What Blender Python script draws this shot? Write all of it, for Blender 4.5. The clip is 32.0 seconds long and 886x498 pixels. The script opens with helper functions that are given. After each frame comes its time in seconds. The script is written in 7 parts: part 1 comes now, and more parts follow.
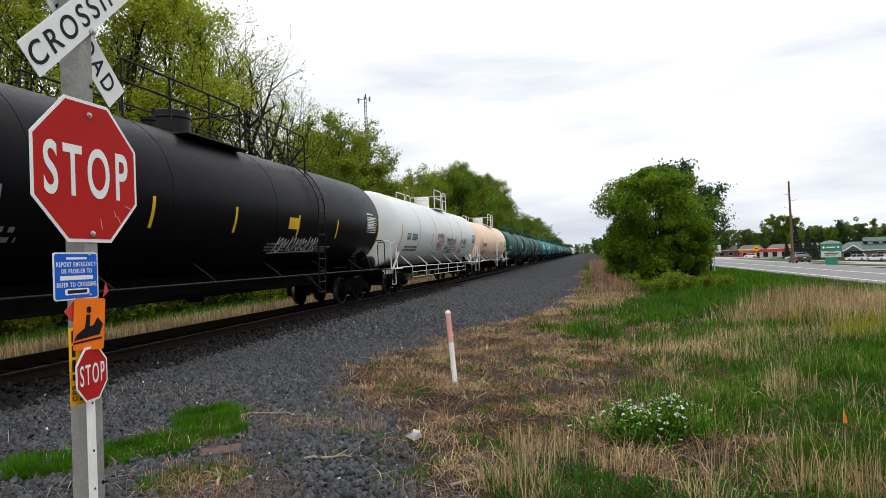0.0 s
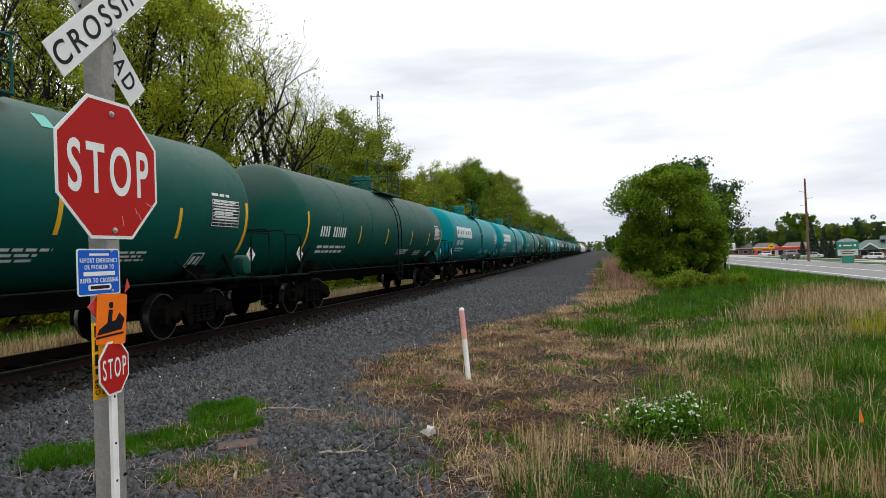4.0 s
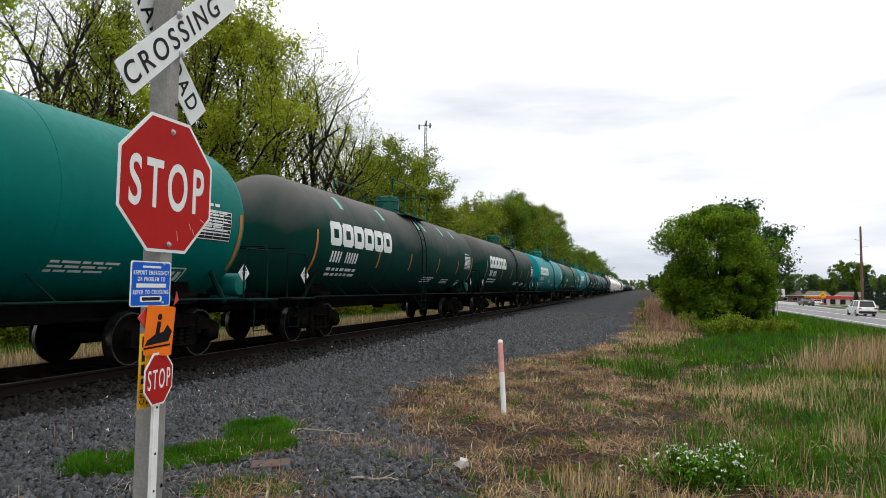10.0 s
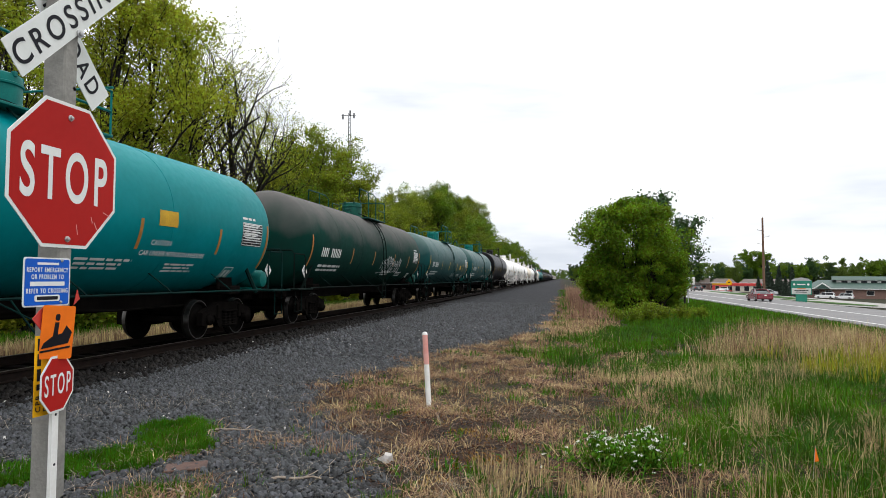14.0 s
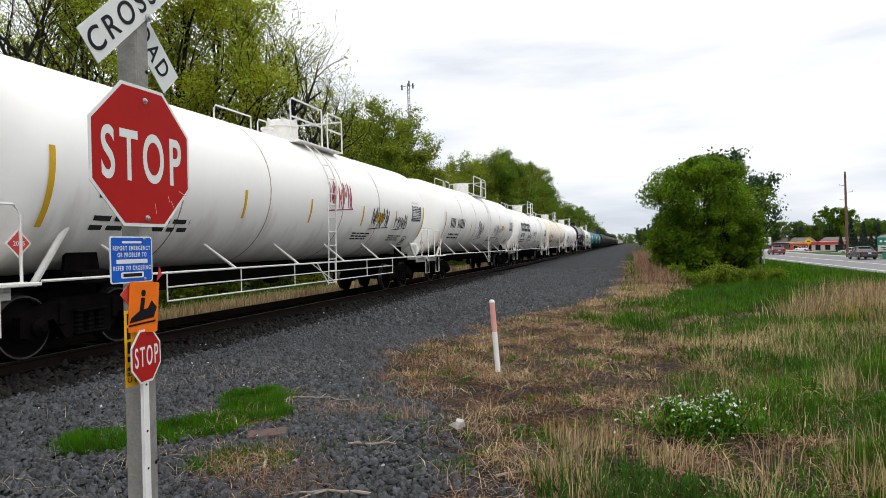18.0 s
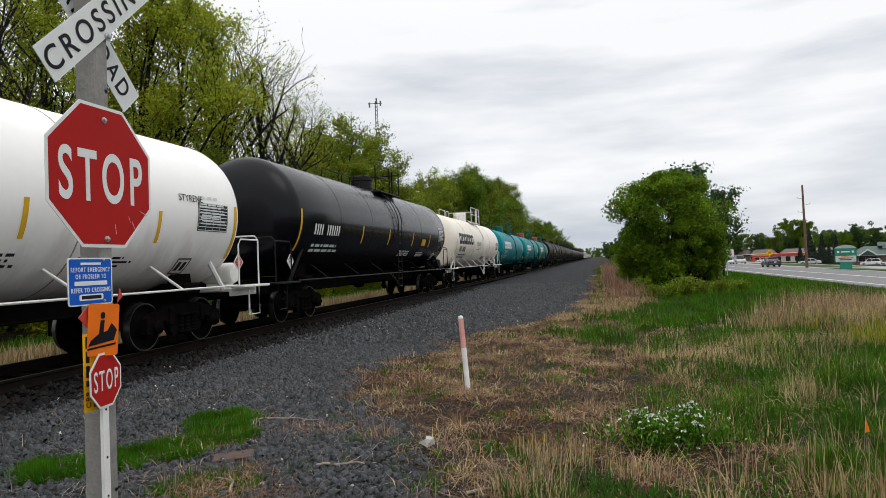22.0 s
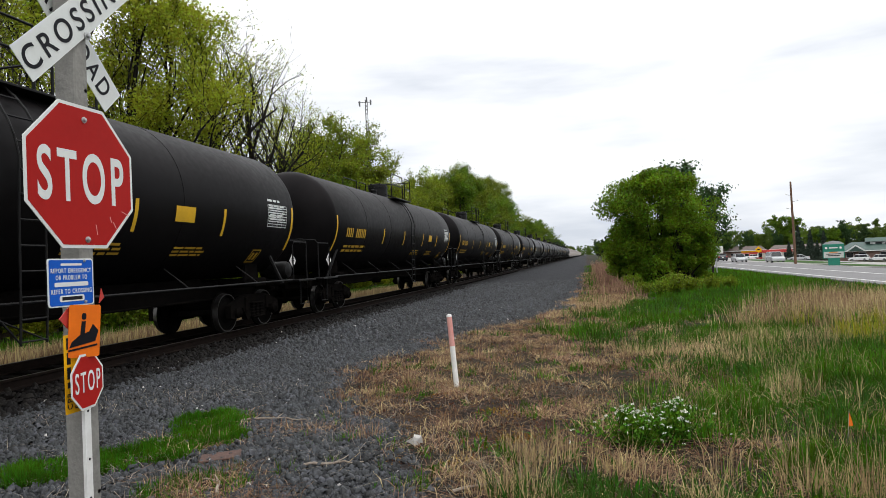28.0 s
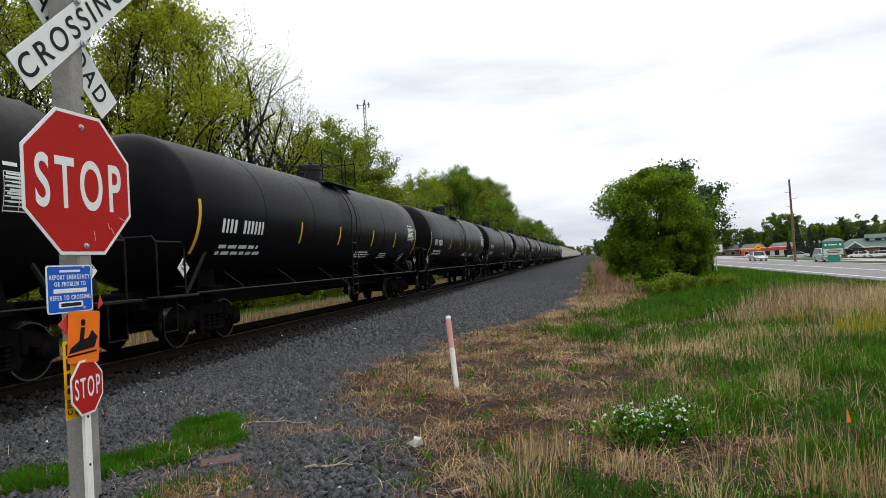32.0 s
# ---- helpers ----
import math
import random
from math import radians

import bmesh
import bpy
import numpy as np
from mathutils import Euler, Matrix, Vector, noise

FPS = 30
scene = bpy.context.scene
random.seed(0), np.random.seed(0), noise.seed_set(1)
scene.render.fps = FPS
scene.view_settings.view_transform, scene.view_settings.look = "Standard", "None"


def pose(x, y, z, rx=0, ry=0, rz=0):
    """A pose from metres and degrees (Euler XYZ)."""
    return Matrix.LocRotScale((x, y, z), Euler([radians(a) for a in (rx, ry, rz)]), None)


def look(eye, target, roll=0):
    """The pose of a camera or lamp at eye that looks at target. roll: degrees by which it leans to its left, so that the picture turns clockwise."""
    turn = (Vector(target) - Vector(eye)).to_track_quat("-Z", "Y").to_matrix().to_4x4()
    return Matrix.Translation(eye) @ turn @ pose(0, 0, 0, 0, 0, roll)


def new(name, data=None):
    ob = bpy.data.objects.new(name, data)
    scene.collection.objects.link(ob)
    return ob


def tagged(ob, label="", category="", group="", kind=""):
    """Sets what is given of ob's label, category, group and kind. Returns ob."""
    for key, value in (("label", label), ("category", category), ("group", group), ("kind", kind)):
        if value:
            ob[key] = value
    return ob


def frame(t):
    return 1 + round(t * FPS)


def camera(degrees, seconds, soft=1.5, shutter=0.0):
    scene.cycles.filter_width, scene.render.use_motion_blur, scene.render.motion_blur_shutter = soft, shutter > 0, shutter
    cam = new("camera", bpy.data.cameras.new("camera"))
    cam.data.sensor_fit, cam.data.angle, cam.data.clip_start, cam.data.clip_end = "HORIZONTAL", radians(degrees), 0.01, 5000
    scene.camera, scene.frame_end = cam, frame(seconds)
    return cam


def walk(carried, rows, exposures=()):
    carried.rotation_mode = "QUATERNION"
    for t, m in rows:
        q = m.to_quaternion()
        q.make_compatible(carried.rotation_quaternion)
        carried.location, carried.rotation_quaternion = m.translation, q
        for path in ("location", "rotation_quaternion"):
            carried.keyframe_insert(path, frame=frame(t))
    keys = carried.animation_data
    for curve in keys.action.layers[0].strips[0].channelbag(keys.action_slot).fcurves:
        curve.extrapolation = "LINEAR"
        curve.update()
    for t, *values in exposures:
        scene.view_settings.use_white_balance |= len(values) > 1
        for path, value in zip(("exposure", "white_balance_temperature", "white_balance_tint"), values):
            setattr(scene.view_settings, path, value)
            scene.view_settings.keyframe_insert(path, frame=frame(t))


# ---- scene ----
# camera: held in the hand, nearly still, beside the crossing
cam = camera(68.0, 32.0, soft=0.3)
PATH = [
    (0, (-0.006, 0.012, 1.643), (-0.428, 1.967, 1.67), -2.2),
    (0.5, (-0.011, 0.013, 1.644), (-0.431, 1.969, 1.658), -2.0),
    (1, (-0.018, 0.006, 1.648), (-0.438, 1.961, 1.686), -1.6),
    (1.5, (-0.011, -0.01, 1.642), (-0.456, 1.94, 1.686), -1.7),
    (2, (-0.022, -0.009, 1.642), (-0.468, 1.94, 1.687), -1.3),
    (2.5, (-0.021, -0.018, 1.647), (-0.469, 1.93, 1.698), -1.6),
    (3, (-0.019, -0.028, 1.64), (-0.476, 1.919, 1.684), -2.3),
    (3.5, (-0.02, -0.025, 1.642), (-0.477, 1.922, 1.662), -2.2),
    (5.5, (-0.02, -0.015, 1.647), (-0.484, 1.93, 1.676), -1.7),
    (6, (-0.02, -0.026, 1.644), (-0.482, 1.92, 1.683), -1.5),
    (6.5, (-0.027, -0.02, 1.651), (-0.469, 1.93, 1.708), -1.5),
    (7, (-0.007, -0.039, 1.649), (-0.435, 1.913, 1.714), -1.4),
    (7.5, (-0.013, -0.032, 1.647), (-0.438, 1.921, 1.713), -1.3),
    (8, (-0.013, -0.03, 1.647), (-0.436, 1.923, 1.711), -1.2),
    (8.5, (-0.01, -0.035, 1.645), (-0.431, 1.919, 1.711), -1.1),
    (9, (-0.017, -0.036, 1.649), (-0.45, 1.915, 1.717), -0.4),
    (9.5, (-0.028, -0.032, 1.643), (-0.496, 1.91, 1.739), 0.4),
    (10, (-0.046, -0.023, 1.641), (-0.621, 1.889, 1.752), 1.0),
    (10.5, (-0.035, 0.002, 1.642), (-0.614, 1.914, 1.738), 1.6),
    (11, (-0.023, 0.008, 1.626), (-0.636, 1.91, 1.717), 2.0),
    (11.5, (-0.011, 0.019, 1.625), (-0.655, 1.911, 1.704), 3.6),
    (12, (-0.014, 0.028, 1.633), (-0.669, 1.915, 1.726), 3.4),
    (12.5, (-0.029, 0.028, 1.628), (-0.69, 1.914, 1.706), 3.1),
    (13, (-0.046, 0.032, 1.647), (-0.613, 1.947, 1.742), 3.1),
    (13.5, (-0.048, 0.036, 1.656), (-0.519, 1.978, 1.739), 0.9),
    (14, (-0.048, 0.042, 1.658), (-0.402, 2.009, 1.745), 0.4),
    (14.5, (-0.055, 0.046, 1.643), (-0.458, 2.005, 1.686), 0.2),
    (15, (-0.066, 0.064, 1.652), (-0.549, 2.005, 1.639), -0.6),
    (15.5, (-0.073, 0.06, 1.652), (-0.612, 1.986, 1.641), -0.9),
    (17.5, (-0.058, 0.044, 1.648), (-0.603, 1.968, 1.643), -1.4),
    (18, (-0.07, 0.057, 1.653), (-0.613, 1.981, 1.646), -1.3),
    (18.5, (-0.076, 0.047, 1.656), (-0.604, 1.976, 1.658), -1.4),
    (19, (-0.064, 0.023, 1.651), (-0.591, 1.953, 1.672), -1.5),
    (19.5, (-0.07, 0.02, 1.653), (-0.605, 1.947, 1.678), -1.1),
    (20, (-0.074, 0.03, 1.65), (-0.602, 1.959, 1.681), -1.1),
    (20.5, (-0.071, 0.044, 1.652), (-0.56, 1.982, 1.692), -1.2),
    (21, (-0.052, 0.035, 1.652), (-0.522, 1.978, 1.695), -1.6),
    (21.5, (-0.049, 0.04, 1.65), (-0.514, 1.985, 1.686), -1.5),
    (22, (-0.046, 0.051, 1.655), (-0.498, 1.998, 1.695), -2.1),
    (22.5, (-0.041, 0.051, 1.653), (-0.477, 2.002, 1.708), -2.0),
    (23, (-0.043, 0.035, 1.654), (-0.483, 1.986, 1.713), -2.5),
    (23.5, (-0.044, 0.028, 1.653), (-0.48, 1.979, 1.708), -2.1),
    (24, (-0.049, 0.02, 1.651), (-0.482, 1.972, 1.709), -1.6),
    (24.5, (-0.058, 0.036, 1.655), (-0.476, 1.991, 1.708), -1.3),
    (25, (-0.043, 0.04, 1.648), (-0.447, 1.999, 1.696), -1.3),
    (25.5, (-0.036, 0.049, 1.648), (-0.44, 2.007, 1.682), -1.1),
    (27.5, (-0.002, 0.044, 1.652), (-0.433, 1.997, 1.7), -2.6),
    (28, (-0.002, 0.059, 1.651), (-0.429, 2.013, 1.686), -2.5),
    (28.5, (-0.005, 0.061, 1.652), (-0.437, 2.014, 1.68), -2.7),
    (29, (0.007, 0.051, 1.653), (-0.405, 2.008, 1.699), -3.1),
    (29.5, (0.014, 0.051, 1.653), (-0.394, 2.008, 1.699), -3.1),
    (30, (0.015, 0.055, 1.652), (-0.39, 2.013, 1.688), -2.9),
    (30.5, (0.016, 0.058, 1.656), (-0.385, 2.017, 1.69), -3.4),
    (31, (0.005, 0.063, 1.658), (-0.41, 2.02, 1.687), -3.4),
    (31.5, (0.009, 0.061, 1.657), (-0.402, 2.018, 1.689), -3.4),
    (32, (0.022, 0.042, 1.652), (-0.404, 1.995, 1.692), -3.2),
]
EXPOSURES = [(0, 0.0), (1, -0.08), (6, -0.02), (12, 0.0), (13, 0.16), (15, 0.12), (18, 0.0), (20, -0.22), (22, -0.26), (25, -0.16), (28, 0.02), (32, 0.0)]
walk(cam, [(t, look(e, g, r)) for t, e, g, r in PATH], EXPOSURES)
# ---- light: a bright overcast sky and a wide soft sun ----
world = bpy.data.worlds.new("overcast")
scene.world = world
world.use_nodes = True
wn, wl = world.node_tree.nodes, world.node_tree.links
wn.clear()
w_out = wn.new("ShaderNodeOutputWorld")
w_bg = wn.new("ShaderNodeBackground")
w_sky = wn.new("ShaderNodeTexSky")
w_sky.sky_type, w_sky.sun_disc = "NISHITA", False
w_sky.sun_elevation, w_sky.sun_rotation = radians(53.5), radians(135)
w_gain = wn.new("ShaderNodeMixRGB")
w_gain.blend_type, w_gain.inputs[0].default_value = "MULTIPLY", 1.0
w_gain.inputs[2].default_value = (0.11, 0.11, 0.11, 1)
w_tc = wn.new("ShaderNodeTexCoord")
w_map = wn.new("ShaderNodeMapping")
w_map.inputs["Scale"].default_value = (1.0, 1.0, 5.5)
w_map.inputs["Rotation"].default_value = (0.05, 0.06, 0)
w_n = wn.new("ShaderNodeTexNoise")
w_n.inputs["Scale"].default_value, w_n.inputs["Detail"].default_value, w_n.inputs["Roughness"].default_value = 2.3, 5, 0.5
w_ramp = wn.new("ShaderNodeValToRGB")
w_ramp.color_ramp.elements[0].position, w_ramp.color_ramp.elements[0].color = 0.32, (0.68, 0.73, 0.82, 1)
w_ramp.color_ramp.elements[1].position, w_ramp.color_ramp.elements[1].color = 0.60, (1.2, 1.21, 1.23, 1)
w_mix = wn.new("ShaderNodeMixRGB")
w_mix.inputs[0].default_value = 0.94
wl.new(w_tc.outputs["Generated"], w_map.inputs["Vector"])
wl.new(w_map.outputs["Vector"], w_n.inputs["Vector"])
w_sep = wn.new("ShaderNodeSeparateXYZ")
w_up = wn.new("ShaderNodeMath")
w_up.operation, w_up.inputs[1].default_value = "MULTIPLY_ADD", 0.55
w_low = wn.new("ShaderNodeMath")
w_low.operation, w_low.inputs[1].default_value = "SUBTRACT", 0.10
wl.new(w_tc.outputs["Generated"], w_sep.inputs[0])
wl.new(w_sep.outputs["Z"], w_up.inputs[0])
wl.new(w_n.outputs["Fac"], w_up.inputs[2])
wl.new(w_up.outputs[0], w_low.inputs[0])
wl.new(w_low.outputs[0], w_ramp.inputs["Fac"])
wl.new(w_sky.outputs["Color"], w_gain.inputs[1])
wl.new(w_gain.outputs["Color"], w_mix.inputs[1])
wl.new(w_ramp.outputs["Color"], w_mix.inputs[2])
# an overcast sky is up to three times as bright overhead as at the horizon
w_zen = wn.new("ShaderNodeMapRange")
w_zen.interpolation_type = "SMOOTHSTEP"
w_zen.inputs[1].default_value, w_zen.inputs[2].default_value = 0.30, 1.0
w_zen.inputs[3].default_value, w_zen.inputs[4].default_value = 1.0, 1.9
wl.new(w_sep.outputs["Z"], w_zen.inputs[0])
wl.new(w_zen.outputs[0], w_bg.inputs["Strength"])
wl.new(w_mix.outputs["Color"], w_bg.inputs["Color"])
wl.new(w_bg.outputs["Background"], w_out.inputs["Surface"])
sun = new("sun", bpy.data.lights.new("sun", "SUN"))
sun.data.energy, sun.data.angle, sun.data.color = 0.4, radians(30), (1.0, 0.97, 0.92)
sun.matrix_basis = look((22, -22, 42), (0, 0, 0))
scene.view_settings.exposure = 0.0

# ---- tools ----
rng = np.random.default_rng(7)


def mat(name, color, rough=0.6, metal=0.0, color2=None, scale=4.0, bump=0.0, bscale=40.0, detail=5.0, spread=0.5,
        per_object=0.0, per_island=0.0, spec=0.5, coat=0.0, dust_top_tone=None, thin=0.0, stain=None):
    """A painted, natural or metal surface: two tones mixed by noise at two scales, fine relief, and variation from
    piece to piece.
    The top tone is (colour, low z, high z, amount) on the upper part of a thing, in its own metres: settled dust on
    grey and green shells, a paler tone on others."""
    m = bpy.data.materials.new(name)
    m.use_nodes = True
    n, l = m.node_tree.nodes, m.node_tree.links
    b = n["Principled BSDF"]
    b.inputs["Roughness"].default_value, b.inputs["Metallic"].default_value = rough, metal
    b.inputs["Specular IOR Level"].default_value = spec
    if coat:
        b.inputs["Coat Weight"].default_value, b.inputs["Coat Roughness"].default_value = coat, 0.25
    color2 = color2 or tuple(c * 0.72 for c in color)
    tc = n.new("ShaderNodeTexCoord")
    n1 = n.new("ShaderNodeTexNoise")
    n1.inputs["Scale"].default_value, n1.inputs["Detail"].default_value = scale, detail
    n2 = n.new("ShaderNodeTexNoise")
    n2.inputs["Scale"].default_value, n2.inputs["Detail"].default_value = scale * 9, 3
    l.new(tc.outputs["Object"], n1.inputs["Vector"])
    l.new(tc.outputs["Object"], n2.inputs["Vector"])
    add = n.new("ShaderNodeMath")
    add.operation = "MULTIPLY_ADD"
    add.inputs[1].default_value = 0.4
    l.new(n2.outputs["Fac"], add.inputs[0])
    l.new(n1.outputs["Fac"], add.inputs[2])
    ramp = n.new("ShaderNodeMapRange")
    ramp.inputs[1].default_value, ramp.inputs[2].default_value = 0.7 - spread * 0.45, 0.7 + spread * 0.45
    l.new(add.outputs[0], ramp.inputs[0])
    mix = n.new("ShaderNodeMixRGB")
    mix.inputs[1].default_value, mix.inputs[2].default_value = (*color, 1), (*color2, 1)
    l.new(ramp.outputs[0], mix.inputs[0])
    last = mix.outputs[0]
    if dust_top_tone:
        dcol, z0, z1, amount = dust_top_tone
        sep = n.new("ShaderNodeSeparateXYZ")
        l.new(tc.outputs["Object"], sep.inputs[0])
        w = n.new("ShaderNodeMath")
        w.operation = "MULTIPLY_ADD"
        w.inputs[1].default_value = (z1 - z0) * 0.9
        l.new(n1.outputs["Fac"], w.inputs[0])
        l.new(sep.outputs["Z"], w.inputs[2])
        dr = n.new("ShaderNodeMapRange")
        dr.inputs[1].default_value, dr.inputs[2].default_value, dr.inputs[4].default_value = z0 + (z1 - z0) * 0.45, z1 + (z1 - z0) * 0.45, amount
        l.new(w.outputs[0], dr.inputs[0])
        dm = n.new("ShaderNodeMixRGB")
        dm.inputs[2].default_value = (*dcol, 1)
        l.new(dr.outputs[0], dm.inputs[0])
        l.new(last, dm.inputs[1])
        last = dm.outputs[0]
    if stain:
        scol, z0, z1, amount = stain
        sm = n.new("ShaderNodeMapping")
        sm.inputs["Scale"].default_value = (0.5, 1.5, 0.45)
        l.new(tc.outputs["Object"], sm.inputs["Vector"])
        sn = n.new("ShaderNodeTexNoise")
        sn.inputs["Scale"].default_value, sn.inputs["Detail"].default_value, sn.inputs["Roughness"].default_value = 1.1, 7, 0.62
        l.new(sm.outputs[0], sn.inputs["Vector"])
        sz = n.new("ShaderNodeSeparateXYZ")
        l.new(tc.outputs["Object"], sz.inputs[0])
        sw = n.new("ShaderNodeMath")
        sw.operation, sw.inputs[1].default_value = "MULTIPLY_ADD", -3.6
        l.new(sn.outputs["Fac"], sw.inputs[0])
        l.new(sz.outputs["Z"], sw.inputs[2])
        sr = n.new("ShaderNodeMapRange")
        sr.inputs[1].default_value, sr.inputs[2].default_value, sr.inputs[3].default_value, sr.inputs[4].default_value = z0 - 1.8, z1 - 1.8, amount, 0.0
        l.new(sw.outputs[0], sr.inputs[0])
        sx = n.new("ShaderNodeMixRGB")
        sx.inputs[2].default_value = (*scol, 1)
        l.new(sr.outputs[0], sx.inputs[0])
        l.new(last, sx.inputs[1])
        last = sx.outputs[0]
    for amount, node, socket in ((per_object, "ShaderNodeObjectInfo", "Random"), (per_island, "ShaderNodeNewGeometry", "Random Per Island")):
        if amount:
            info = n.new(node)
            hsv = n.new("ShaderNodeHueSaturation")
            mr = n.new("ShaderNodeMapRange")
            mr.inputs[3].default_value, mr.inputs[4].default_value = 1 - amount, 1 + amount
            l.new(info.outputs[socket], mr.inputs[0])
            l.new(mr.outputs[0], hsv.inputs["Value"])
            hr = n.new("ShaderNodeMapRange")
            hr.inputs[3].default_value, hr.inputs[4].default_value = 0.5 - amount * 0.06, 0.5 + amount * 0.06
            l.new(info.outputs[socket], hr.inputs[0])
            l.new(hr.outputs[0], hsv.inputs["Hue"])
            l.new(last, hsv.inputs["Color"])
            last = hsv.outputs[0]
    l.new(last, b.inputs["Base Color"])
    if bump:
        nb = n.new("ShaderNodeTexNoise")
        nb.inputs["Scale"].default_value, nb.inputs["Detail"].default_value = bscale, 4
        l.new(tc.outputs["Object"], nb.inputs["Vector"])
        bp = n.new("ShaderNodeBump")
        bp.inputs["Strength"].default_value, bp.inputs["Distance"].default_value = bump, 0.02
        l.new(nb.outputs["Fac"], bp.inputs["Height"])
        l.new(bp.outputs["Normal"], b.inputs["Normal"])
    if thin:
        tr = n.new("ShaderNodeBsdfTranslucent")
        ms = n.new("ShaderNodeMixShader")
        ms.inputs[0].default_value = thin
        l.new(last, tr.inputs["Color"])
        l.new(b.outputs[0], ms.inputs[1])
        l.new(tr.outputs[0], ms.inputs[2])
        l.new(ms.outputs[0], n["Material Output"].inputs["Surface"])
    rr = n.new("ShaderNodeMapRange")
    rr.inputs[3].default_value, rr.inputs[4].default_value = max(rough - 0.12, 0.02), min(rough + 0.12, 1)
    l.new(n2.outputs["Fac"], rr.inputs[0])
    l.new(rr.outputs[0], b.inputs["Roughness"])
    return m


class Geo:
    """Collects vertices and faces of one mesh."""

    def __init__(self):
        self.v, self.f = [], []

    def add(self, verts, faces, m=None):
        k = len(self.v)
        if m is not None:
            verts = [m @ Vector(p) for p in verts]
        self.v += [tuple(p) for p in verts]
        self.f += [tuple(i + k for i in f) for f in faces]
        return self

    def box(self, c, s, b=0.0, m=None):
        """A box of centre c and size s with chamfered edges b."""
        hx, hy, hz = (v / 2 for v in s)
        b = min(b, hx * 0.9, hy * 0.9, hz * 0.9)
        if b <= 0:
            vs = [(c[0] + x * hx, c[1] + y * hy, c[2] + z * hz) for x in (-1, 1) for y in (-1, 1) for z in (-1, 1)]
            return self.add(vs, [(0, 1, 3, 2), (4, 6, 7, 5), (0, 4, 5, 1), (2, 3, 7, 6), (0, 2, 6, 4), (1, 5, 7, 3)], m)
        vs, fs, at = [], [], {}
        for x in (-1, 1):
            for y in (-1, 1):
                for z in (-1, 1):
                    for a in range(3):
                        p = [x * (hx - b), y * (hy - b), z * (hz - b)]
                        p[a] = (x, y, z)[a] * (hx, hy, hz)[a]
                        at[x, y, z, a] = len(vs)
                        vs.append((c[0] + p[0], c[1] + p[1], c[2] + p[2]))
        for a in range(3):
            o = [i for i in range(3) if i != a]
            for sgn in (-1, 1):
                ring = []
                for u, w in ((-1, -1), (1, -1), (1, 1), (-1, 1)):
                    k = [0, 0, 0]
                    k[a], k[o[0]], k[o[1]] = sgn, u, w
                    ring.append(at[(*k, a)])
                fs.append(tuple(ring if (sgn > 0) == (a != 1) else ring[::-1]))
            for u in (-1, 1):
                for w in (-1, 1):
                    k0, k1 = [0, 0, 0], [0, 0, 0]
                    k0[a], k1[a] = -1, 1
                    k0[o[0]] = k1[o[0]] = u
                    k0[o[1]] = k1[o[1]] = w
                    fs.append((at[(*k0, o[0])], at[(*k1, o[0])], at[(*k1, o[1])], at[(*k0, o[1])]))
        for x in (-1, 1):
            for y in (-1, 1):
                for z in (-1, 1):
                    fs.append((at[x, y, z, 0], at[x, y, z, 1], at[x, y, z, 2]))
        return self.add(vs, fs, m)

    def tube(self, pts, r, seg=8, caps=True):
        """A round bar through points; r one radius or one for each point."""
        pts = [Vector(p) for p in pts]
        rs = r if isinstance(r, (list, tuple)) else [r] * len(pts)
        vs, fs = [], []
        up = Vector((0, 0, 1))
        for i, p in enumerate(pts):
            d = (pts[min(i + 1, len(pts) - 1)] - pts[max(i - 1, 0)]).normalized()
            a = d.cross(up if abs(d.z) < 0.95 else Vector((0, 1, 0))).normalized()
            c = d.cross(a)
            for j in range(seg):
                t = 2 * math.pi * j / seg
                vs.append(p + (a * math.cos(t) + c * math.sin(t)) * rs[i])
        for i in range(len(pts) - 1):
            for j in range(seg):
                k = (j + 1) % seg
                fs.append((i * seg + j, i * seg + k, (i + 1) * seg + k, (i + 1) * seg + j))
        if caps:
            fs.append(tuple(range(seg)))
            fs.append(tuple(range((len(pts) - 1) * seg, len(pts) * seg))[::-1])
        return self.add(vs, fs)

    def lathe(self, prof, seg=32, axis="y", c=(0, 0, 0), caps=True):
        """Turns a profile of (along, radius) about an axis through c."""
        vs, fs = [], []
        for a, r in prof:
            for j in range(seg):
                t = 2 * math.pi * j / seg
                u, w = r * math.cos(t), r * math.sin(t)
                p = {"x": (a, u, w), "y": (u, a, w), "z": (u, w, a)}[axis]
                vs.append((p[0] + c[0], p[1] + c[1], p[2] + c[2]))
        for i in range(len(prof) - 1):
            for j in range(seg):
                k = (j + 1) % seg
                fs.append((i * seg + j, i * seg + k, (i + 1) * seg + k, (i + 1) * seg + j))
        if caps:
            fs.append(tuple(range(seg)))
            fs.append(tuple(range((len(prof) - 1) * seg, len(prof) * seg))[::-1])
        return self.add(vs, fs)

    def prism(self, poly, axis, a0, a1, m=None):
        """A polygon in the two other axes (in order), pushed along axis from a0 to a1."""
        k, n = "xyz".index(axis), len(poly)
        vs = []
        for a in (a0, a1):
            for p in poly:
                q = list(p)
                q.insert(k, a)
                vs.append(tuple(q))
        fs = [tuple(range(n)), tuple(range(n, 2 * n))[::-1]] + [(i, (i + 1) % n, (i + 1) % n + n, i + n) for i in range(n)]
        return self.add(vs, fs, m)

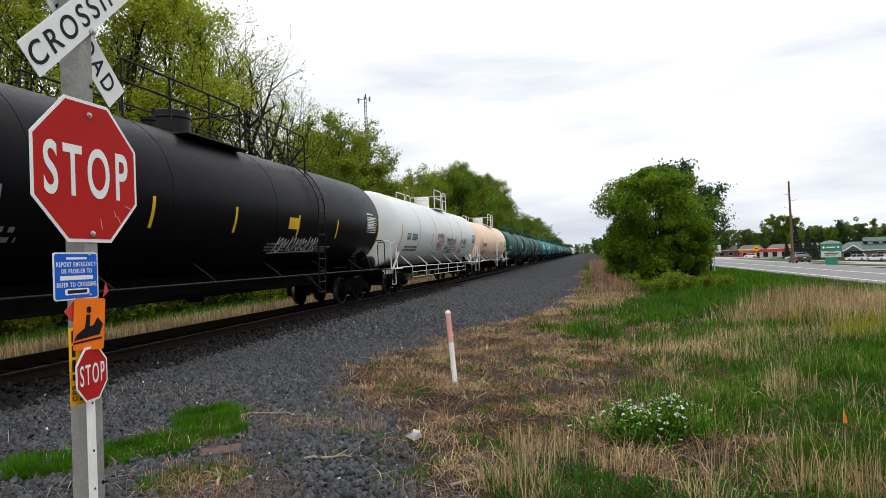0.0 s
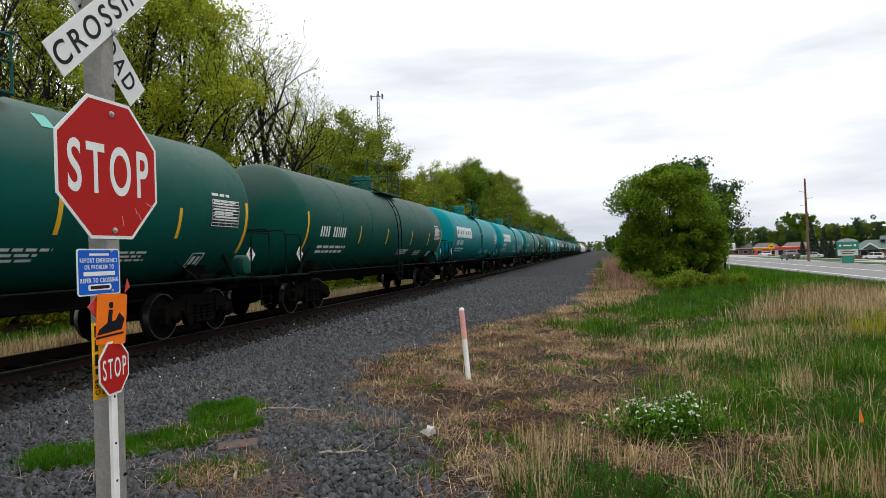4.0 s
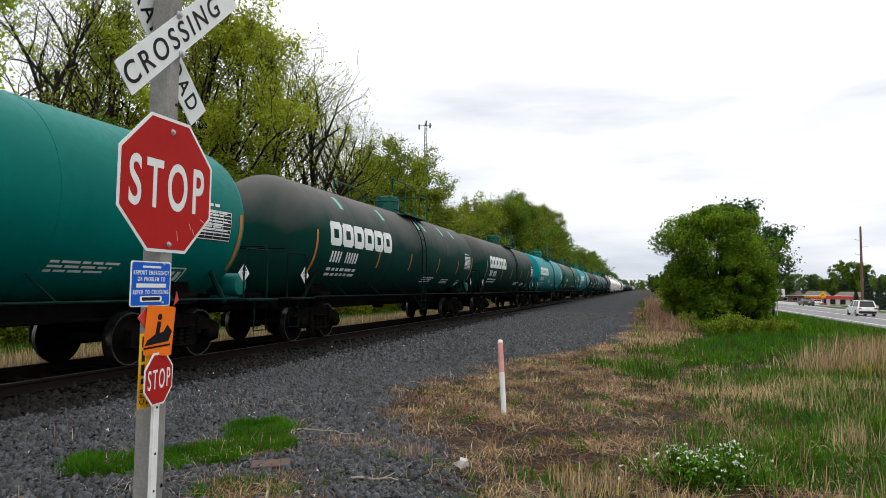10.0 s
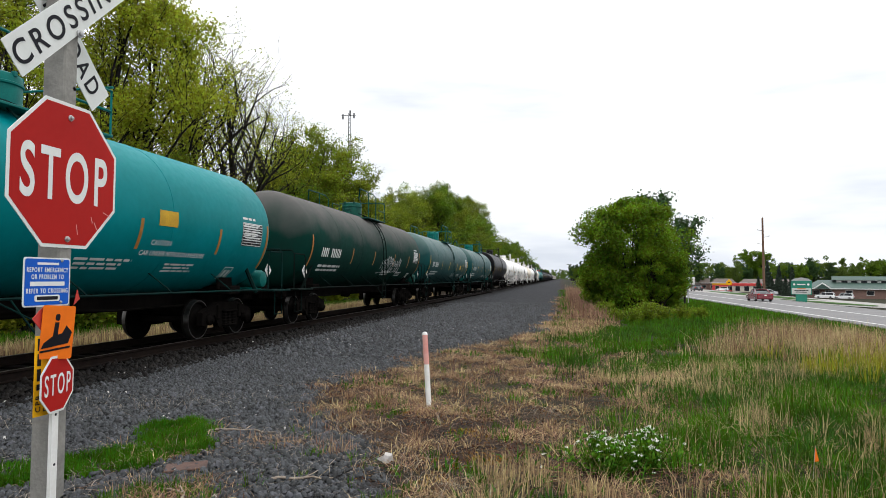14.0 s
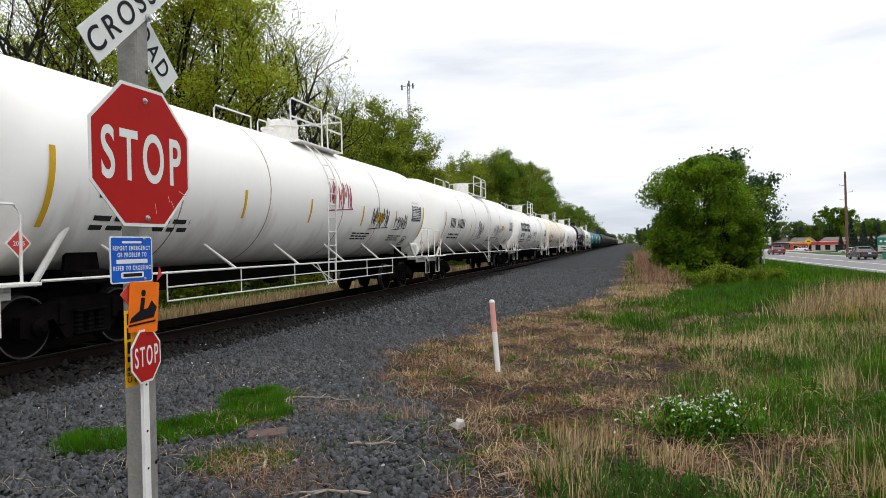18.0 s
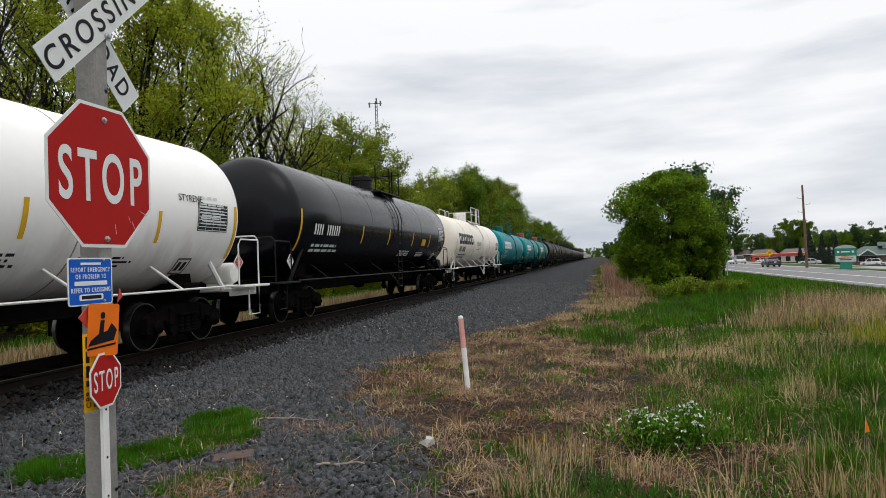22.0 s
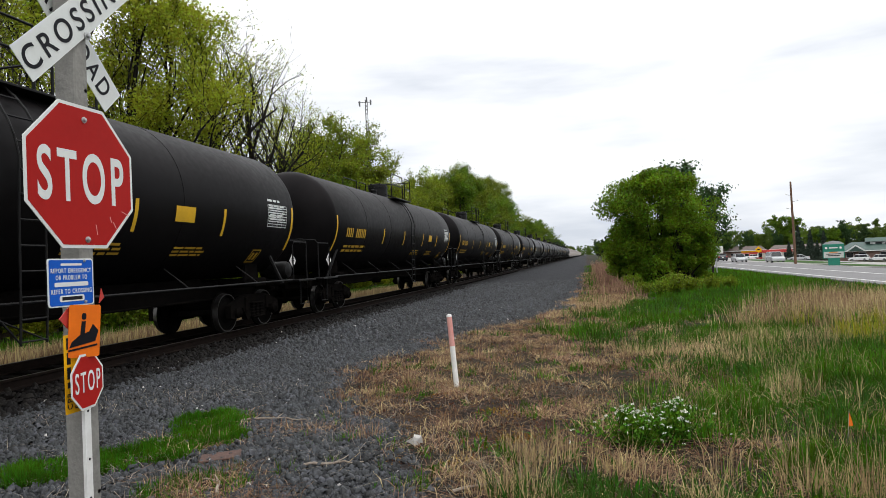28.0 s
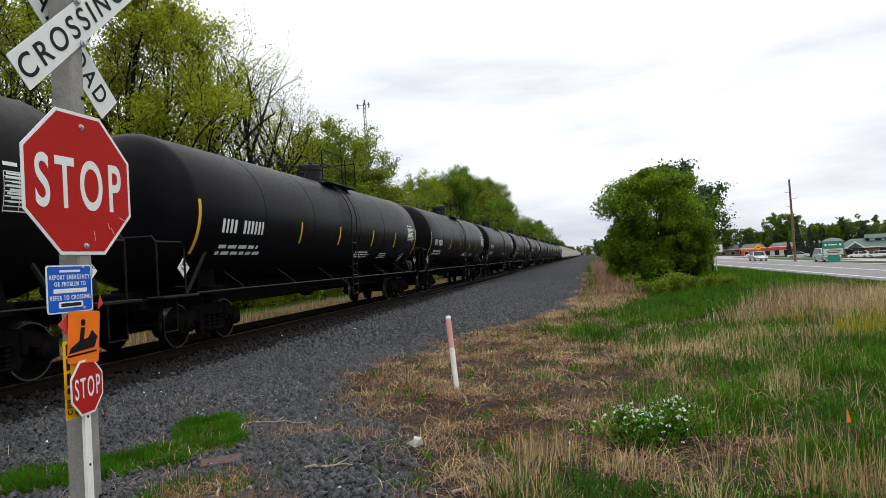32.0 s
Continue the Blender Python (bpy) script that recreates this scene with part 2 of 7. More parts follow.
    def mesh(self, name, material=None, smooth=35):
        me = bpy.data.meshes.new(name)
        me.from_pydata(self.v, [], self.f)
        bm = bmesh.new()
        bm.from_mesh(me)
        bmesh.ops.recalc_face_normals(bm, faces=bm.faces)
        bm.to_mesh(me)
        bm.free()
        if smooth:
            me.shade_smooth()
            me.set_sharp_from_angle(angle=radians(smooth))
        if material:
            me.materials.append(material)
        return me


def raw_mesh(name, verts, faces_n, material, smooth=False):
    """A large mesh from arrays: verts (n, 3), faces (m, k)."""
    me = bpy.data.meshes.new(name)
    v, f = np.asarray(verts, np.float32), np.asarray(faces_n, np.int32)
    me.vertices.add(len(v))
    me.vertices.foreach_set("co", v.ravel())
    k = f.shape[1]
    me.loops.add(f.size)
    me.loops.foreach_set("vertex_index", f.ravel())
    me.polygons.add(len(f))
    me.polygons.foreach_set("loop_start", np.arange(0, f.size, k, dtype=np.int32))
    me.polygons.foreach_set("loop_total", np.full(len(f), k, np.int32))
    me.update(calc_edges=True)
    me.validate()
    if smooth:
        me.shade_smooth()
    if material:
        me.materials.append(material)
    return me


def part(name, mesh, parent=None, label="", m=None, material=None):
    """Links a mesh as one object under a thing or a part."""
    if isinstance(mesh, Geo):
        mesh = mesh.mesh(name, material)
    ob = new(name, mesh)
    if parent is not None:
        ob.parent = parent
    if m is not None:
        ob.matrix_basis = m
    if label:
        ob["label"] = label
    return ob


def thing(name, label, category, m=None, group="", kind="", data=None):
    ob = new(name, data)
    if m is not None:
        ob.matrix_basis = m
    return tagged(ob, label, category, group, kind)


FONT_CACHE = {}


def letters(text, height, width=None, depth=0.002, spacing=1.0, weight=0.0):
    """A mesh of raised letters in the plane x (right), z (up), facing -y, centred; height of the capitals in metres."""
    key = (text, height, width, depth, spacing, weight)
    if key not in FONT_CACHE:
        cu = bpy.data.curves.new("letters", "FONT")
        cu.body, cu.size, cu.extrude, cu.space_character, cu.resolution_u = text, 1.0, 0.0, spacing, 7
        cu.offset = weight
        ob = bpy.data.objects.new("letters", cu)
        me = bpy.data.meshes.new_from_object(ob)
        bpy.data.objects.remove(ob)
        bm = bmesh.new()
        bm.from_mesh(me)
        xs = [v.co.x for v in bm.verts]
        ys = [v.co.y for v in bm.verts]
        x0, x1, y0, y1 = min(xs), max(xs), min(ys), max(ys)
        sy = height / (y1 - y0)
        sx = width / (x1 - x0) if width else sy
        for v in bm.verts:
            v.co = Vector(((v.co.x - (x0 + x1) / 2) * sx, 0, (v.co.y - (y0 + y1) / 2) * sy))
        if depth:
            r = bmesh.ops.extrude_face_region(bm, geom=bm.faces[:])
            for e in r["geom"]:
                if isinstance(e, bmesh.types.BMVert):
                    e.co.y -= depth
            bmesh.ops.recalc_face_normals(bm, faces=bm.faces)
        for face in bm.faces:
            face.smooth = False
        bm.to_mesh(me)
        bm.free()
        FONT_CACHE[key] = me
    return FONT_CACHE[key].copy()


# ---- materials ----
M = {}
M["ballast"] = mat("ballast_stone", (0.040, 0.0445, 0.049), 0.65, color2=(0.004, 0.0045, 0.005), scale=22, per_island=0.95, bump=0.3, bscale=60)
M["rail"] = mat("rail_steel", (0.013, 0.0085, 0.0065), 0.85, 0.0, (0.007, 0.005, 0.0045), 6, 0.2, spec=0.05)
M["rail_top"] = mat("rail_running_surface", (0.12, 0.105, 0.10), 0.4, 0.8, (0.06, 0.05, 0.045), 3)
M["tie"] = mat("tie_wood", (0.006, 0.0048, 0.0043), 0.9, color2=(0.0035, 0.003, 0.0028), scale=5, bump=0.5, per_object=0.3, spec=0.02)
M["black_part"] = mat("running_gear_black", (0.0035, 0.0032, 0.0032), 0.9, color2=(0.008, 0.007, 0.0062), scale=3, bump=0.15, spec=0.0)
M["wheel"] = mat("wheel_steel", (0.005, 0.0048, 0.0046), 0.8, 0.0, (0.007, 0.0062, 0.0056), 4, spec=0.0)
M["wheel_tread"] = mat("wheel_tread", (0.16, 0.155, 0.15), 0.42, 1.0, (0.05, 0.047, 0.045), 2)
GREY_DUST = (0.19, 0.18, 0.165)
# matt black, turning to a paler bluish black towards the top
M["tank_black"] = mat("tank_paint_black", (0.0028, 0.0028, 0.0038), 0.36, color2=(0.005, 0.005, 0.006), scale=0.9, bump=0.03, bscale=3, dust_top_tone=((0.014, 0.014, 0.018), 1.0, 1.7, 0.5), per_object=0.12, spec=0.05)
M["tank_gloss_black"] = mat("tank_paint_gloss_black", (0.002, 0.0024, 0.0045), 0.2, color2=(0.003, 0.0034, 0.0055), scale=0.9, bump=0.01, bscale=2, spec=0.2)
M["tank_brown_black"] = mat("tank_paint_worn_black", (0.004, 0.0036, 0.0038), 0.45, color2=(0.007, 0.0062, 0.0064), scale=0.8, bump=0.03, bscale=3, dust_top_tone=((0.022, 0.019, 0.020), 0.4, 1.7, 0.55), per_object=0.15, spec=0.05)
M["tank_white"] = mat("tank_paint_white", (0.90, 0.89, 0.87), 0.4, color2=(0.83, 0.81, 0.77), scale=0.8, bump=0.02, bscale=3, spread=0.9, spec=0.3, stain=((0.30, 0.22, 0.14), -2.0, -0.7, 0.5))
M["tank_cream"] = mat("tank_paint_cream", (0.84, 0.79, 0.70), 0.45, color2=(0.72, 0.65, 0.55), scale=0.7, bump=0.02, bscale=3, spread=0.8, spec=0.3, stain=((0.30, 0.20, 0.12), -2.0, -0.8, 0.4))
M["tank_pale_grey"] = mat("tank_paint_pale_grey", (0.60, 0.63, 0.62), 0.4, color2=(0.52, 0.55, 0.54), scale=0.8, bump=0.02, bscale=3, spread=0.9, spec=0.2)
M["tank_rusty"] = mat("tank_paint_rust_stained", (0.85, 0.80, 0.71), 0.55, color2=(0.74, 0.62, 0.48), scale=0.6, bump=0.03, bscale=3, spread=0.8, spec=0.3, stain=((0.17, 0.085, 0.035), -1.7, -0.1, 0.9))
M["tank_peach"] = mat("tank_paint_faded_peach", (0.80, 0.60, 0.45), 0.5, color2=(0.64, 0.44, 0.31), scale=0.6, bump=0.03, bscale=3, spread=0.8, spec=0.2, stain=((0.20, 0.11, 0.06), -2.0, -0.4, 0.6))
M["seam_dirty"] = mat("weld_seam_grime", (0.45, 0.38, 0.30), 0.7, color2=(0.20, 0.14, 0.09), scale=1.5, spread=0.9, spec=0.1)
# the two teals turn to a lighter tone of themselves towards the top
M["tank_teal"] = mat("tank_paint_teal", (0.0, 0.185, 0.205), 0.42, color2=(0.0, 0.15, 0.162), scale=0.8, bump=0.02, bscale=3, dust_top_tone=((0.0, 0.27, 0.295), 0.7, 1.7, 0.5), per_object=0.08, spec=0.05)
M["tank_teal_green"] = mat("tank_paint_green_teal", (0.0, 0.135, 0.115), 0.42, color2=(0.0, 0.105, 0.09), scale=0.8, bump=0.02, bscale=3, dust_top_tone=((0.004, 0.18, 0.16), 0.7, 1.7, 0.5), spec=0.05)
M["tank_dark_green"] = mat("tank_paint_dark_green", (0.002, 0.066, 0.048), 0.48, color2=(0.005, 0.052, 0.040), scale=0.8, bump=0.02, bscale=3, dust_top_tone=((0.10, 0.12, 0.105), 0.2, 1.9, 0.7), per_object=0.1, spec=0.05)
M["tank_dusty_green"] = mat("tank_paint_dusty_green", (0.003, 0.072, 0.050), 0.6, color2=(0.008, 0.055, 0.042), scale=0.9, bump=0.03, bscale=3, dust_top_tone=((0.165, 0.16, 0.145), 0.1, 1.5, 0.95), spec=0.03)
M["tank_grey"] = mat("tank_dirt_grey", (0.002, 0.034, 0.025), 0.65, color2=(0.006, 0.026, 0.021), scale=0.9, bump=0.03, bscale=3, dust_top_tone=((0.125, 0.117, 0.112), 0.1, 1.35, 0.92), per_object=0.1, spec=0.03)
M["tank_grey_teal"] = mat("tank_paint_grey_teal", (0.006, 0.060, 0.060), 0.5, color2=(0.01, 0.05, 0.05), scale=0.9, bump=0.02, bscale=3, dust_top_tone=((0.16, 0.215, 0.205), 0.3, 1.7, 0.85), spec=0.1)
M["hopper_white"] = mat("hopper_paint_white", (0.62, 0.58, 0.55), 0.5, color2=(0.42, 0.36, 0.33), scale=0.6)
M["white_paint"] = mat("white_paint", (0.78, 0.77, 0.74), 0.45, color2=(0.62, 0.60, 0.56), scale=5)
M["teal_paint"] = mat("teal_paint", (0.004, 0.15, 0.13), 0.45, color2=(0.004, 0.10, 0.09), scale=5, spec=0.1)
M["dark_green_paint"] = mat("dark_green_paint", (0.008, 0.09, 0.065), 0.5, color2=(0.008, 0.05, 0.04), scale=5, spec=0.1)
M["black_paint"] = mat("black_paint", (0.006, 0.006, 0.0065), 0.45, color2=(0.012, 0.0115, 0.011), scale=5, spec=0.12)
# darker, mottled versions of the trim colours for ladders, steps and lower rails
M["teal_low_dark"] = mat("teal_paint_dark_mottled", (0.003, 0.034, 0.030), 0.8, color2=(0.005, 0.006, 0.006), scale=2.5, spread=0.8, spec=0.05)
M["green_low_dark"] = mat("green_paint_dark_mottled", (0.004, 0.014, 0.011), 0.8, color2=(0.004, 0.004, 0.004), scale=2.5, spread=0.8, spec=0.05)
M["red_paint"] = mat("red_paint", (0.45, 0.02, 0.015), 0.45, color2=(0.3, 0.02, 0.015), scale=5)
M["mark_white"] = mat("stencil_white", (0.72, 0.74, 0.72), 0.6, color2=(0.5, 0.54, 0.52), scale=3, spread=0.9, spec=0.1)
M["mark_grey"] = mat("stencil_faded_grey", (0.20, 0.20, 0.21), 0.6, color2=(0.10, 0.10, 0.11), scale=3, spread=0.9, spec=0.1)
M["mark_black"] = mat("stencil_black", (0.03, 0.03, 0.032), 0.6, scale=3, spec=0.1)
M["mark_yellow"] = mat("stencil_yellow", (0.55, 0.33, 0.03), 0.6, color2=(0.35, 0.21, 0.03), scale=3, spec=0.1)
M["stripe_yellow"] = mat("reflector_yellow", (0.72, 0.42, 0.02), 0.4, color2=(0.5, 0.3, 0.03), scale=2, spread=0.9, spec=0.1)
M["stripe_orange"] = mat("reflector_worn_orange", (0.42, 0.17, 0.03), 0.5, color2=(0.22, 0.12, 0.04), scale=2, spread=0.9, spec=0.1)
M["placard_white"] = mat("placard_white", (0.75, 0.74, 0.72), 0.4, scale=4)
M["placard_red"] = mat("placard_red", (0.55, 0.04, 0.03), 0.4, scale=4)
M["paint_line_white"] = mat("spray_white", (0.55, 0.57, 0.58), 0.6, scale=2, spread=0.9)
M["spray_red"] = mat("spray_red", (0.35, 0.03, 0.05), 0.6, scale=2)
M["spray_pink"] = mat("spray_pink", (0.36, 0.10, 0.16), 0.6, scale=2, spread=0.9)
M["spray_black"] = mat("spray_black", (0.02, 0.02, 0.025), 0.6, scale=2)
M["patch_mint"] = mat("patch_mint", (0.10, 0.42, 0.34), 0.5, scale=3)
M["sign_red"] = mat("sign_sheet_red", (0.41, 0.018, 0.015), 0.42, color2=(0.33, 0.015, 0.013), scale=3, bump=0.02, bscale=9, spread=0.8, spec=0.05)
M["sign_white"] = mat("sign_sheet_white", (0.74, 0.76, 0.74), 0.4, color2=(0.62, 0.64, 0.61), scale=5, spread=0.8, spec=0.1)
M["sign_black"] = mat("sign_ink_black", (0.012, 0.012, 0.016), 0.4, scale=5, spec=0.1)
M["sign_blue"] = mat("sign_sheet_blue", (0.008, 0.10, 0.52), 0.4, color2=(0.008, 0.085, 0.44), scale=5, spec=0.1)
M["sign_orange"] = mat("sign_sheet_orange", (0.80, 0.17, 0.012), 0.45, color2=(0.68, 0.14, 0.012), scale=5, spec=0.1)
M["sign_yellow"] = mat("sign_sheet_yellow", (0.82, 0.42, 0.01), 0.45, color2=(0.7, 0.36, 0.01), scale=5, spec=0.1)
M["post_wood"] = mat("grey_weathered_post", (0.27, 0.26, 0.235), 0.8, color2=(0.17, 0.165, 0.15), scale=6, bump=0.4, bscale=30)
M["galv"] = mat("galvanised_steel", (0.5, 0.5, 0.49), 0.4, 0.7, (0.38, 0.38, 0.38), 8)
M["marker_white"] = mat("marker_post_white", (0.80, 0.80, 0.78), 0.45, color2=(0.66, 0.65, 0.62), scale=6, spec=0.1)
M["marker_pink"] = mat("marker_faded_red", (0.62, 0.22, 0.19), 0.5, color2=(0.72, 0.45, 0.40), scale=9, spread=0.9, spec=0.1)
M["bark"] = mat("bark", (0.024, 0.020, 0.017), 0.9, color2=(0.010, 0.0085, 0.0075), scale=3, bump=0.6, bscale=20, per_object=0.2, spec=0.2)
M["leaf_spring"] = mat("leaf_spring", (0.46, 0.55, 0.026), 0.55, color2=(0.20, 0.29, 0.012), scale=0.5, per_island=0.45, per_object=0.10, thin=0.5, spec=0.2)
M["leaf_olive"] = mat("leaf_olive", (0.42, 0.46, 0.03), 0.55, color2=(0.19, 0.23, 0.014), scale=0.5, per_island=0.45, per_object=0.08, thin=0.5, spec=0.2)
M["leaf_fresh"] = mat("leaf_fresh", (0.24, 0.28, 0.016), 0.55, color2=(0.09, 0.12, 0.008), scale=0.5, per_island=0.5, per_object=0.12, thin=0.45, spec=0.15)
M["leaf_green"] = mat("leaf_green", (0.15, 0.235, 0.011), 0.5, color2=(0.065, 0.115, 0.007), scale=0.6, per_island=0.5, per_object=0.10, thin=0.45, spec=0.2)
M["leaf_wood"] = mat("leaf_wood", (0.20, 0.26, 0.014), 0.55, color2=(0.085, 0.125, 0.008), scale=0.5, per_island=0.5, per_object=0.12, thin=0.45, spec=0.2)
M["leaf_bush"] = mat("leaf_bush", (0.185, 0.285, 0.011), 0.5, color2=(0.055, 0.115, 0.006), scale=0.9, per_island=0.6, per_object=0.1, thin=0.5, spec=0.15)
M["grass_dark"] = mat("grass_dark_green", (0.055, 0.125, 0.016), 0.55, color2=(0.028, 0.065, 0.010), scale=0.9, per_island=0.5, thin=0.3, spec=0.04)
M["grass_pink"] = mat("grass_dry_reddish", (0.42, 0.265, 0.165), 0.8, color2=(0.13, 0.07, 0.04), scale=0.8, per_island=0.5, thin=0.25, spec=0.15)
M["grass_mid"] = mat("grass_mid_green", (0.075, 0.19, 0.008), 0.5, color2=(0.03, 0.09, 0.005), scale=3, per_island=0.5, thin=0.4, spec=0.04)
M["leaf_dark"] = mat("leaf_dark", (0.05, 0.10, 0.025), 0.6, color2=(0.03, 0.065, 0.018), scale=0.6, per_island=0.35, per_object=0.1, thin=0.3, spec=0.25)
M["needle"] = mat("needle", (0.012, 0.028, 0.014), 0.7, color2=(0.02, 0.038, 0.018), scale=0.6, per_island=0.35)
M["grass_green"] = mat("grass_green", (0.098, 0.205, 0.010), 0.5, color2=(0.020, 0.058, 0.004), scale=1.3, per_island=0.6, thin=0.4, spec=0.04)
M["grass_tan"] = mat("grass_dry", (0.58, 0.44, 0.25), 0.75, color2=(0.30, 0.20, 0.10), scale=0.9, per_island=0.5, thin=0.3, spec=0.2)
M["grass_yellow"] = mat("grass_yellow_green", (0.34, 0.31, 0.02), 0.6, color2=(0.22, 0.23, 0.02), scale=0.8, per_island=0.35, thin=0.4, spec=0.25)
M["twig"] = mat("dry_twig", (0.33, 0.28, 0.22), 0.85, color2=(0.2, 0.16, 0.12), scale=5, per_island=0.3)
M["flower"] = mat("flower_white", (0.75, 0.77, 0.66), 0.6, scale=3, per_island=0.2)
M["asphalt"] = mat("asphalt_grey", (0.17, 0.165, 0.165), 0.85, color2=(0.13, 0.127, 0.126), scale=0.35, bump=0.3, bscale=60)
M["road_white"] = mat("road_paint_white", (0.7, 0.7, 0.68), 0.6, color2=(0.45, 0.45, 0.43), scale=2)
M["concrete_lot"] = mat("lot_paving", (0.32, 0.305, 0.285), 0.85, color2=(0.24, 0.23, 0.215), scale=0.2, bump=0.2)
M["glass"] = mat("dark_glass", (0.010, 0.012, 0.014), 0.12, color2=(0.02, 0.022, 0.025), scale=2, spec=0.3)

# ---- the ground: one sheet, with track bed, meadow, ditch and the road's level ----
TRACK_X, RAIL_Z, ROAD_Z = -9.05, 0.20, -0.90
EDGE_Y = [-20, 2.0, 5.0, 5.8, 7.06, 8.0, 9.7, 13.0, 17.6, 21.2, 30.0, 60.0, 3000]
EDGE_X = [-0.5, -0.75, -1.15, -1.55, -2.6, -3.2, -3.45, -3.0, -1.6, -0.7, -0.3, -0.2, -0.2]


def gravel_edge(y):
    return np.interp(y, EDGE_Y, EDGE_X)


def ground_z(x, y):
    x, y = np.asarray(x, float), np.asarray(y, float)
    z = np.interp(x, [-2000, -14.5, -12.6, -11.2, -7.0, 5.0, 8.0, 12.5, 14.5, 16.6, 18.0, 27.5, 72.0, 4000],
                  [-0.55, -0.55, -0.5, -0.02, 0.0, 0.0, -0.15, -1.05, -1.15, -0.95, -0.95, -0.95, -3.45, -3.45])
    lump = 0.03 * np.sin(x * 1.7 + 0.6 * np.sin(y * 1.1)) * np.sin(y * 1.3 + 0.5) + 0.02 * np.sin(x * 4.1 + y * 2.7)
    grass = np.clip((x - gravel_edge(y)) / 1.5, 0, 1) * np.clip((17 - x) / 3, 0, 1)
    hill = np.clip((np.hypot(x, y) - 420) / 900, 0, 1) * np.clip((x - 30) / 80, 0, 1) * 9
    return z + lump * grass + hill


def smooth_noise(x, y, s, seed=0):
    """A cheap smooth field between 0 and 1."""
    a = np.sin(x / s * 1.3 + seed * 1.7 + 1.9 * np.sin(y / s * 0.9 + seed)) + np.sin(y / s * 1.1 - seed * 2.3 + 1.7 * np.sin(x / s * 0.8 + 2 * seed))
    b = np.sin((x + y) / s * 2.3 + seed) * np.sin((x - y) / s * 1.9 - seed)
    return np.clip(0.5 + 0.2 * a + 0.2 * b, 0, 1)


def worn_width(y):
    """How far the worn dry ground reaches from the gravel."""
    return np.interp(y, [3, 6, 9, 12, 16, 22, 26, 60, 90], [1.4, 2.6, 4.8, 4.6, 2.6, 1.2, 1.6, 2.2, 1.0])


def cover(x, y):
    """How much gravel, green and dry ground there is at a place."""
    d = x - gravel_edge(y)
    ragged = d + 0.5 * (smooth_noise(x, y, 0.35, 1) - 0.5) + 0.7 * (smooth_noise(x, y, 1.0, 2) - 0.5)
    gravel = np.clip(0.5 - ragged / 0.5, 0, 1) * np.clip((x + 13.0) / 1.2, 0, 1)
    patch = sum(np.exp(-(((x - px) / wx) ** 2 + ((y - py) / wy) ** 2) ** 2) for px, py, wx, wy in ((-4.05, 6.5, 0.42, 0.45), (-3.75, 5.85, 0.42, 0.42), (-3.95, 5.3, 0.45, 0.4), (-4.5, 4.8, 0.45, 0.4), (-3.0, 4.6, 0.4, 0.4)))
    gravel = gravel * (1 - 0.8 * np.clip(patch * 1.6 - 0.7 * smooth_noise(x, y, 0.3, 5), 0, 1))
    # the worn dry ground round the marker post, and the dirt strip beside the ballast further on
    dry = np.clip(1.55 - d / worn_width(y), 0, 1) * np.clip(0.35 + 1.1 * smooth_noise(x, y, 0.8, 3), 0, 1)
    dry = np.maximum(dry, 0.95 * np.clip((y - 17) / 3, 0, 1) * np.clip((70 - y) / 20, 0, 1) * np.clip(1.7 - np.abs(d - 1.35) / 0.75, 0, 1))
    dry = np.maximum(dry, np.clip(1.2 - np.abs(x + 13.2) / 1.1, 0, 1) * 0.9)
    green = np.clip(1 - gravel - dry, 0, 1)
    return gravel, green, np.clip(1 - gravel - green, 0, 1)


def spaced(lo, hi, fine_lo, fine_hi, step, grow):
    a = list(np.arange(fine_lo, fine_hi, step))
    s = step
    while a[-1] < hi:
        s *= grow
        a.append(min(a[-1] + s, hi))
    s = step
    while a[0] > lo:
        s *= grow
        a.insert(0, max(a[0] - s, lo))
    return np.array(a)


gx, gy = spaced(-1500, 1500, -13, 18, 0.16, 1.16), spaced(-300, 3000, -1, 34, 0.16, 1.09)
X, Y = np.meshgrid(gx, gy, indexing="ij")
Z = ground_z(X, Y)
nx, ny = X.shape
idx = np.arange(nx * ny).reshape(nx, ny)
quads = np.stack([idx[:-1, :-1], idx[1:, :-1], idx[1:, 1:], idx[:-1, 1:]], -1).reshape(-1, 4)


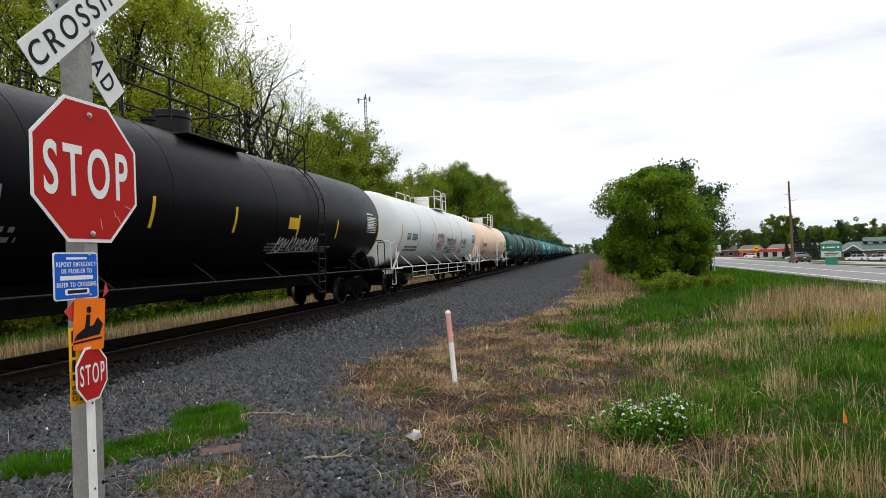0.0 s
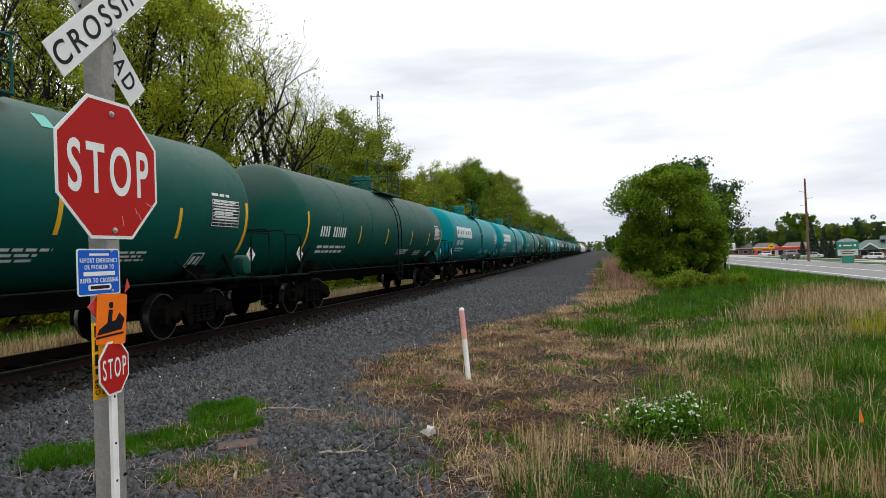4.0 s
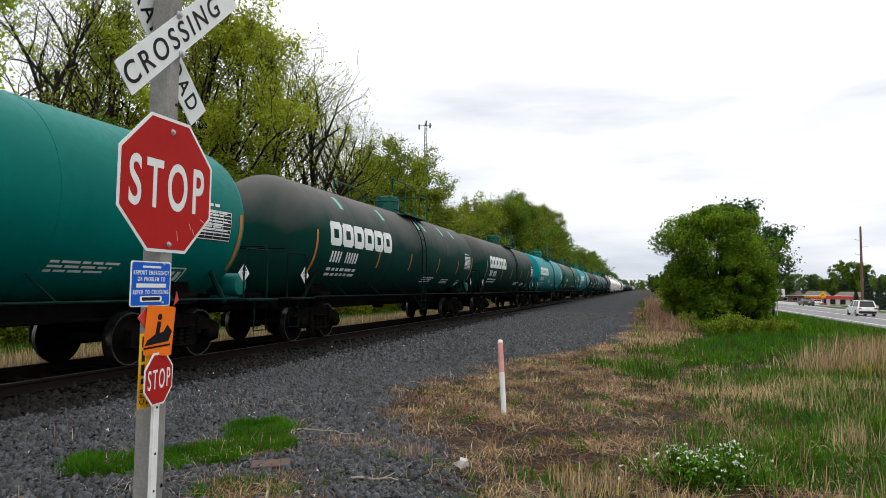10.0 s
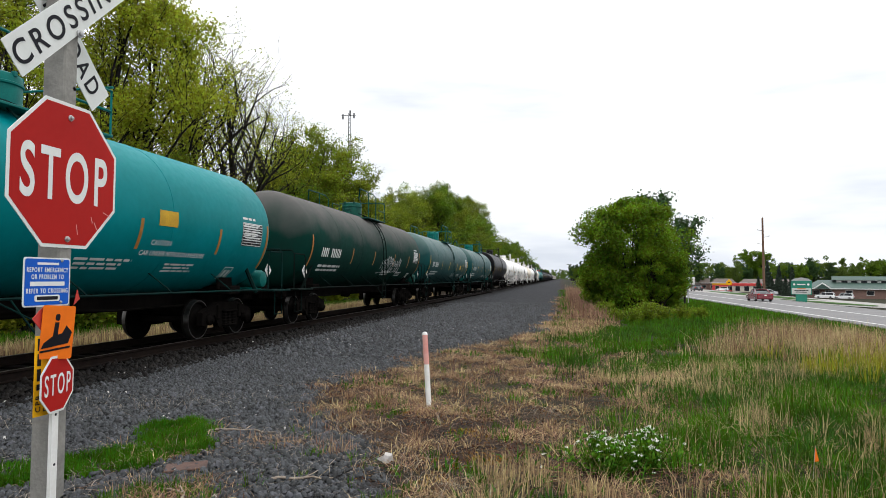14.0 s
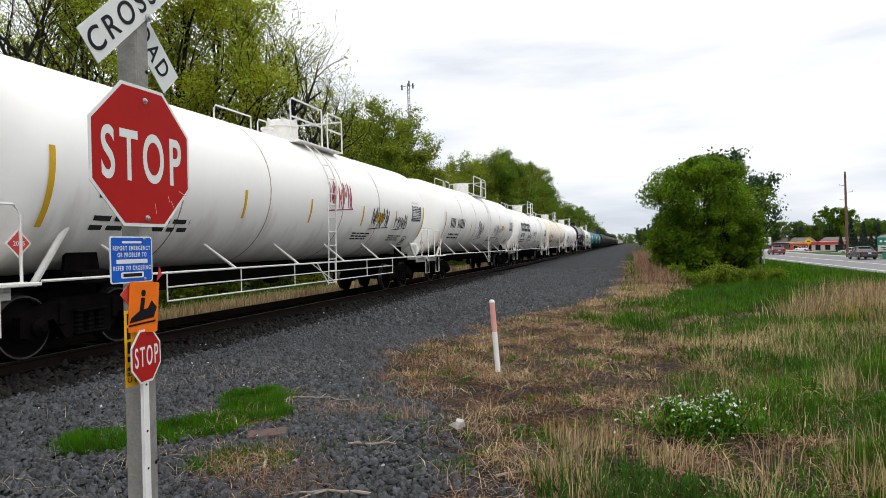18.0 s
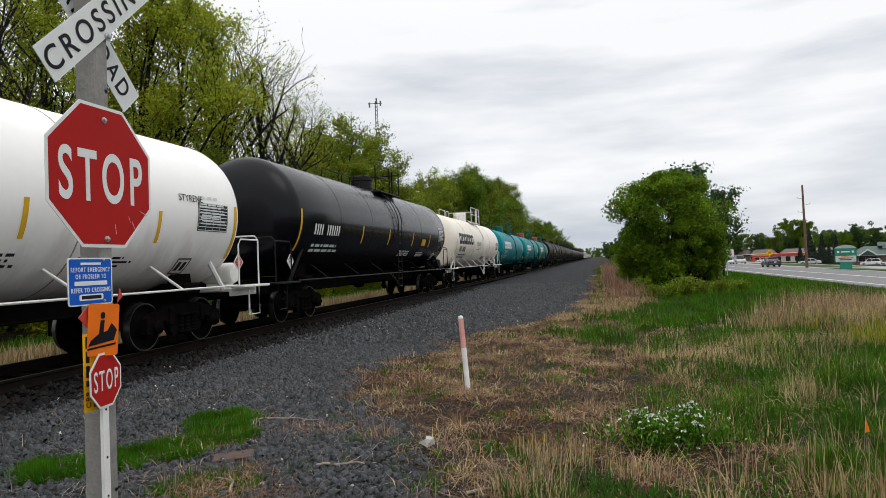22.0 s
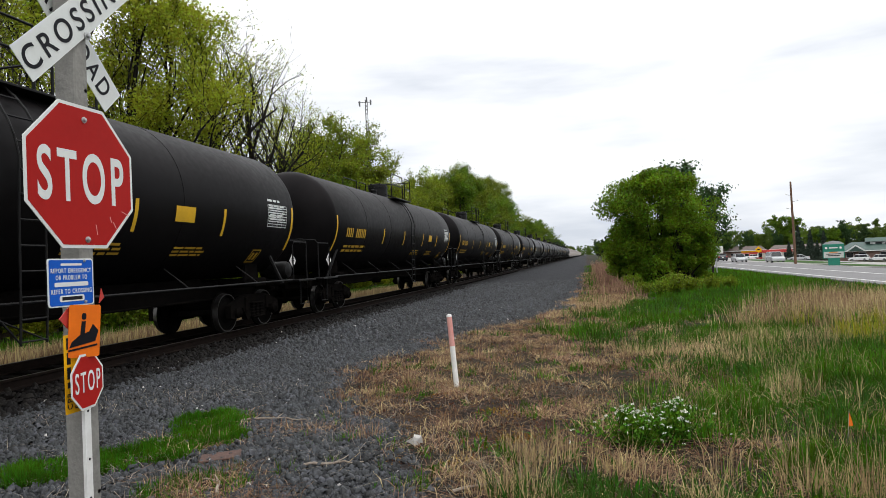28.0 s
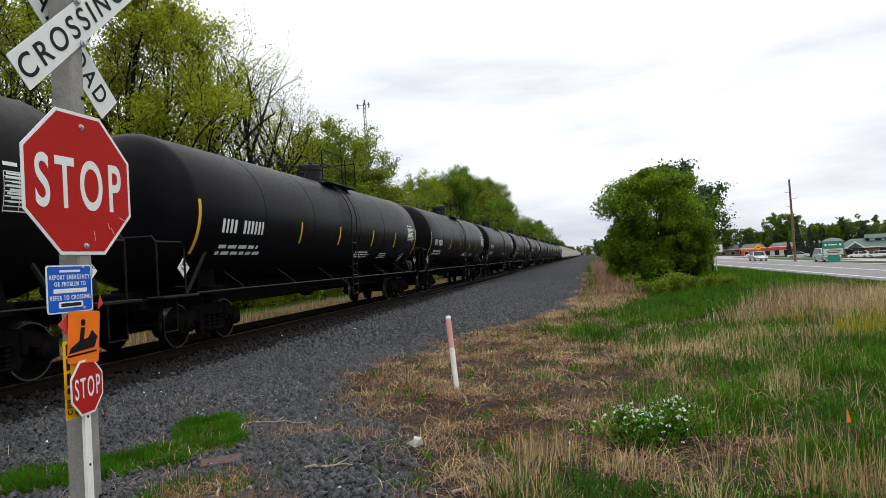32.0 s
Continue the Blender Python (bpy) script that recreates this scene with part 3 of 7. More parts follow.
def ground_material():
    m = bpy.data.materials.new("ground_cover")
    m.use_nodes = True
    n, l = m.node_tree.nodes, m.node_tree.links
    b = n["Principled BSDF"]
    b.inputs["Roughness"].default_value = 0.95
    b.inputs["Specular IOR Level"].default_value = 0.2
    tc = n.new("ShaderNodeTexCoord")
    att = n.new("ShaderNodeAttribute")
    att.attribute_name = "cover"
    sep = n.new("ShaderNodeSeparateXYZ")
    l.new(att.outputs["Vector"], sep.inputs[0])

    def two(c1, c2, s, d=6):
        t = n.new("ShaderNodeTexNoise")
        t.inputs["Scale"].default_value, t.inputs["Detail"].default_value, t.inputs["Roughness"].default_value = s, d, 0.65
        l.new(tc.outputs["Object"], t.inputs["Vector"])
        r = n.new("ShaderNodeMapRange")
        r.inputs[1].default_value, r.inputs[2].default_value = 0.35, 0.65
        l.new(t.outputs["Fac"], r.inputs[0])
        x = n.new("ShaderNodeMixRGB")
        x.inputs[1].default_value, x.inputs[2].default_value = (*c1, 1), (*c2, 1)
        l.new(r.outputs[0], x.inputs[0])
        return x.outputs[0]

    vor = n.new("ShaderNodeTexVoronoi")
    vor.inputs["Scale"].default_value = 26
    l.new(tc.outputs["Object"], vor.inputs["Vector"])
    stone = n.new("ShaderNodeMixRGB")
    stone.blend_type, stone.inputs[0].default_value = "MULTIPLY", 0.75
    l.new(two((0.020, 0.021, 0.024), (0.009, 0.0095, 0.0108), 1.2), stone.inputs[1])
    sv = n.new("ShaderNodeHueSaturation")
    sv.inputs["Saturation"].default_value = 0.0
    sv.inputs["Value"].default_value = 1.7
    l.new(vor.outputs["Color"], sv.inputs["Color"])
    l.new(sv.outputs[0], stone.inputs[2])
    # the train's shade painted into the ballast colour between and beside the rails
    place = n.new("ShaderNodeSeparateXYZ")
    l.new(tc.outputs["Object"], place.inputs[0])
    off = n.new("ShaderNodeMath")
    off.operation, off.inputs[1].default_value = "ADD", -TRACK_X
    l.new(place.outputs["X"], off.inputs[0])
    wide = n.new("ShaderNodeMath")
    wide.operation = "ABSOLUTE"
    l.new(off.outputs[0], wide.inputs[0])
    train_shade = n.new("ShaderNodeMapRange")
    train_shade.inputs[1].default_value, train_shade.inputs[2].default_value, train_shade.inputs[3].default_value, train_shade.inputs[4].default_value = 1.3, 2.7, 0.92, 0.0
    l.new(wide.outputs[0], train_shade.inputs[0])
    shaded_stone = n.new("ShaderNodeMixRGB")
    shaded_stone.inputs[2].default_value = (0.0042, 0.0034, 0.0031, 1)
    l.new(train_shade.outputs[0], shaded_stone.inputs[0])
    l.new(stone.outputs[0], shaded_stone.inputs[1])
    stone = shaded_stone
    green = two((0.007, 0.011, 0.003), (0.030, 0.026, 0.010), 1.9)
    dry = two((0.044, 0.025, 0.015), (0.005, 0.0036, 0.003), 2.4, 8)
    m1 = n.new("ShaderNodeMixRGB")
    l.new(sep.outputs["X"], m1.inputs[0])
    l.new(dry, m1.inputs[1])
    l.new(stone.outputs[0], m1.inputs[2])
    m2 = n.new("ShaderNodeMixRGB")
    l.new(sep.outputs["Y"], m2.inputs[0])
    l.new(m1.outputs[0], m2.inputs[1])
    l.new(green, m2.inputs[2])
    l.new(m2.outputs[0], b.inputs["Base Color"])
    bt = n.new("ShaderNodeTexNoise")
    bt.inputs["Scale"].default_value, bt.inputs["Detail"].default_value = 14, 6
    l.new(tc.outputs["Object"], bt.inputs["Vector"])
    hm = n.new("ShaderNodeMath")
    hm.operation = "SUBTRACT"
    l.new(bt.outputs["Fac"], hm.inputs[0])
    l.new(vor.outputs["Distance"], hm.inputs[1])
    bp = n.new("ShaderNodeBump")
    bp.inputs["Strength"].default_value, bp.inputs["Distance"].default_value = 0.8, 0.03
    l.new(hm.outputs[0], bp.inputs["Height"])
    l.new(bp.outputs["Normal"], b.inputs["Normal"])
    return m


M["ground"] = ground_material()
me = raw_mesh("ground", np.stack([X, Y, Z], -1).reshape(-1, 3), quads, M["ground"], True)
cg, cn, cd = cover(X.ravel(), Y.ravel())
at = me.attributes.new("cover", "FLOAT_VECTOR", "POINT")
at.data.foreach_set("vector", np.stack([cg, cn, cd], -1).astype(np.float32).ravel())
tagged(new("ground", me), "uneven ground of dark ballast, dry dirt and spring meadow", "ground", kind="structure")

# the track: two rails and the sleepers half sunk in ballast
for side, rx in (("rail", TRACK_X + 0.7525), ("rail", TRACK_X - 0.7525)):
    g = Geo()
    prof = [(-0.07, 0.035), (0.07, 0.035), (0.07, 0.047), (0.012, 0.062), (0.010, 0.155), (0.034, 0.168), (0.036, 0.194), (0.028, 0.2), (-0.028, 0.2), (-0.036, 0.194), (-0.034, 0.168), (-0.010, 0.155), (-0.012, 0.062), (-0.07, 0.047)]
    g.prism([(rx + a, b) for a, b in prof], "y", -30, 900)
    rail = thing("rail", "rust-brown steel rail spiked to dark sleepers", "rail", kind="structure", data=g.mesh("rail", M["rail"]))
    part("running_surface", Geo().box((rx, 435, 0.2025), (0.05, 930, 0.004)), rail, "worn shiny rail head", material=M["rail_top"])

tie_mesh = Geo().box((0, 0, 0), (2.35, 0.22, 0.17), 0.012).mesh("tie", M["tie"])
ties = thing("track_bed", "dark creosoted sleepers half buried in ballast", "sleepers", kind="structure")
for i in range(150):
    part("sleeper", tie_mesh, ties, m=pose(TRACK_X + random.uniform(-0.03, 0.03), -3 + i * 0.53 + random.uniform(-0.02, 0.02), -0.05, 0, random.uniform(-0.6, 0.6), random.uniform(-1, 1)))

# the road beside the line
road = thing("road", "grey asphalt road with a worn white edge line", "road", kind="structure", data=Geo().box((22.3, 600, ROAD_Z - 0.05), (10.4, 1700, 0.1)).mesh("road", M["asphalt"]))
part("edge_line", Geo().box((18.3, 600, ROAD_Z + 0.004), (0.2, 1690, 0.006)), road, "white edge line", material=M["road_white"])
part("edge_line", Geo().box((22.6, 600, ROAD_Z + 0.004), (0.2, 1690, 0.006)), road, "white edge line", material=M["road_white"])

# ---- the train: tank cars, each with its trucks, ladders, platform and lettering ----
MESHES = {}
TANK_Z, TANK_R = 2.60, 1.53


def shared(key, make):
    key = (TANK_R, TANK_Z, key)
    if key not in MESHES:
        MESHES[key] = make()
    return MESHES[key]


def on_tank(u, v, lift=0.006):
    """A place on the near side of the tank: u along the car, v up round the shell from the height of its axis."""
    a = v / TANK_R
    return ((TANK_R + lift) * math.cos(a), u, (TANK_R + lift) * math.sin(a))


def decal(rects, lift=0.006):
    """Paint on the shell: rectangles (u0, u1, v0, v1), wrapped round it."""
    g = Geo()
    for u0, u1, v0, v1 in rects:
        n = max(1, int(abs(v1 - v0) / 0.12) + 1)
        vs = []
        for i in range(n + 1):
            v = v0 + (v1 - v0) * i / n
            vs += [on_tank(u0, v, lift), on_tank(u1, v, lift)]
        g.add(vs, [(2 * i, 2 * i + 1, 2 * i + 3, 2 * i + 2) for i in range(n)])
    return g


def marks(u, v, n, h, seed, gap_at=4, w=0.36):
    """A line of bars, one for each sign, where the car's own mark is written."""
    r = random.Random(seed)
    out, x = [], u
    for i in range(n):
        if i == gap_at:
            x += h * 0.75
        cw = h * w * r.uniform(0.7, 1.0)
        out.append((x, x + cw, v, v + h))
        x += cw + h * 0.24
    return out


def small_lines(u, v, w, rows, h=0.07, seed=0):
    r = random.Random(seed)
    out = []
    for i in range(rows):
        x, end = u + r.uniform(0, 0.1), u + w * r.uniform(0.75, 1)
        while x < end:
            b = r.uniform(0.12, 0.4)
            out.append((x, min(x + b, end), v - i * h * 1.9, v - i * h * 1.9 + h))
            x += b + h
    return out


def logo(u, v, h):
    """The owner's mark one of six equal plain blocks with an open centre."""
    out = []
    for x, w, s in ((u, h * 1.06, h * 0.31),):
        out += [(x + 0.06, x + w - 0.06, v + h - s, v + h), (x, x + s, v + 0.05, v + h - 0.05), (x + w - s, x + w, v + 0.05, v + h - 0.05), (x + 0.06, x + w - 0.06, v, v + s)]
    return out


def scrawl(u, v, w, h, seed, loops=5, r=0.028):
    """Spray-painted handwriting that cannot be read: a running zigzag line with an underline."""
    q = random.Random(seed)
    g = Geo()

    def stroke(p, r):
        n, vs = len(p) - 1, []
        for i in range(n + 1):
            du, dv = p[min(i + 1, n)][0] - p[max(i - 1, 0)][0], p[min(i + 1, n)][1] - p[max(i - 1, 0)][1]
            d = math.hypot(du, dv) or 1
            t = r * (0.75 + 0.25 * math.sin(i * 0.9 + seed))
            vs += [on_tank(p[i][0] - dv / d * t, p[i][1] + du / d * t, 0.009), on_tank(p[i][0] + dv / d * t, p[i][1] - du / d * t, 0.009)]
        g.add(vs, [(2 * i, 2 * i + 1, 2 * i + 3, 2 * i + 2) for i in range(n)])

    def smooth(c):
        c = [c[0]] + c + [c[-1]]
        out = []
        for i in range(1, len(c) - 2):
            for j in range(5):
                t = j / 5
                out.append(tuple(0.5 * (2 * c[i][k] + (c[i + 1][k] - c[i - 1][k]) * t + (2 * c[i - 1][k] - 5 * c[i][k] + 4 * c[i + 1][k] - c[i + 2][k]) * t * t + (3 * c[i][k] - c[i - 1][k] - 3 * c[i + 1][k] + c[i + 2][k]) * t ** 3) for k in (0, 1)))
        return out + [c[-1]]

    x, step = u, w / loops
    for k in range(loops):
        up, low = v + h * q.uniform(0.75, 1.05), v + h * q.uniform(-0.05, 0.2)
        line = [(x + q.uniform(0, 0.2) * step, low), (x + 0.28 * step, up), (x + q.uniform(0.3, 0.7) * step, v + h * q.uniform(0.25, 0.6)), (x + 0.85 * step, up - 0.2 * h * q.random())]
        if q.random() < 0.6:
            line += [(x + q.uniform(0.75, 1.05) * step, low), (x + 0.45 * step, v + h * q.uniform(0.1, 0.45))]
        stroke(smooth(line), r)
        x += step * q.uniform(0.9, 1.05)
    stroke(smooth([(u - 0.05 * w, v - 0.12 * h), (u + 0.4 * w, v - 0.05 * h), (u + 1.0 * w, v + 0.04 * h)]), r * 0.7)
    return g


def truck(car, y):
    """A two-axle truck: bolster, side frames with springs and bearings, four wheels on two axles."""
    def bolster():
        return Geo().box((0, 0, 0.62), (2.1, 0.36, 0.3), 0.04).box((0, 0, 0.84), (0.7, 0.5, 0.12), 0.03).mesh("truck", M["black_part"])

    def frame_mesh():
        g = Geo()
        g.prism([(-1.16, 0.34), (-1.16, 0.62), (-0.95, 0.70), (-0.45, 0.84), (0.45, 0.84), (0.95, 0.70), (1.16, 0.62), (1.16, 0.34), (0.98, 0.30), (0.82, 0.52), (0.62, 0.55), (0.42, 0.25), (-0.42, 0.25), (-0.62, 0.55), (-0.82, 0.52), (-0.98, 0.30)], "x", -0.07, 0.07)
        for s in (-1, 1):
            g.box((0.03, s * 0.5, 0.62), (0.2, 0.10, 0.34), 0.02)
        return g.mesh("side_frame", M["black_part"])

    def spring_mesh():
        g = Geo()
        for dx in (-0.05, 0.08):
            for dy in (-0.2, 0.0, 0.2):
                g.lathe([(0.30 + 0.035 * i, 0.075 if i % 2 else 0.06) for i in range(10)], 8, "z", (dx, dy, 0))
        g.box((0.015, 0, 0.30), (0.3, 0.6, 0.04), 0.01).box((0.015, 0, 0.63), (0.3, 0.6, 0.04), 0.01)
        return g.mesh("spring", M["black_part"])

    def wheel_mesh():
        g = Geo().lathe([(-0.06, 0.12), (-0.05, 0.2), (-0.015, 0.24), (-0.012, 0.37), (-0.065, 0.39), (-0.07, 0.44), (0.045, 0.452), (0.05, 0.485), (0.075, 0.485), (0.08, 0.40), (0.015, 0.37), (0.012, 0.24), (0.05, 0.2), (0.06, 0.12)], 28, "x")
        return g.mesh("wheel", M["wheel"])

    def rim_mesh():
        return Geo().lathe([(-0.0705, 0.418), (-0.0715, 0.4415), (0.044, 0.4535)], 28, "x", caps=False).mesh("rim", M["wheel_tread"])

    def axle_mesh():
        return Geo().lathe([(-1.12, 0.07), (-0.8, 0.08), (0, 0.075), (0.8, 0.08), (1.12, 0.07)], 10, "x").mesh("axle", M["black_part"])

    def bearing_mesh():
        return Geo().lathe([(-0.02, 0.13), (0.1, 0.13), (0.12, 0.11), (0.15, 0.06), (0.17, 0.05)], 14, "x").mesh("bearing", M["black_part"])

    tr = part("truck", shared("bolster", bolster), car, m=pose(0, y, 0))
    for s in (-1, 1):
        part("side_frame", shared("side_frame", frame_mesh), tr, m=pose(s * 1.0, 0, 0, 0, 0, 0 if s > 0 else 180))
        part("spring", shared("spring", spring_mesh), tr, m=pose(s * 1.0, 0, 0))
    for dy in (-0.89, 0.89):
        part("axle", shared("axle", axle_mesh), tr, m=pose(0, dy, 0.457))
        for s in (-1, 1):
            turn = pose(s * 0.7525, dy, 0.457, 0, 0, 180 if s > 0 else 0)
            part("wheel", shared("wheel", wheel_mesh), tr, m=turn)
            part("rim", shared("rim", rim_mesh), tr, "bright worn wheel rim", m=turn)
            part("bearing", shared("bearing", bearing_mesh), tr, m=pose(s * 1.03, dy, 0.457, 0, 0, 0 if s > 0 else 180))
    return tr


def tank_car(k, length, style):
    """One tank car. style: tank, trim (material keys), rails on top, stripe, logo, marks, label ..."""
    S = dict(shell=(1.53, 2.60), low=None, guard=False, ladder_u=0.25, top_u=0.75, trim="black_paint", housing=None, stripe="stripe_yellow", logo=None, mark="mark_white", big=0.30, railing="bar", data="mark_white", box=None, scrawls=(), dome=0.62, placard="placard_white", patches=(), shift=0.0, words=())
    S.update(style)
    global TANK_R, TANK_Z
    TANK_R, TANK_Z = S["shell"]
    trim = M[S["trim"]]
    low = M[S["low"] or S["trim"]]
    car = thing("tank_car", S["label"], "tank car", group="tank cars of the train")
    half, zt = length / 2 - 0.95, TANK_Z
    dome = 0.62

    def shell():
        prof = [(-half + dome - dome * math.cos(a), TANK_R * math.sin(a) if i else 0.02) for i, a in enumerate(np.linspace(0, math.pi / 2, 9))]
        body = [(y, TANK_R) for y in np.linspace(-half + dome, half - dome, 9)]
        prof = prof + body[1:-1] + [(-y, r) for y, r in prof[::-1]]
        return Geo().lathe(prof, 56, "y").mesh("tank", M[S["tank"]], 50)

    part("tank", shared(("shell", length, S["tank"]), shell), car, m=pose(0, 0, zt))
    key = (length, S["trim"])

    def seam():
        return Geo().lathe([(-0.02, TANK_R - 0.01), (-0.012, TANK_R + 0.006), (0.012, TANK_R + 0.006), (0.02, TANK_R - 0.01)], 48, "y").mesh("weld_seam", M["seam_dirty"] if S["trim"] == "white_paint" else M[S["tank"]])

    for y in (-half * 0.62, -half * 0.3, half * 0.12, half * 0.42):
        part("weld_seam", shared(("seam", S["tank"]), seam), car, m=pose(0, y, zt))
    ty = length / 2 - 2.7

    um = M["white_paint"] if S["trim"] == "white_paint" else M["black_part"]

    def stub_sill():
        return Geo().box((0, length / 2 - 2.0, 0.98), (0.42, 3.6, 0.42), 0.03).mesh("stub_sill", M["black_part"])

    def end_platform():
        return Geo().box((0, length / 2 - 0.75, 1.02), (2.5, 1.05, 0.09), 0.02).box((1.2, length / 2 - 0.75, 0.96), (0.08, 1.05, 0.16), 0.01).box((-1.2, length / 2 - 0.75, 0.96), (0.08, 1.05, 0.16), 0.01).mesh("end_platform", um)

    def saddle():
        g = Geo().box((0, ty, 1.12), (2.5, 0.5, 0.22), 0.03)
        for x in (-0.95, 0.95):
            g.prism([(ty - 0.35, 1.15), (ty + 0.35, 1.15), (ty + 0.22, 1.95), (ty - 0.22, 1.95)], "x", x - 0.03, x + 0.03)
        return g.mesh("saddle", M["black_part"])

    for s in (-1, 1):
        turn = pose(0, 0, 0, 0, 0, 0 if s > 0 else 180)
        part("stub_sill", shared(("stub_sill", *key), stub_sill), car, m=turn)
        part("end_platform", shared(("end_platform", *key), end_platform), car, m=turn)
        part("saddle", shared(("saddle", *key), saddle), car, m=turn)

    def coupler():
        g = Geo().box((0, 0, 0), (0.16, 0.7, 0.18), 0.02).box((0, 0.4, 0), (0.3, 0.26, 0.28), 0.05).box((0.09, 0.56, 0), (0.1, 0.14, 0.26), 0.03)
        return g.mesh("coupler", M["black_part"])

    for s in (-1, 1):
        part("coupler", shared("coupler", coupler), car, m=pose(0, s * (length / 2 - 0.5), 0.9, 0, 0, 0 if s > 0 else 180))
        truck(car, s * ty)

    def side_rail():
        g = Geo()
        g.tube([(1.5, -length / 2 + 1.5, 1.12), (1.5, length / 2 - 1.5, 1.12)], 0.022, 6)
        for y in np.linspace(-length / 2 + 3.4, length / 2 - 3.4, 6):
            g.tube([(1.5, y, 1.12), *(((1.05, y - 0.50, 1.66),) if S["trim"] == "white_paint" else ((1.42, y - 0.05, 1.22), (1.05, y - 0.12, 1.52)))], 0.028 if S["trim"] == "white_paint" else 0.016, 6)
        return g.mesh("side_handrail", low)

    for s in (-1, 1):
        part("side_handrail", shared(("side_rail", *key), side_rail), car, m=pose(0, 0, 0, 0, 0, 0 if s > 0 else 180))

    def guard_rail():
        a, g = ty - 1.5, Geo()
        for z in (0.62, 0.86):
            g.tube([(1.3, -a, z), (1.3, a, z)], 0.016, 6)
        for y in np.linspace(-a, a, 6):
            g.tube([(1.3, y, 0.60), (1.3, y, 1.14)], 0.014, 6)
        return g.mesh("guard_rail", low)

    if S["guard"]:
        for s in (-1, 1):
            part("guard_rail", shared(("guard_rail", *key), guard_rail), car, m=pose(0, 0, 0, 0, 0, 0 if s > 0 else 180))
    y0 = length / 2 - 0.42

    def end_rail():
        return Geo().tube([(1.42, y0, 1.05), (1.42, y0, 2.12), (1.34, y0, 2.22), (-1.34, y0, 2.22), (-1.42, y0, 2.12), (-1.42, y0, 1.05)], 0.02, 6).mesh("end_handrail", low)

    def grab():
        return Geo().tube([(0, y0 - 0.85, 1.05), (0, y0 - 0.85, 2.0), (0, y0 - 0.75, 2.12), (0, y0, 2.12)], 0.02, 6).mesh("grab_iron", low)

    def step():
        return Geo().tube([(0, y0 - 0.05, 1.05), (0, y0 - 0.05, 0.45), (0, y0 - 0.5, 0.45), (0, y0 - 0.5, 1.05)], 0.02, 6).box((0, y0 - 0.42, 1.09), (0.36, 1.1, 0.05), 0.01).mesh("step", low)

    def brace():
        return Geo().tube([(0.1, y0 - 1.3, 1.05), (-0.1, y0 - 1.75, 1.95)], 0.05, 6).mesh("brace", low)

    for s in (-1, 1):
        flip = pose(0, 0, 0, 0, 0, 0 if s > 0 else 180)
        part("end_handrail", shared(("end_rail", *key), end_rail), car, m=flip)
        for x in (-1.42, 1.42):
            part("grab_iron", shared(("grab", *key), grab), car, m=flip @ pose(x, 0, 0))
            part("step", shared(("step", *key), step), car, m=flip @ pose(x * 1.02, 0, 0))
        part("brace", shared(("brace", *key), brace), car, m=flip @ pose(1.2 * s, 0, 0))

    def reservoir():
        return Geo().lathe([(-0.42, 0.05), (-0.38, 0.2), (-0.3, 0.24), (0.3, 0.24), (0.38, 0.2), (0.42, 0.05)], 18, "x").box((0, 0, -0.25), (0.5, 0.3, 0.06), 0.01).mesh("brake_reservoir", trim)

    part("brake_reservoir", shared(("reservoir", S["trim"]), reservoir), car, m=pose(0.75, length / 2 - 0.95, 1.38))

    def ladder():
        g = Geo()
        lift, y0 = 0.11, 0.0
        for dy in (-0.22, 0.22):
            pts = [(1.62, y0 + dy, 0.55), (1.64, y0 + dy, 1.15), (1.66, y0 + dy, 2.4)]
            pts += [(*[(TANK_R + lift) * math.cos(a)], y0 + dy, zt + (TANK_R + lift) * math.sin(a)) for a in np.linspace(0.15, 1.25, 8)]
            g.tube(pts, 0.018, 6)
        zs = [(1.63, 0.6), (1.64, 0.9), (1.64, 1.2), (1.65, 1.55), (1.65, 1.9), (1.66, 2.25), (1.66, 2.6)] + [((TANK_R + lift) * math.cos(a), zt + (TANK_R + lift) * math.sin(a)) for a in np.linspace(0.05, 1.2, 6)]
        for x, z in zs:
            g.tube([(x, y0 - 0.22, z), (x, y0 + 0.22, z)], 0.015, 6)
        for dy in (-0.9, 0.0):
            g.tube([(1.62, y0 + dy * 0.0 - 0.22 + (0.44 if dy else 0), 0.58), (1.5, y0 - 0.9 + (0 if dy else 0.3), 1.12)], 0.014, 6)
        return g.mesh("ladder", low)

    if S["ladder_u"] is not None:
        part("ladder", shared(("ladder", S["trim"]), ladder), car, m=pose(0, S["ladder_u"], 0))
    part("ladder", shared(("ladder", S["trim"]), ladder), car, m=pose(0, S["ladder_u"] or 0.25, 0, 0, 0, 180))
    top = zt + TANK_R
    hm = M[S["housing"] or S["trim"]]

    def housing():
        g = Geo().lathe([(-0.12, 0.42), (0.5, 0.42), (0.56, 0.40), (0.58, 0.36), (0.6, 0.02)], 24, "z")
        g.lathe([(0.38, 0.43), (0.39, 0.445), (0.42, 0.445), (0.43, 0.43)], 24, "z")
        for a in range(6):
            g.box((0.4 * math.cos(a * 1.05), 0.4 * math.sin(a * 1.05), 0.56), (0.07, 0.07, 0.09), 0.01)
        return g.mesh("valve_housing", hm)

    def fittings():
        g = Geo()
        g.lathe([(-0.1, 0.13), (0.16, 0.13), (0.18, 0.16), (0.24, 0.16), (0.26, 0.05)], 12, "z", (0.1, -0.95, 0))
        return g.mesh("valve", trim)

    part("valve_housing", shared(("housing", S["housing"] or S["trim"]), housing), car, m=pose(0, S["top_u"], top - 0.03))
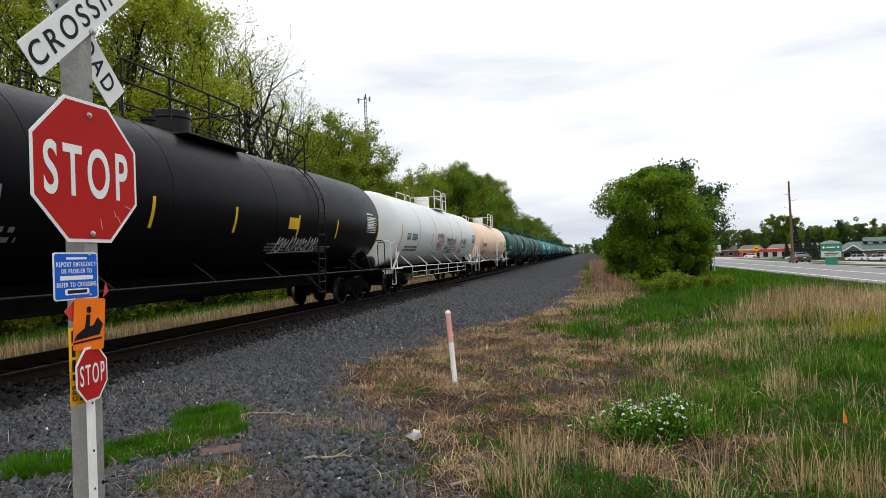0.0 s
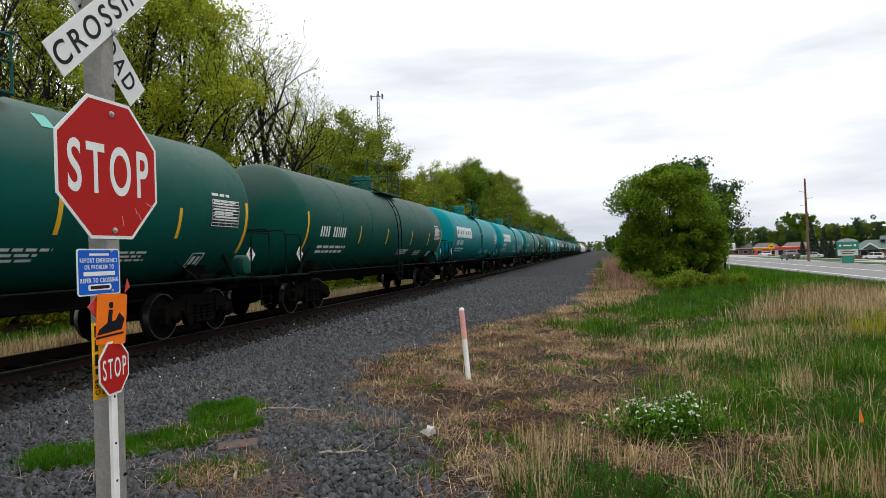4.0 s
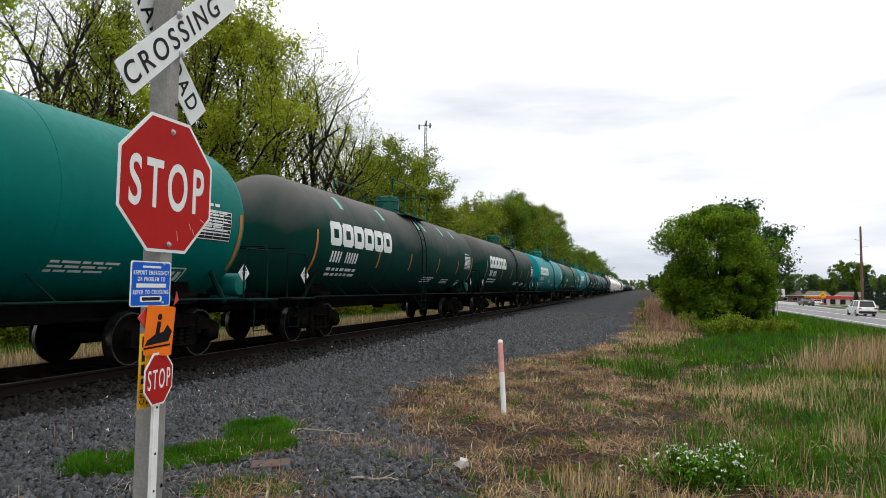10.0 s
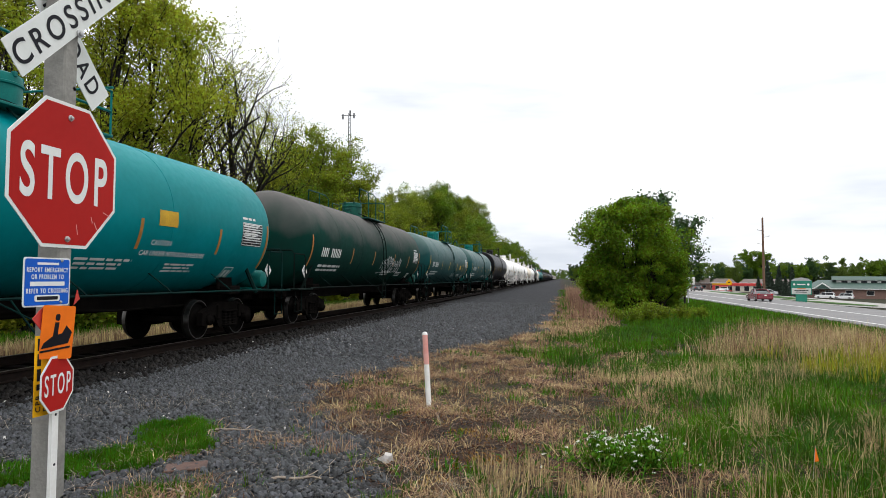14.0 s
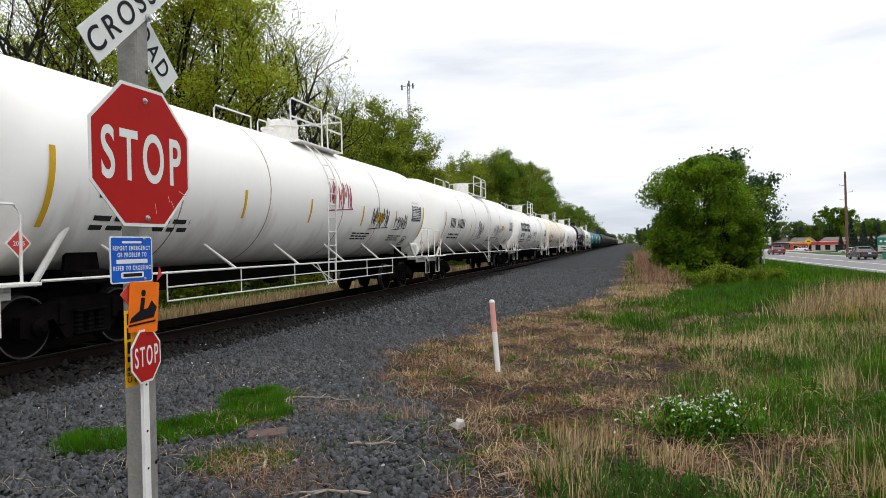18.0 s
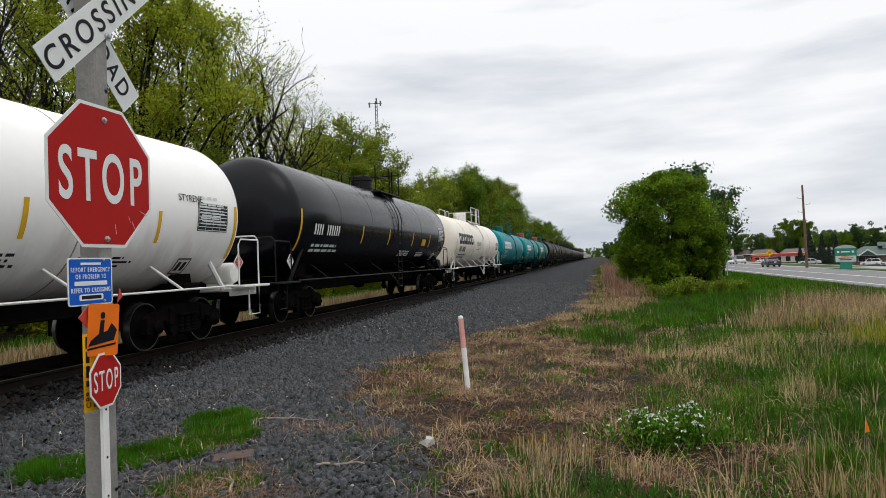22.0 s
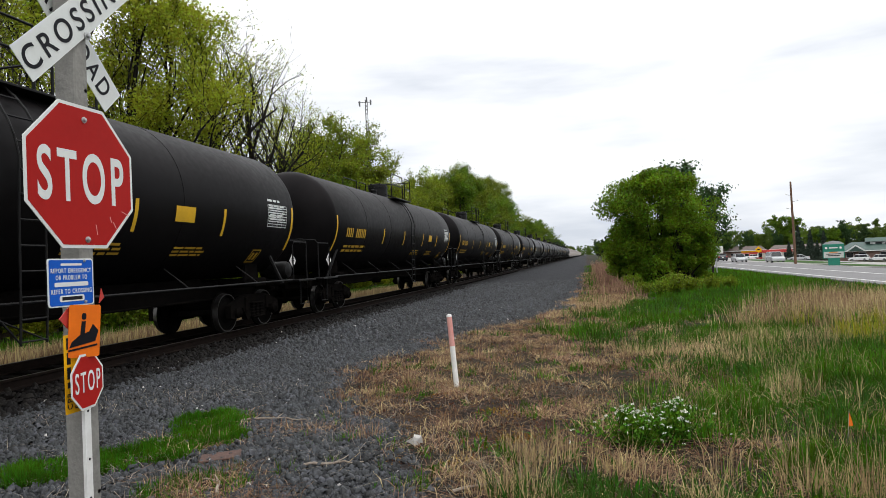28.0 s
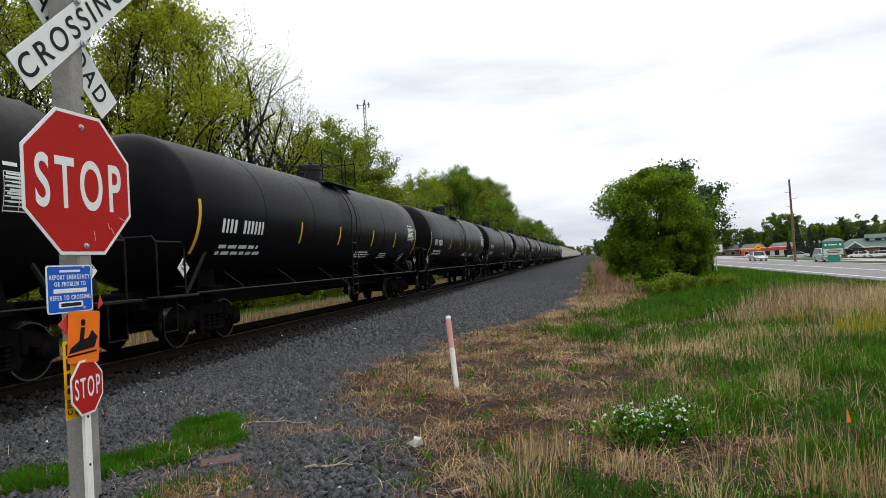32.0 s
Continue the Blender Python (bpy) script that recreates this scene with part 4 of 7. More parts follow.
    part("valve", shared(("fittings", S["trim"]), fittings), car, m=pose(0, S["top_u"], top - 0.03))

    def platform():
        g = Geo().box((0, 0.15, -0.2), (0.5, 2.5, 0.04), 0.006)
        return g.mesh("platform", trim)

    for s in (-1, 1):
        part("platform", shared(("platform", S["trim"]), platform), car, m=pose(s * 0.89, S["top_u"], top))

    def pipe():
        g = Geo().tube([(0.55, -length / 2 + 1.2, 0.80), (0.55, -3.0, 0.78), (0.35, -1.5, 0.86), (0.35, 1.5, 0.86), (0.55, 3.0, 0.78), (0.55, length / 2 - 1.2, 0.80)], 0.03, 6)
        return g.mesh("brake_pipe", M["black_part"])

    def outlet():
        g = Geo().lathe([(0.62, 0.12), (0.66, 0.2), (0.9, 0.2), (1.3, 0.28)], 14, "z").box((0, -0.8, 0.98), (0.3, 0.5, 0.36), 0.03).box((0, 0, 1.15), (0.7, 2.0, 0.12), 0.03)
        return g.mesh("bottom_outlet", M["black_part"])

    part("brake_pipe", shared(("pipe", length), pipe), car)
    # black box added between the trucks to fill in the darkness below the tank
    part("center_sill", shared(("center_sill", length), lambda: Geo().box((0, 0, 1.02), (0.62, length - 7.6, 0.56), 0.04).mesh("center_sill", M["black_part"])), car)
    part("bottom_outlet", shared("outlet", outlet), car)

    def rail_bars():
        if S["railing"] == "long":
            out = [[(0, -3.1, 0.75), (0, -3.0, 0.8), (0, 1.1, 0.8), (0, 1.1, -0.25)], [(0, -3.1, 0.4), (0, 1.1, 0.4)], [(0, 1.3, 0.75), (0, 1.4, 0.8), (0, 4.7, 0.72), (0, 4.8, 0.62), (0, 4.8, -0.45)], [(0, 1.3, 0.35), (0, 4.8, 0.28)]]
            return out + [[(0, v, -0.25), (0, v, 0.78)] for v in (-3.0, -1.6, -0.2, 1.35, 2.5, 3.7)]
        if S["railing"] == "loop":
            return [[(0, -1.5, -0.2), (0, -1.5, 0.72), (0, -1.42, 0.8), (0, 0.2, 0.8), (0, 0.2, -0.2)], [(0, 0.55, -0.2), (0, 0.55, 0.72), (0, 0.63, 0.8), (0, 1.4, 0.8), (0, 1.48, 0.72), (0, 1.48, -0.2)], [(0, -1.5, 0.35), (0, 0.2, 0.35)], [(0, 0.55, 0.35), (0, 1.48, 0.35)]]
        return [[(0, -2.3, 0.86), (0, -0.4, 0.86), (0, 0.0, 0.74), (0, 0.0, -0.2)], [(0, -2.3, 0.86), (-0.12, -2.05, 0.5), (-0.2, -1.6, 0.42)], [(0, -1.1, -0.2), (0, -1.1, 0.86)], [(0, 0.5, -0.2), (0, 0.5, 0.62), (0, 1.4, 0.62), (0, 1.4, -0.2)], [(0, 0.5, 0.25), (0, 1.4, 0.25)]]

    for i, pts in enumerate(rail_bars()):
        bar = shared(("bar", S["trim"], S["railing"], i), lambda: Geo().tube(pts, 0.024, 6).mesh("safety_rail", trim))
        for s in (-1, 1):
            part("safety_rail", bar, car, m=pose(s * 1.08, S["top_u"], top))
    part("cross_rail", shared(("cross_rail", S["trim"]), lambda: Geo().tube([(-1.08, 1.44, 0.7), (1.08, 1.44, 0.7)], 0.022, 6).mesh("cross_rail", trim)), car, m=pose(0, S["top_u"], top))
    body = pose(0, 0, zt)
    # reflector stripes, one long one at each end of the shell and short ones between
    ends = shared(("stripe_long", S["stripe"]), lambda: decal([(-0.05, 0.05, -1.0, 0.15)]).mesh("reflector", M[S["stripe"]], 0))
    short = shared(("stripe_short", S["stripe"]), lambda: decal([(-0.045, 0.045, -0.68, -0.1)]).mesh("reflector", M[S["stripe"]], 0))
    for s in (-1, 1):
        part("reflector", ends, car, m=pose(0, s * (half - dome - 0.03), zt))
    for u in (-3.6, -0.75, 2.5, 5.3):
        part("reflector", short, car, m=pose(0, u, zt))
    u0 = -half + dome + 0.95 + S["shift"]
    if S["logo"]:
        for i in range(6):
            part("owner_mark_block", shared(("logo", S["logo"]), lambda: decal(logo(0, -0.18, 0.62)).mesh("owner_mark_block", M[S["logo"]], 0)), car, m=pose(0, u0 - 0.22 + i * 0.72, zt))
    mk = M[S["mark"]]
    small = []
    small.append(part("car_mark", shared(("mark", k), lambda: decal(marks(0, -0.62 if S["logo"] else -0.50, 9 if S["logo"] else 10, S["big"], k)).mesh("car_mark", mk, 0)), car, m=pose(0, u0 - 0.05, zt)))
    small.append(part("weight_stencil", shared(("weights", k % 4, S["mark"]), lambda: decal(small_lines(0, -0.86, 2.3, 2, 0.085, k) + small_lines(half * 0.95, -0.95, 1.6, 3, 0.05, k + 9) + small_lines(half * 1.25, -1.0, 1.3, 3, 0.045, k + 5)).mesh("weight_stencil", mk, 0)), car, m=pose(0, u0 - 0.05, zt)))

    def panel():
        g = decal([(-0.42, 0.62, -0.60, -0.04)])
        return g.mesh("data_panel", M["mark_black"] if S["tank"] in ("tank_white", "tank_cream", "tank_rusty", "tank_peach") else M["black_paint"], 0)

    def panel_lines():
        return decal([(-0.39, 0.59, -0.585 + 0.066 * i, -0.585 + 0.066 * i + 0.016) for i in range(9)] + [(-0.405 + 0.248 * i, -0.395 + 0.248 * i, -0.595, -0.045) for i in range(5)] + small_lines(-0.38, -0.09, 0.95, 8, 0.028, 3) + small_lines(-0.42, 0.03, 0.9, 1, 0.055, 4), 0.011).mesh("panel_print", M["mark_white"], 0)

    pn = part("data_panel", shared(("panel", S["tank"] in ("tank_white", "tank_cream", "tank_rusty", "tank_peach")), panel), car, m=pose(0, half - dome - 0.95, zt, 0, -7, 0))
    tagged(part("panel_print", shared("panel_print", panel_lines), pn), kind="stuff")
    small.append(part("test_box", shared(("test_box", S["mark"]), lambda: decal([(0, 0.42, -1.02, -0.99), (0, 0.42, -1.39, -1.36), (0, 0.03, -1.36, -1.02), (0.39, 0.42, -1.36, -1.02), (0.08, 0.18, -1.3, -1.08), (0.24, 0.34, -1.3, -1.08)]).mesh("test_box", mk, 0)), car, m=pose(0, half - dome - 1.6, zt)))
    for ob in small:
        tagged(ob, kind="stuff")
    if S["box"]:
        bx, bu, bv = S["box"]
        part("notice", shared(("notice", bx), lambda: decal([(0, 0.62, -0.54, -0.24)], 0.008).mesh("notice", M[bx], 0)), car, m=pose(0, bu, zt) @ Matrix.Translation((0, 0, 0)) @ pose(0, 0, 0, 0, -math.degrees(bv / TANK_R), 0))
    for text, wu, wv, wh in S["words"]:
        me = letters(text, wh, None, 0.002)
        me.materials.append(mk)
        x, y, z = on_tank(wu, wv, 0.012)
        part("lettering", me, car, m=pose(x, y, zt + z, 0, -math.degrees(wv / TANK_R), 0) @ pose(0, 0, 0, 0, 0, 90))
    for pm, pu, pv, pw, ph in S["patches"]:
        part("paint_patch", decal([(pu, pu + pw, pv, pv + ph)], 0.007).mesh("paint_patch", M[pm], 0), car, m=body)
    for sm, su, sv, sw, sh, loops in S["scrawls"]:
        tagged(part("spray_paint", scrawl(su, sv - 0.15, sw, sh, k * 3 + loops, loops).mesh("spray_paint", M[sm], 0), car, "looping spray-paint scrawl", m=body), kind="stuff")

    def diamond():
        return Geo().box((0, 0, 0), (0.012, 0.27, 0.27), 0, pose(0, 0, 0, 45, 0, 0)).mesh("placard", M["placard_white"])

    def stripes():
        g = Geo()
        for i in range(-3, 4):
            y, top = i * 0.042, 0.165 - abs(i * 0.042)
            g.box((0.0075, y, (top + 0.045) / 2), (0.003, 0.02, max(top - 0.045, 0.01)))
        return g.mesh("placard_stripes", M["mark_black"], 0)

    def figures(text="3082", ink="mark_black"):
        me = letters(text, 0.062, 0.17, 0.002)
        me.materials.append(M[ink])
        return me

    def field():
        return Geo().box((0.004, 0, 0), (0.012, 0.225, 0.225), 0, pose(0, 0, 0, 45, 0, 0)).mesh("placard_field", M["placard_red"])

    for s in (-1, 1):
        pc = part("placard", shared(("diamond", S["placard"]), diamond), car, m=pose(1.4, s * (length / 2 - 1.25), 1.62))
        if S["placard"] == "placard_white":
            tagged(part("placard_stripes", shared("placard_stripes", stripes), pc, "black upright stripes"), kind="stuff")
            part("placard_figures", shared("placard_figures", figures), pc, m=pose(0.0075, 0, -0.012, 0, 0, 90))
        else:
            part("placard_field", shared("placard_field", field), pc, "red inner field")
            part("placard_figures", shared("placard_figures_white", lambda: figures("2055", "mark_white")), pc, m=pose(0.0115, 0, 0, 0, 0, 90))
    return car


TEAL = dict(tank="tank_teal", trim="teal_paint", low="teal_low_dark", stripe="stripe_orange", logo="mark_white", label="teal tank car with white block lettering and lighter top")
DKG = dict(tank="tank_dark_green", trim="dark_green_paint", low="green_low_dark", label="dark green tank car with white stencilled marks", railing="bar")
GREY = dict(tank="tank_grey", trim="dark_green_paint", low="green_low_dark", stripe="stripe_orange", logo="mark_white", label="dirt-grey tank car with faded white block lettering")
DUSTY = dict(tank="tank_dusty_green", trim="dark_green_paint", low="green_low_dark", stripe="stripe_orange", label="dusty green tank car with grey upper shell")
WHITE = dict(shell=(1.57, 2.64), tank="tank_white", trim="white_paint", mark="mark_black", railing="loop", placard="placard_red", label="white tank car with black marks and spray paint")
CREAM = dict(shell=(1.57, 2.64), tank="tank_cream", trim="white_paint", mark="mark_black", railing="loop", placard="placard_red", label="cream tank car with white ladder and rails")
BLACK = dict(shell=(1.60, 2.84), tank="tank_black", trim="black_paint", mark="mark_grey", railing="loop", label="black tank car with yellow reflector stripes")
WORN = dict(shell=(1.60, 2.84), tank="tank_brown_black", trim="black_paint", mark="mark_yellow", railing="loop", label="worn black tank car with yellow stencilled marks", box=("stripe_yellow", 3.6, 0.1))


def with_(base, **more):
    return dict(base, **more)


CARS = [
    (22.0, with_(BLACK, top_u=-0.7, ladder_u=3.8, railing="long", scrawls=(("paint_line_white", 1.5, -1.0, 2.6, 0.5, 7),), box=("stripe_yellow", 1.9, 0.05))),
    (21.82, with_(WHITE, shell=(1.62, 2.78), guard=True, tank="tank_pale_grey", ladder_u=None, label="pale grey-white tank car with spray paint", box=("stripe_yellow", 2.7, -0.5), scrawls=(("spray_pink", -2.6, -0.35, 1.7, 0.5, 6), ("spray_pink", -2.4, -0.75, 1.4, 0.4, 5), ("spray_black", -0.1, -0.45, 1.6, 0.45, 5), ("spray_black", -0.3, -0.9, 1.8, 0.45, 5), ("spray_pink", 1.5, -0.6, 1.0, 0.6, 4), ("spray_black", 4.0, -0.6, 2.0, 0.6, 6)))),
    (18.49, with_(CREAM, tank="tank_peach", label="faded peach tank car with pale ladder and rails", box=("stripe_orange", 4.2, 0.3))),
    (18.47, DKG), (18.47, with_(DKG, logo=None, patches=(("patch_mint", -3.0, 1.3, 0.3, 0.35), ("patch_mint", 2.5, 1.0, 0.25, 0.3)))), (18.47, DKG),
    (18.47, TEAL), (18.47, with_(TEAL, scrawls=(("paint_line_white", 3.0, -1.1, 3.0, 1.0, 8), ("paint_line_white", -0.4, -0.9, 1.2, 0.7, 5)), patches=(("patch_mint", 4.6, 0.7, 0.2, 0.5), ("patch_mint", -1.5, 1.3, 0.25, 0.25)))),
    (18.47, with_(DKG, tank="tank_teal_green", label="blue-green tank car with white marks", box=("mark_yellow", 0.5, 0.0), scrawls=(("paint_line_white", 2.2, -0.9, 1.4, 0.5, 4),))), (18.47, DUSTY),
    (18.47, TEAL), (18.47, with_(TEAL, tank="tank_teal_green", scrawls=(("spray_black", -1.8, -0.9, 2.8, 1.2, 7), ("paint_line_white", -1.7, -0.85, 2.6, 1.0, 5)))),
    (18.47, with_(GREY, patches=tuple(("patch_mint", u, 0.9, 0.2, 0.45) for u in (-5.9, -2.9, 0.6, 1.3, 3.6, 5.2)))), (18.47, GREY),
    (18.47, with_(TEAL, scrawls=(("paint_line_white", -2.3, -0.75, 1.5, 0.45, 6),))), (18.47, with_(DUSTY, box=("mark_yellow", 3.4, 0.1), patches=(("patch_mint", 4.2, -0.7, 0.35, 0.3), ("patch_mint", 3.7, -0.35, 0.4, 0.25)))),
    (18.47, with_(TEAL, box=("mark_yellow", 3.0, 0.35), words=(("CAUTION", 3.2, -0.52, 0.10), ("CAR UNDER NITROGEN PRESSURE", 3.75, -0.74, 0.10)))), (18.47, with_(GREY, logo=None, scrawls=(("paint_line_white", 0.5, -0.8, 3.4, 0.7, 8),))),
    (18.47, with_(TEAL, tank="tank_grey_teal", stripe="stripe_yellow", logo=None, box=("stripe_yellow", 3.7, 0.0))), (18.47, with_(TEAL, tank="tank_grey_teal", stripe="stripe_yellow", logo=None)),
    (20.07, BLACK),
    (19.67, with_(WHITE, shell=(1.62, 2.78), guard=True, scrawls=(("spray_red", 0.2, -0.1, 1.5, 0.7, 5), ("spray_black", 3.2, -0.55, 1.5, 0.6, 5), ("spray_black", 5.2, -0.55, 1.2, 0.5, 4)), box=("stripe_yellow", 3.6, 0.0))),
    (19.91, with_(WHITE, shell=(1.62, 2.78), big=0.42, scrawls=(("spray_black", -2.0, -0.8, 1.3, 0.9, 4), ("spray_black", 2.0, -0.7, 2.6, 0.7, 6)), box=("stripe_yellow", 4.4, 0.1))),
    (18.92, with_(WHITE, ladder_u=3.6, logo="mark_black", scrawls=(("spray_black", -3.6, -0.75, 2.2, 0.55, 6), ("spray_black", -0.8, -0.4, 1.6, 0.5, 5)))),
    (19.07, with_(CREAM, tank="tank_rusty", label="rust-stained cream tank car with faded marks", scrawls=(("spray_black", 1.2, -0.5, 1.6, 0.4, 5),))), (18.73, with_(WHITE, scrawls=(), words=(("STYRENE", 6.2, 0.2, 0.13),))),
    (19.78, with_(BLACK, tank="tank_gloss_black", mark="mark_white", label="glossy black tank car with white marks", box=("stripe_yellow", 4.0, -0.1))), (18.85, with_(CREAM, logo="mark_black", scrawls=(("spray_black", -1.6, -0.25, 1.6, 0.5, 4),))),
    (18.47, with_(TEAL, shift=0.5)), (18.47, with_(TEAL, housing="red_paint", shift=0.85, top_u=1.1, ladder_u=0.6)), (18.47, with_(TEAL, tank="tank_teal_green", housing="red_paint", shift=0.7)),
]
CARS += [(20.25, WORN)] * 2 + [(20.05, WORN)] * 4 + [(20.05, with_(BLACK, mark="mark_white"))] * 10
CAR_S, train_cars = 24.95, []
for k, (length, style) in enumerate(CARS):
    if k:
        CAR_S += length
    car = tank_car(k, length, style)
    train_cars.append((car, CAR_S - length / 2))



def hopper_car(length):
    """A white covered hopper, always far back in the train."""
    car = thing("hopper_car", "white covered hopper car with ribbed sides", "hopper car", group="hopper cars of the train")
    hl = length / 2 - 0.6

    def body():
        g = Geo().prism([(-hl, 1.3), (-hl + 1.6, 1.0), (-3, 1.0), (-1.6, 0.55), (1.6, 0.55), (3, 1.0), (hl - 1.6, 1.0), (hl, 1.3), (hl, 4.3), (-hl, 4.3)], "x", -1.5, 1.5)
        return g.mesh("body", M["hopper_white"])

    def roof():
        return Geo().prism([(-1.5, 4.3), (1.5, 4.3), (0.9, 4.6), (-0.9, 4.6)], "y", -hl, hl).mesh("roof", M["hopper_white"])

    def bogie():
        g = Geo().box((0, 0, 0.65), (2.2, 1.8, 0.35), 0.05)
        for dy in (-0.89, 0.89):
            for s in (-0.75, 0.75):
                g.lathe([(-0.07, 0.44), (0.07, 0.46)], 12, "x", (s, dy, 0.457))
        return g.mesh("truck", M["black_part"])

    part("body", shared(("hopper_body", length), body), car)
    part("roof", shared(("hopper_roof", length), roof), car)
    for i in range(11):
        part("rib", shared("hopper_rib", lambda: Geo().box((1.55, 0, 2.8), (0.1, 0.12, 3.0), 0).mesh("rib", M["hopper_white"])), car, m=pose(0, -hl + (i + 0.5) * 2 * hl / 11, 0))
    for s in (-1, 1):
        part("truck", shared("hopper_bogie", bogie), car, m=pose(0, s * (length / 2 - 2.2), 0))
    return car


for i in range(34):
    CAR_S += 18.0
    train_cars.append((hopper_car(18.0), CAR_S - 9.0))

TRAIN_SPEED = 21.88

# ---- the crossing sign post ----
SIGN = pose(-2.6, 3.344, 0, 0, 0, 90.0)


def octagon(w, cx=0.0, cz=0.0):
    s = w / 2 * math.tan(math.pi / 8)
    return [(cx + a, cz + b) for a, b in ((-s, -w / 2), (s, -w / 2), (w / 2, -s), (w / 2, s), (s, w / 2), (-s, w / 2), (-w / 2, s), (-w / 2, -s))]


def plate(poly, y0, y1, material, name="plate", m=None):
    return Geo().prism([(a, b) for a, b in poly], "y", y0, y1, m).mesh(name, material)


def rounded(w, h, r, cx=0.0, cz=0.0, n=4):
    out = []
    for sx, sz, a0 in ((1, 1, 0), (-1, 1, 90), (-1, -1, 180), (1, -1, 270)):
        for i in range(n + 1):
            a = radians(a0 + 90 * i / n)
            out.append((cx + sx * (w / 2 - r) + r * math.cos(a), cz + sz * (h / 2 - r) + r * math.sin(a)))
    return out


def bolt_mesh():
    return Geo().lathe([(0, 0.014), (-0.004, 0.014), (-0.005, 0.009), (-0.012, 0.008), (-0.014, 0.002)], 10, "y").mesh("bolt", M["galv"])


def text_part(name, text, h, w, mkey, parent, m, weight=0.0):
    me = letters(text, h, w, 0.0015, 1.3, weight)
    me.materials.append(M[mkey])
    return part(name, me, parent, m=m)


post = thing("sign_post", "square grey weathered wooden post beside the crossing", "sign post", SIGN @ pose(0, 0.08, 0))
g = Geo().box((-0.268, -0.012, 1.75), (0.095, 0.13, 3.9), 0.008)
part("timber", g, post, material=M["post_wood"])
for z in (0.5, 1.3, 2.2, 2.65):
    part("bolt_hole", Geo().lathe([(0, 0.012), (-0.004, 0.012)], 8, "y"), post, m=pose(-0.24, -0.073, z), material=M["sign_black"])

# crossbuck: two white blades, one before and one behind
buck = thing("crossbuck_sign", "white crossbuck of two blades with black lettering", "crossbuck", SIGN)


def blade(text, cx, cz, angle, y, length=1.22, w=0.19, shift=0.0, run=0.98):
    m = pose(cx, y, cz, 0, -angle, 0)
    b = part("blade", plate(rounded(length, w, 0.006), -0.002, 0.002, M["sign_white"], "blade"), buck, "white reflective blade", m=m)
    text_part("lettering", text, 0.118, run, "sign_black", b, pose(shift, -0.003, 0), 0.010)
    return b


blade("CROSSING", -0.218, 3.094, 43.5, -0.006, shift=-0.09, run=1.0)
blade("RAILROAD", -0.254, 3.128, -46.2, 0.165, shift=0.165, run=0.75)
for dz in (-0.12, 0.1):
    part("bolt", shared("sign_bolt", bolt_mesh), buck, m=pose(-0.25 - dz * 0.15, -0.009, 3.07 + dz) @ Matrix.Scale(1.6, 4))

stop = thing("stop_sign", "red octagonal stop sign with white border, slightly scuffed", "stop sign", SIGN)
part("face", plate(octagon(0.762, -0.282, 2.18), -0.002, 0.002, M["sign_white"], "face"), stop, "white border sheet")
part("red_field", plate(octagon(0.726, -0.282, 2.18), -0.0035, -0.0022, M["sign_red"], "red_field"), stop)
text_part("lettering", "STOP", 0.275, 0.61, "sign_white", stop, pose(-0.282, -0.0038, 2.175), 0.016)
for z in (2.485, 1.845):
    part("bolt", shared("sign_bolt", bolt_mesh), stop, m=pose(-0.27, -0.0038, z) @ Matrix.Scale(1.2, 4))
for i, (a, z, rot) in enumerate(((-0.09, 1.96, 70), (-0.06, 1.93, 60), (-0.2, 1.9, 80), (0.03, 2.0, 20))):
    part("scuff", Geo().box((0, 0, 0), (0.035 + 0.01 * i, 0.0008, 0.004), 0), stop, m=pose(a, -0.0042, z, 0, rot, 0), material=M["marker_pink"])

blue = thing("emergency_notice", "blue emergency notice plate with white lettering", "notice sign", SIGN)
part("plate", plate(rounded(0.305, 0.245, 0.016, -0.39, 1.622), -0.002, 0.002, M["sign_white"], "plate"), blue)
part("blue_field", plate(rounded(0.290, 0.231, 0.012, -0.39, 1.622), -0.0035, -0.0022, M["sign_blue"], "blue_field"), blue)
for text, z, w in (("REPORT EMERGENCY", 1.683, 0.27), ("OR PROBLEM TO", 1.648, 0.21), ("REFER TO CROSSING", 1.578, 0.27)):
    text_part("lettering", text, 0.024, w, "sign_white", blue, pose(-0.39, -0.0038, z), 0.01)
for a, z, w, h in ((-0.39, 1.714, 0.14, 0.012), (-0.39, 1.613, 0.225, 0.022)):
    part("text_bar", plate(rounded(w, h, 0.003, a, z), -0.005, -0.0036, M["sign_white"], "text_bar"), blue)
part("number_field", plate(rounded(0.165, 0.032, 0.01, -0.39, 1.541), -0.005, -0.0036, M["sign_white"], "number_field"), blue)
part("text_bar", plate(rounded(0.135, 0.018, 0.002, -0.39, 1.541), -0.006, -0.0051, M["sign_black"], "text_bar"), blue)
for z in (1.732, 1.518):
    part("bolt", shared("sign_bolt", bolt_mesh), blue, m=pose(-0.30, -0.004, z) @ Matrix.Scale(0.6, 4))

tri = thing("warning_tab", "red corner of an older sign behind the post", "sign", SIGN)
part("tab", plate([(-0.47, 1.44), (-0.40, 1.37), (-0.40, 1.50)], 0.006, 0.010, M["placard_red"], "tab"), tri)
part("tab", plate([(-0.17, 1.58), (-0.15, 1.53), (-0.19, 1.5)], 0.006, 0.010, M["placard_red"], "tab"), tri)

